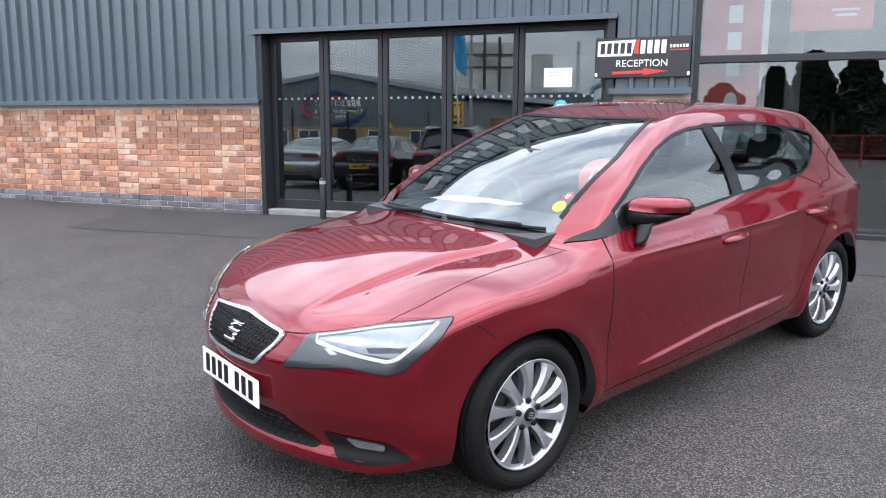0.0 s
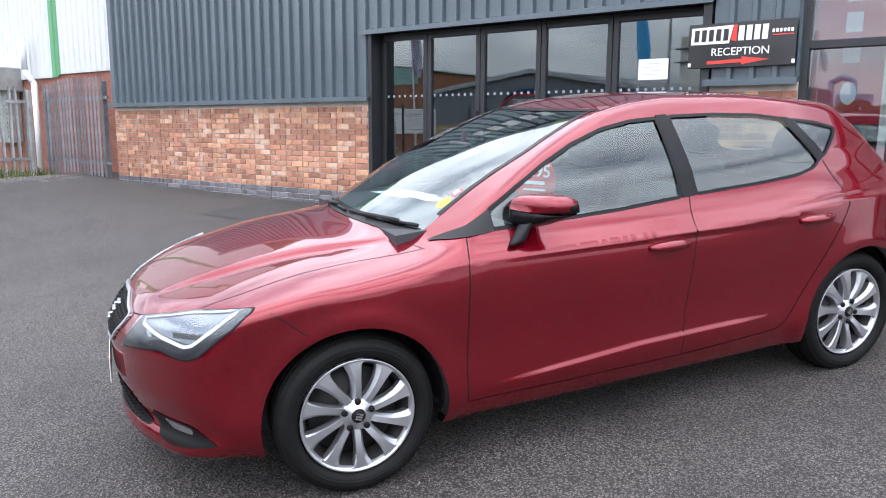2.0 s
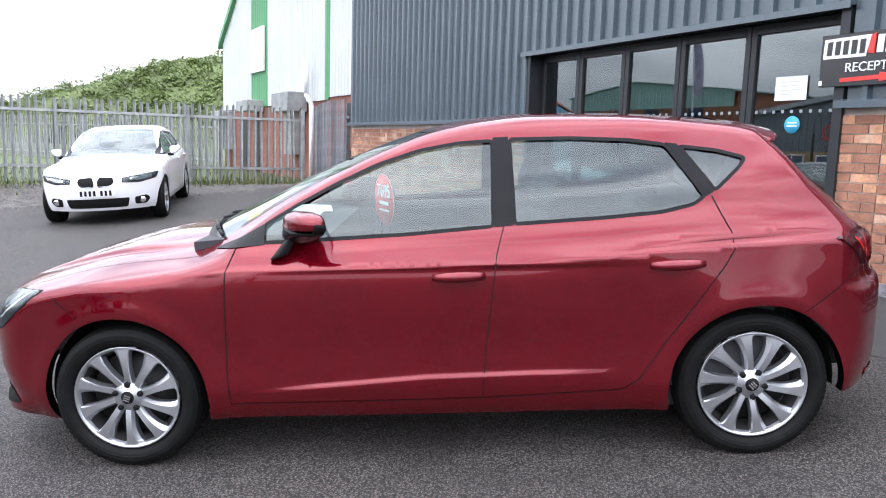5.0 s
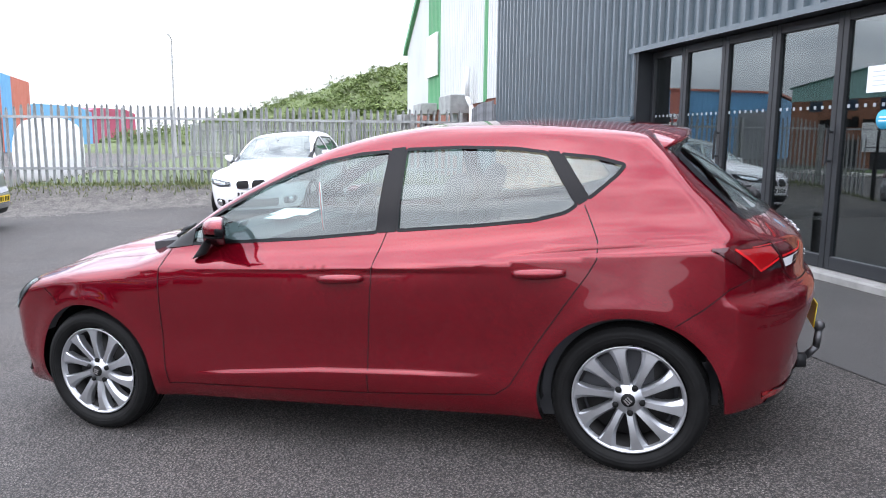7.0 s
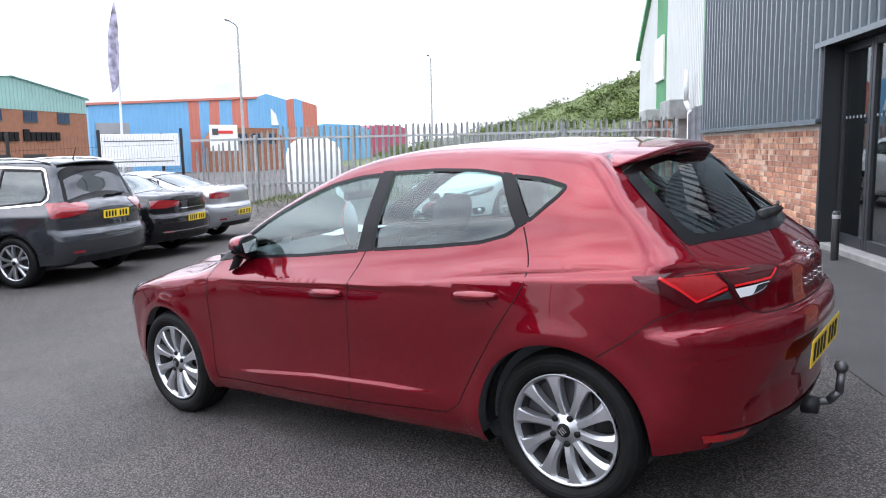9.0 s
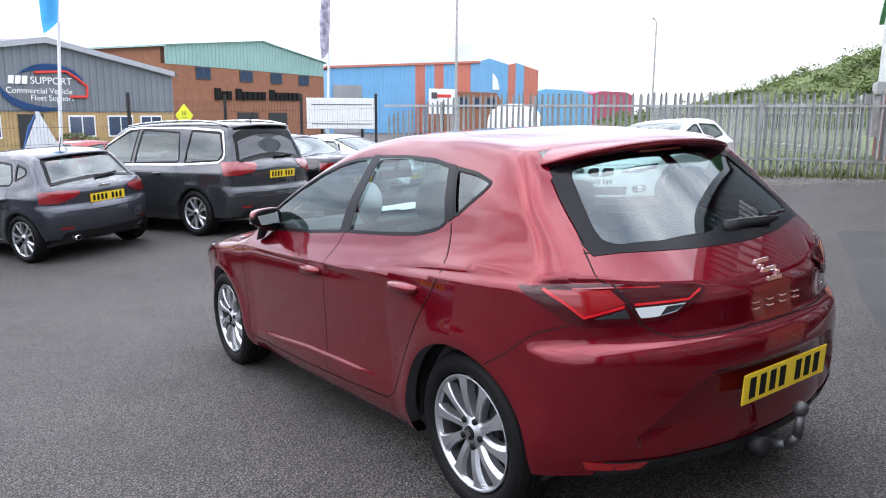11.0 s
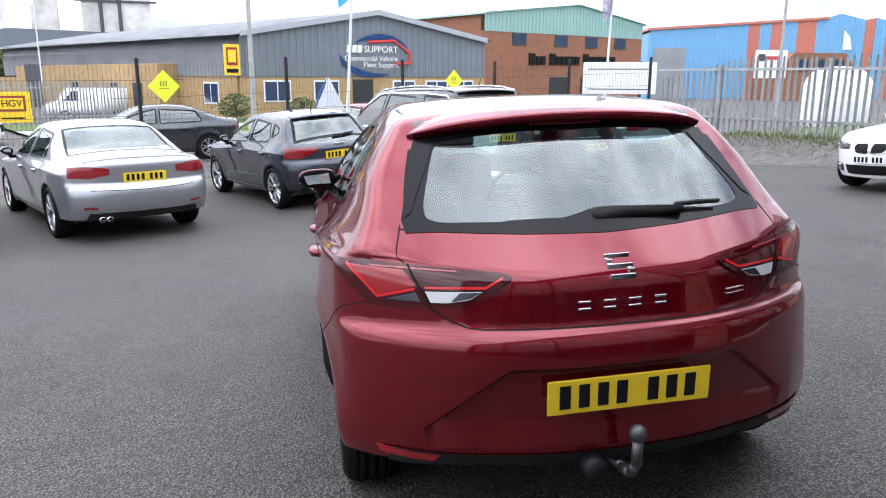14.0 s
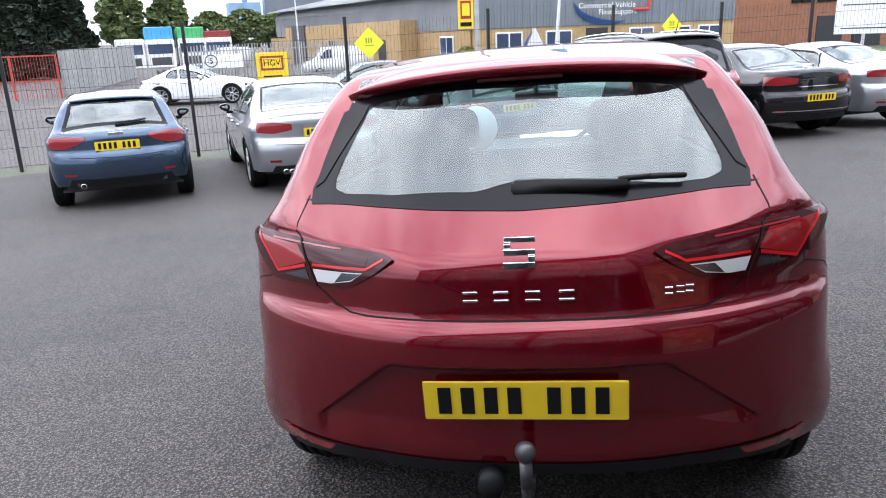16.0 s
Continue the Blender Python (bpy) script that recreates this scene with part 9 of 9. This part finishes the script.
def lorry(x, y, yaw, top_mat, label, tall):
    l = thing("lorry_cab", label, "lorry", pose(x, y, -1.2, 0, 0, yaw), "parked lorries")
    bm = bmesh.new()
    box(bm, -1.22, 1.22, 0.0, 2.2, 0.55, 3.0, 0.10)
    part("cab", bm, P_WHITE, l)
    bm = bmesh.new()
    box(bm, -1.05, 1.05, -0.02, 0.05, 1.75, 2.60, 0.02)
    part("windscreen", bm, M_WINDARK, l)
    bm = bmesh.new()
    box(bm, -0.85, 0.85, -0.03, 0.05, 0.75, 1.45, 0.02)
    part("grille", bm, M_DARKMETAL, l)
    bm = bmesh.new()
    box(bm, -1.22, 1.22, -0.05, 0.15, 0.40, 0.75, 0.05)
    part("bumper", bm, M_WHITE, l)
    bm = bmesh.new()
    box(bm, -1.20, 1.20, 0.7, 8.0, 2.8 if tall < 3.2 else 1.0, tall, 0.06)
    part("body_top", bm, top_mat, l)
    for sgn in (-1, 1):
        for y0 in (0.9, 6.5):
            wheel(l, pose(sgn * 1.0, y0, 0.5, 0, 0, 90 * sgn), 0.5, 0.29, 0.3, 10, 0.0, "pair", detail=False)


lorry(2.9, -66.0, 182, P_WHITE, "white lorry cab in the lorry park", 3.1)
lorry(0.35, -66.2, 181, mat("lorry_blue", (0.06, 0.30, 0.62), 0.4), "white lorry with a bright blue box body", 4.1)
lorry(-2.4, -66.4, 180, mat("lorry_green", (0.06, 0.36, 0.12), 0.4), "white lorry with a green box body", 4.0)
lorry(-4.7, -66.0, 179, mat("lorry_maroon", (0.20, 0.02, 0.02), 0.4), "white lorry with a maroon box body", 3.6)

# yard entrance opposite: red gate, grey fence, boards
rg = thing("yard_gate", "red steel mesh yard gate, closed", "gate", Matrix.Translation((10.6, -29.5, -0.95)) @ pose(0, 0, 0, 0, 0, 178))
M_GATERED = mat("gate_red", (0.42, 0.05, 0.04), 0.5)
for x in (0.0, 1.9, 3.8, 5.6):
    bm = bmesh.new()
    box(bm, x - 0.04, x + 0.04, -0.04, 0.04, 0.0, 2.2)
    part("upright", bm, M_GATERED, rg)
for z in (0.1, 1.1, 2.15):
    bm = bmesh.new()
    box(bm, 0.0, 5.6, -0.03, 0.03, z - 0.03, z + 0.03)
    part("rail", bm, M_GATERED, rg)
bm = bmesh.new()
for i in range(46):
    box(bm, 0.06 + i * 0.12, 0.075 + i * 0.12, -0.008, 0.008, 0.1, 2.15)
part("infill", bm, M_GATERED, rg)
gm, gL = run_frame((4.9, -29.6), (2.2, -47.0))
gf = thing("yard_fence", "grey close-boarded steel yard fence", "fence", Matrix.Translation((0, 0, -0.95)) @ gm)
for i in range(int(gL / 0.5)):
    bm = bmesh.new()
    box(bm, i * 0.5, i * 0.5 + 0.47, -0.03, 0.03, 0.0, 2.35)
    part("board", bm, M_GALV, gf)
hb = thing("garage_board", "yellow roadside board with dark red print", "sign", Matrix.Translation((-4.35, -30.4, -0.45)) @ pose(0, 0, 0, 0, 0, 172))
bm = bmesh.new()
box(bm, -0.75, 0.75, 0.0, 0.06, 0.0, 1.35, 0.01)
part("board", bm, M_ORANGE, hb)
bm = bmesh.new()
box(bm, -0.55, 0.55, -0.02, 0.0, 0.50, 1.18)
part("panel", bm, mat("maroon_frame", (0.26, 0.04, 0.02), 0.6), hb)
bm = bmesh.new()
box(bm, -0.45, 0.45, -0.03, -0.015, 0.60, 1.08)
part("panel", bm, M_ORANGE, hb)
lettering(hb, "HGV", 0.40, pose(0, -0.04, 0.84, 90, 0, 0), M_INK, label="black letters")
bm = bmesh.new()
box(bm, -0.45, 0.45, -0.02, 0.0, 0.18, 0.24)
part("bar", bm, M_INK, hb)
sb = thing("speed_sign", "white yard board with a ringed number", "sign", Matrix.Translation((-1.9, -31.0, 0.15)) @ pose(0, 0, 0, 0, 0, 176))
bm = bmesh.new()
box(bm, -0.75, 1.15, 0.0, 0.05, 0.1, 0.75)
part("board", bm, M_SIGNWHITE, sb)
bm = bmesh.new()
box(bm, 0.9, 1.0, 0.05, 0.12, -1.1, 0.2)
part("post", bm, M_GALV, sb)
bm = bmesh.new()
for i in range(24):
    a, b = 2 * math.pi * i / 24, 2 * math.pi * (i + 1) / 24
    tube(bm, (-0.35 + 0.28 * math.cos(a), -0.01, 0.45 + 0.28 * math.sin(a)), (-0.35 + 0.28 * math.cos(b), -0.01, 0.45 + 0.28 * math.sin(b)), 0.025, seg=6)
part("ring", bm, M_DARKMETAL, sb, "dark ring")
lettering(sb, "5", 0.40, pose(-0.35, -0.01, 0.44, 90, 0, 0), M_INK, label="black number")
palisade("palisade_fence", "grey palisade fence along the far yard", (-0.2, -31.8, 0), (-9.5, -31.0, 0), 2.0, gz(-5, -31.4))

# kerb, verge and pavement across the road
for nm, lab, y0, y1, dz, mm, cat in (("kerb", "pale concrete kerb across the road", -22.6, -22.4, 0.12, mat("kerb_concrete", (0.42, 0.41, 0.38), 0.9, vary=0.12, scale=3), "kerb"), ("pavement_far", "pale concrete footway across the road", -25.4, -22.6, 0.11, mat("footway_concrete", (0.36, 0.34, 0.31), 0.9, vary=0.15, scale=1.5), "pavement"), ("verge", "rough grass verge in front of the garage", -29.5, -25.4, 0.13, mat("verge_grass", (0.06, 0.10, 0.025), 0.95, vary=0.4, scale=3, fine=0.4, fine_scale=30, bump=0.6, bump_scale=20), "grass")):
    bm = bmesh.new()
    n = 40
    rows = []
    for i in range(n + 1):
        x = -3.5 - 42 * i / n
        sl = 0.0
        rows.append([bm.verts.new((x, y + sl, gz(x, y) + d)) for y, d in ((y1, -0.05), (y1, dz), (y0, dz), (y0, -0.05))])
    for a, b in zip(rows[:-1], rows[1:]):
        for i in range(3):
            bm.faces.new((a[i], a[i + 1], b[i + 1], b[i]))
    bmesh.ops.recalc_face_normals(bm, faces=bm.faces)
    structure(nm, bm, mm, lab, cat)

# grey works, silo and blue plant far off
fw = thing("works_building", "long pale grey works hall far beyond the road", "building", pose(-15.3, -109.4, 0, 0, 0, 166.6))
bm = bmesh.new()
prism(bm, [(0, -2), (34, -2), (34, 7.2), (3.0, 7.8), (0, 7.2)], 0.0, 16.0)
part("wall", bm, M_GREYCLAD, fw)
tw = thing("process_tower", "white and rusty process tower behind the works hall", "tower", pose(-41.0, -136.0, 0, 0, 0, 343))
bm = bmesh.new()
box(bm, -5.0, 6.0, -2, 4, 0, 19.0)
box(bm, 10.0, 14.0, -2, 2, 0, 17.0)
part("wall", bm, mat("stained_white", (0.62, 0.60, 0.55), 0.8, vary=0.25, scale=0.4), tw)
bm = bmesh.new()
for z in (14, 16.5):
    box(bm, -6.0, 7.0, 4, 4.3, z, z + 0.3)
tube(bm, (0, 4.5, 8), (0, 4.5, 22), 0.3)
tube(bm, (3, 4.5, 8), (3, 4.5, 20), 0.3)
part("gantry", bm, M_DARKMETAL, tw)
bp = thing("process_plant", "blue pipework plant beside the works hall", "plant", pose(-11.5, -112.0, 0, 0, 0, 0))
bm = bmesh.new()
box(bm, -3.0, 1.5, 0, 4, 3.4, 6.6)
M_PLANT = mat("dusty_blue_steel", (0.22, 0.34, 0.47), 0.6, vary=0.2, scale=0.8)
part("hopper", bm, M_PLANT, bp)
part("pipe", bent([Vector((-4.0, 2, 0)), Vector((-4.0, 2, 8.4)), Vector((-2.5, 2, 9.2)), Vector((-1.0, 2, 8.4)), Vector((-1.0, 2, 7.0))], 0.45), M_PLANT, bp, "", True)
bm = bmesh.new()
tube(bm, (-6.5, 2, -1), (-6.5, 2, 16), 0.35)
part("chimney", bm, M_POLE, bp)

# ---------------------------------------------------------------- planting
def leaf_mat(name, a, b):
    m = bpy.data.materials.new(name)
    m.use_nodes = True
    n, l = m.node_tree.nodes, m.node_tree.links
    p = n["Principled BSDF"]
    p.inputs["Roughness"].default_value = 0.7
    g = n.new("ShaderNodeNewGeometry")
    r = n.new("ShaderNodeValToRGB")
    r.color_ramp.elements[0].color, r.color_ramp.elements[1].color = (*a, 1), (*b, 1)
    l.new(g.outputs["Random Per Island"], r.inputs["Fac"])
    l.new(r.outputs["Color"], p.inputs["Base Color"])
    m.diffuse_color = (*a, 1)
    return m


M_LEAF = leaf_mat("bright_leaves", (0.075, 0.120, 0.022), (0.150, 0.195, 0.050))
M_LEAFDARK = leaf_mat("conifer_needles", (0.008, 0.018, 0.010), (0.025, 0.040, 0.018))
M_LEAFMID = leaf_mat("green_leaves", (0.05, 0.08, 0.02), (0.15, 0.18, 0.06))
M_GRASS = leaf_mat("rough_grass", (0.05, 0.08, 0.02), (0.16, 0.16, 0.06))
M_BARK = mat("bark", (0.10, 0.065, 0.04), 0.95, vary=0.3, scale=3, bump=0.5, bump_scale=12)


def leaf_mesh(name, centres, sizes, material, rng, flat=0.5):
    """Many small bent leaf clumps round the given centres."""
    n = len(centres)
    ang = rng.uniform(0, 2 * np.pi, (n, 3))
    verts = np.zeros((n * 5, 3))
    base = np.array([(-0.5, -0.5, 0.0), (0.6, -0.35, 0.12), (0.45, 0.55, -0.05), (-0.45, 0.5, 0.15), (0.05, 0.0, 0.32)])
    for k in range(5):
        b = np.repeat(base[k:k + 1], n, 0) * rng.uniform(0.7, 1.3, (n, 3))
        ca, sa = np.cos(ang[:, 0]), np.sin(ang[:, 0])
        b = np.stack([b[:, 0] * ca - b[:, 1] * sa, b[:, 0] * sa + b[:, 1] * ca, b[:, 2]], 1)
        cb, sb_ = np.cos(ang[:, 1] * flat), np.sin(ang[:, 1] * flat)
        b = np.stack([b[:, 0], b[:, 1] * cb - b[:, 2] * sb_, b[:, 1] * sb_ + b[:, 2] * cb], 1)
        verts[k::5] = centres + b * sizes[:, None]
    o = (np.arange(n) * 5)[:, None, None]
    faces = (np.array([(0, 1, 4), (1, 2, 4), (2, 3, 4), (3, 0, 4)])[None] + o).reshape(-1, 3)
    me = bpy.data.meshes.new(name)
    me.from_pydata(verts.tolist(), [], faces.tolist())
    me.materials.append(material)
    return me


def hill():
    """The overgrown mound behind the fence."""
    rng = np.random.default_rng(5)

    def height(x, y):
        h = 15.5 * np.exp(-(((x + 138) / 40) ** 2 + ((y - 34) / 28) ** 2)) + 4.2 * np.exp(-(((x + 128) / 30) ** 2 + ((y - 2) / 24) ** 2)) + 5.5 * np.exp(-(((x + 90) / 26) ** 2 + ((y - 42) / 20) ** 2))
        return h - 1.0
    xs, ys = np.linspace(-210, -50, 60), np.linspace(-60, 110, 60)
    X, Y = np.meshgrid(xs, ys)
    Z = height(X, Y)
    me = bpy.data.meshes.new("hill")
    me.from_pydata(np.stack([X, Y, Z], -1).reshape(-1, 3).tolist(), [], [(j * 60 + i, j * 60 + i + 1, j * 60 + 61 + i, j * 60 + 60 + i) for j in range(59) for i in range(59)])
    me.materials.append(mat("hill_scrub", (0.075, 0.10, 0.028), 0.95, vary=0.35, scale=0.12, fine=0.4, fine_scale=1.2))
    tagged(new("hill", me), "overgrown green mound beyond the yards", "hill", "", "structure")
    n = 30000
    x, y = rng.uniform(-175, -58, n), rng.uniform(-28, 80, n)
    z = height(x, y)
    ok = z > 0.2
    low = np.stack([x[ok], y[ok], z[ok] + rng.uniform(-0.1, 0.35, ok.sum())], 1)
    heads = [low]
    for _ in range(420):
        bx, by = rng.uniform(-172, -60), rng.uniform(-26, 78)
        bz = float(height(np.array(bx), np.array(by)))
        if bz < 0.2:
            continue
        r, k = rng.uniform(0.8, 2.3), 190
        d = rng.normal(0, 1, (k, 3))
        d /= np.linalg.norm(d, axis=1, keepdims=True)
        d *= (rng.uniform(0.55, 1.0, k) ** 0.6)[:, None] * (1 + 0.18 * np.sin(d[:, :1] * 5 + bx) * np.cos(d[:, 1:2] * 4 + by))
        heads.append(np.stack([bx + d[:, 0] * r * 1.2, by + d[:, 1] * r * 1.2, bz + np.maximum(d[:, 2], -0.3) * r * 0.85], 1))
    c = np.vstack(heads)
    me = leaf_mesh("scrub", c, rng.uniform(0.22, 0.52, len(c)), M_LEAF, rng)
    tagged(new("scrub", me), "bright green scrub and bushes over the mound", "bushes", "", "stuff")


def tree(name, label, x, y, h, crown_w, material, conifer, seed, z0=-1.0, leaves=2600):
    rng = np.random.default_rng(seed)
    t = thing(name, label, "tree", Matrix.Translation((x, y, z0)), "trees")
    bm = bmesh.new()
    tube(bm, (0, 0, -0.3), (0.1, 0.05, h * 0.9), h * 0.022 + 0.08, 0.04, 9)
    limbs = []
    for i in range(14):
        a, f = rng.uniform(0, 2 * np.pi), rng.uniform(0.30, 0.88)
        L = crown_w * (1.05 - f if conifer else 0.75 * math.sin(math.pi * min(f + 0.1, 0.95))) * rng.uniform(0.6, 1.0)
        p, q = Vector((0.05, 0.02, h * f)), Vector((L * math.cos(a), L * math.sin(a), h * f + (0.0 if conifer else L * 0.5)))
        tube(bm, p, q, 0.07, 0.02, 6)
        limbs.append((p, q))
    part("trunk", bm, M_BARK, t)
    pts = []
    while len(pts) < leaves:
        f = rng.uniform(0.12, 1.0) if conifer else rng.uniform(0.28, 1.0)
        a = rng.uniform(0, 2 * np.pi)
        edge = crown_w * ((1.03 - f) ** 0.55 if conifer else math.sin(math.pi * min(max((f - 0.22) / 0.80, 0.02), 0.98)) ** 0.6)
        edge *= 0.72 + 0.28 * math.sin(a * 3 + f * 9 + seed) * math.cos(f * 17 + seed)
        r = edge * rng.uniform(0.35, 1.0) ** 0.5
        if math.sin(a * 5 + f * 23 + seed * 2) + math.sin(f * 31 - a * 2) < -1.15:
            continue
        pts.append((r * math.cos(a), r * math.sin(a), h * f - (0.12 * r if conifer else 0)))
    ob = share("crown", leaf_mesh("crown", np.array(pts), rng.uniform(0.25, 0.62, len(pts)) * max(h / 9.0, 0.75 if conifer else 0.0), material, rng), t)
    return t


hill()
for i, (x, y, h, w) in enumerate(((19.5, -47, 7.6, 3.6), (15.8, -50, 8.2, 3.7), (12.4, -48.5, 7.4, 3.4), (9.6, -51, 7.0, 3.2), (23.5, -45, 7.8, 3.6), (6.9, -57, 8.0, 2.9), (27.0, -43, 8.0, 3.6), (13.5, -56, 9.0, 4.0), (10.2, -59, 9.4, 4.0), (17.5, -55, 9.2, 4.0))):
    tree("conifer_tree", "tall dark green conifer in a dense row", x, y, h, w, M_LEAFDARK, True, 20 + i, leaves=4200)
for i, (x, y, h, w, mm) in enumerate(((3.6, -80, 8.0, 3.0, M_LEAFMID), (-1.0, -82, 7.6, 2.8, M_LEAFMID), (-5.5, -84, 5.6, 3.4, M_LEAFMID), (-9.5, -86, 5.8, 4.0, M_LEAFMID), (-14, -88, 5.6, 4.5, M_LEAF), (-20, -90, 5.2, 4.5, M_LEAF))):
    tree("broadleaf_tree", "leafy green tree beyond the lorry park", x, y, h, w, mm, False, 40 + i)
for i, (x, y, h, w) in enumerate(((-13.5, -27.6, 1.5, 1.3), (-17.0, -27.3, 1.3, 1.2), (-22.5, -26.6, 1.3, 1.4))):
    tree("garden_shrub", "low clipped green shrub in front of the garage", x, y, h, w, M_LEAFMID, False, 60 + i, z0=-0.75, leaves=700)


def tufts():
    """Weeds and long grass along the foot of the steel fence and the verge."""
    rng = np.random.default_rng(8)
    n = 4200
    y = rng.uniform(-4.4, 8.0, n)
    x = -14.7 + rng.normal(0.12, 0.34, n)
    far = rng.random(n) < 0.35
    x = np.where(far, rng.uniform(-24, -15, n), x)
    z = ground_z(x, y)
    h = rng.uniform(0.03, 0.13, n) * (1.0 + 1.4 * np.exp(-((y - 6.6) / 1.4) ** 2) + 0.9 * np.exp(-((y - 1.2) / 0.5) ** 2))
    lean = rng.normal(0, 0.35, (n, 2)) * h[:, None]
    w = rng.uniform(0.008, 0.02, n)
    a = rng.uniform(0, np.pi, n)
    dx, dy = np.cos(a) * w, np.sin(a) * w
    v = np.zeros((n * 3, 3))
    v[0::3] = np.stack([x - dx, y - dy, z - 0.01], 1)
    v[1::3] = np.stack([x + dx, y + dy, z - 0.01], 1)
    v[2::3] = np.stack([x + lean[:, 0], y + lean[:, 1], z + h], 1)
    me = bpy.data.meshes.new("long_grass")
    me.from_pydata(v.tolist(), [], (np.arange(n)[:, None] * 3 + np.array([[0, 1, 2]])).tolist())
    me.materials.append(M_GRASS)
    tagged(new("long_grass", me), "weeds and long grass at the foot of the fence", "grass", "", "stuff")


def stones():
    """Loose chippings on the bank and a few on the asphalt."""
    rng = np.random.default_rng(3)
    n = 2600
    x, y = rng.uniform(-14.6, -12.4, n), rng.uniform(-3.8, 7.6, n)
    m = 420
    x2, y2 = rng.uniform(-8, 4.5, m), rng.uniform(-2.5, 7.2, m)
    x, y = np.r_[x, x2], np.r_[y, y2]
    s = np.r_[rng.uniform(0.008, 0.030, n), rng.uniform(0.003, 0.008, m)]
    z = ground_z(x, y)
    base = np.array([(1, 0, 0), (-0.5, 0.8, 0), (-0.5, -0.8, 0), (0.1, 0.1, 0.7)])
    v = (base[None] * s[:, None, None] * rng.uniform(0.6, 1.4, (len(s), 4, 3)) + np.stack([x, y, z], 1)[:, None]).reshape(-1, 3)
    f = (np.array([(0, 1, 3), (1, 2, 3), (2, 0, 3)])[None] + (np.arange(len(s)) * 4)[:, None, None]).reshape(-1, 3)
    me = bpy.data.meshes.new("chippings")
    me.from_pydata(v.tolist(), [], f.tolist())
    me.materials.append(leaf_mat("stone_grey", (0.06, 0.056, 0.052), (0.22, 0.205, 0.19)))
    tagged(new("chippings", me), "loose grey stone chippings on the ground", "gravel", "", "stuff")


tufts()
stones()
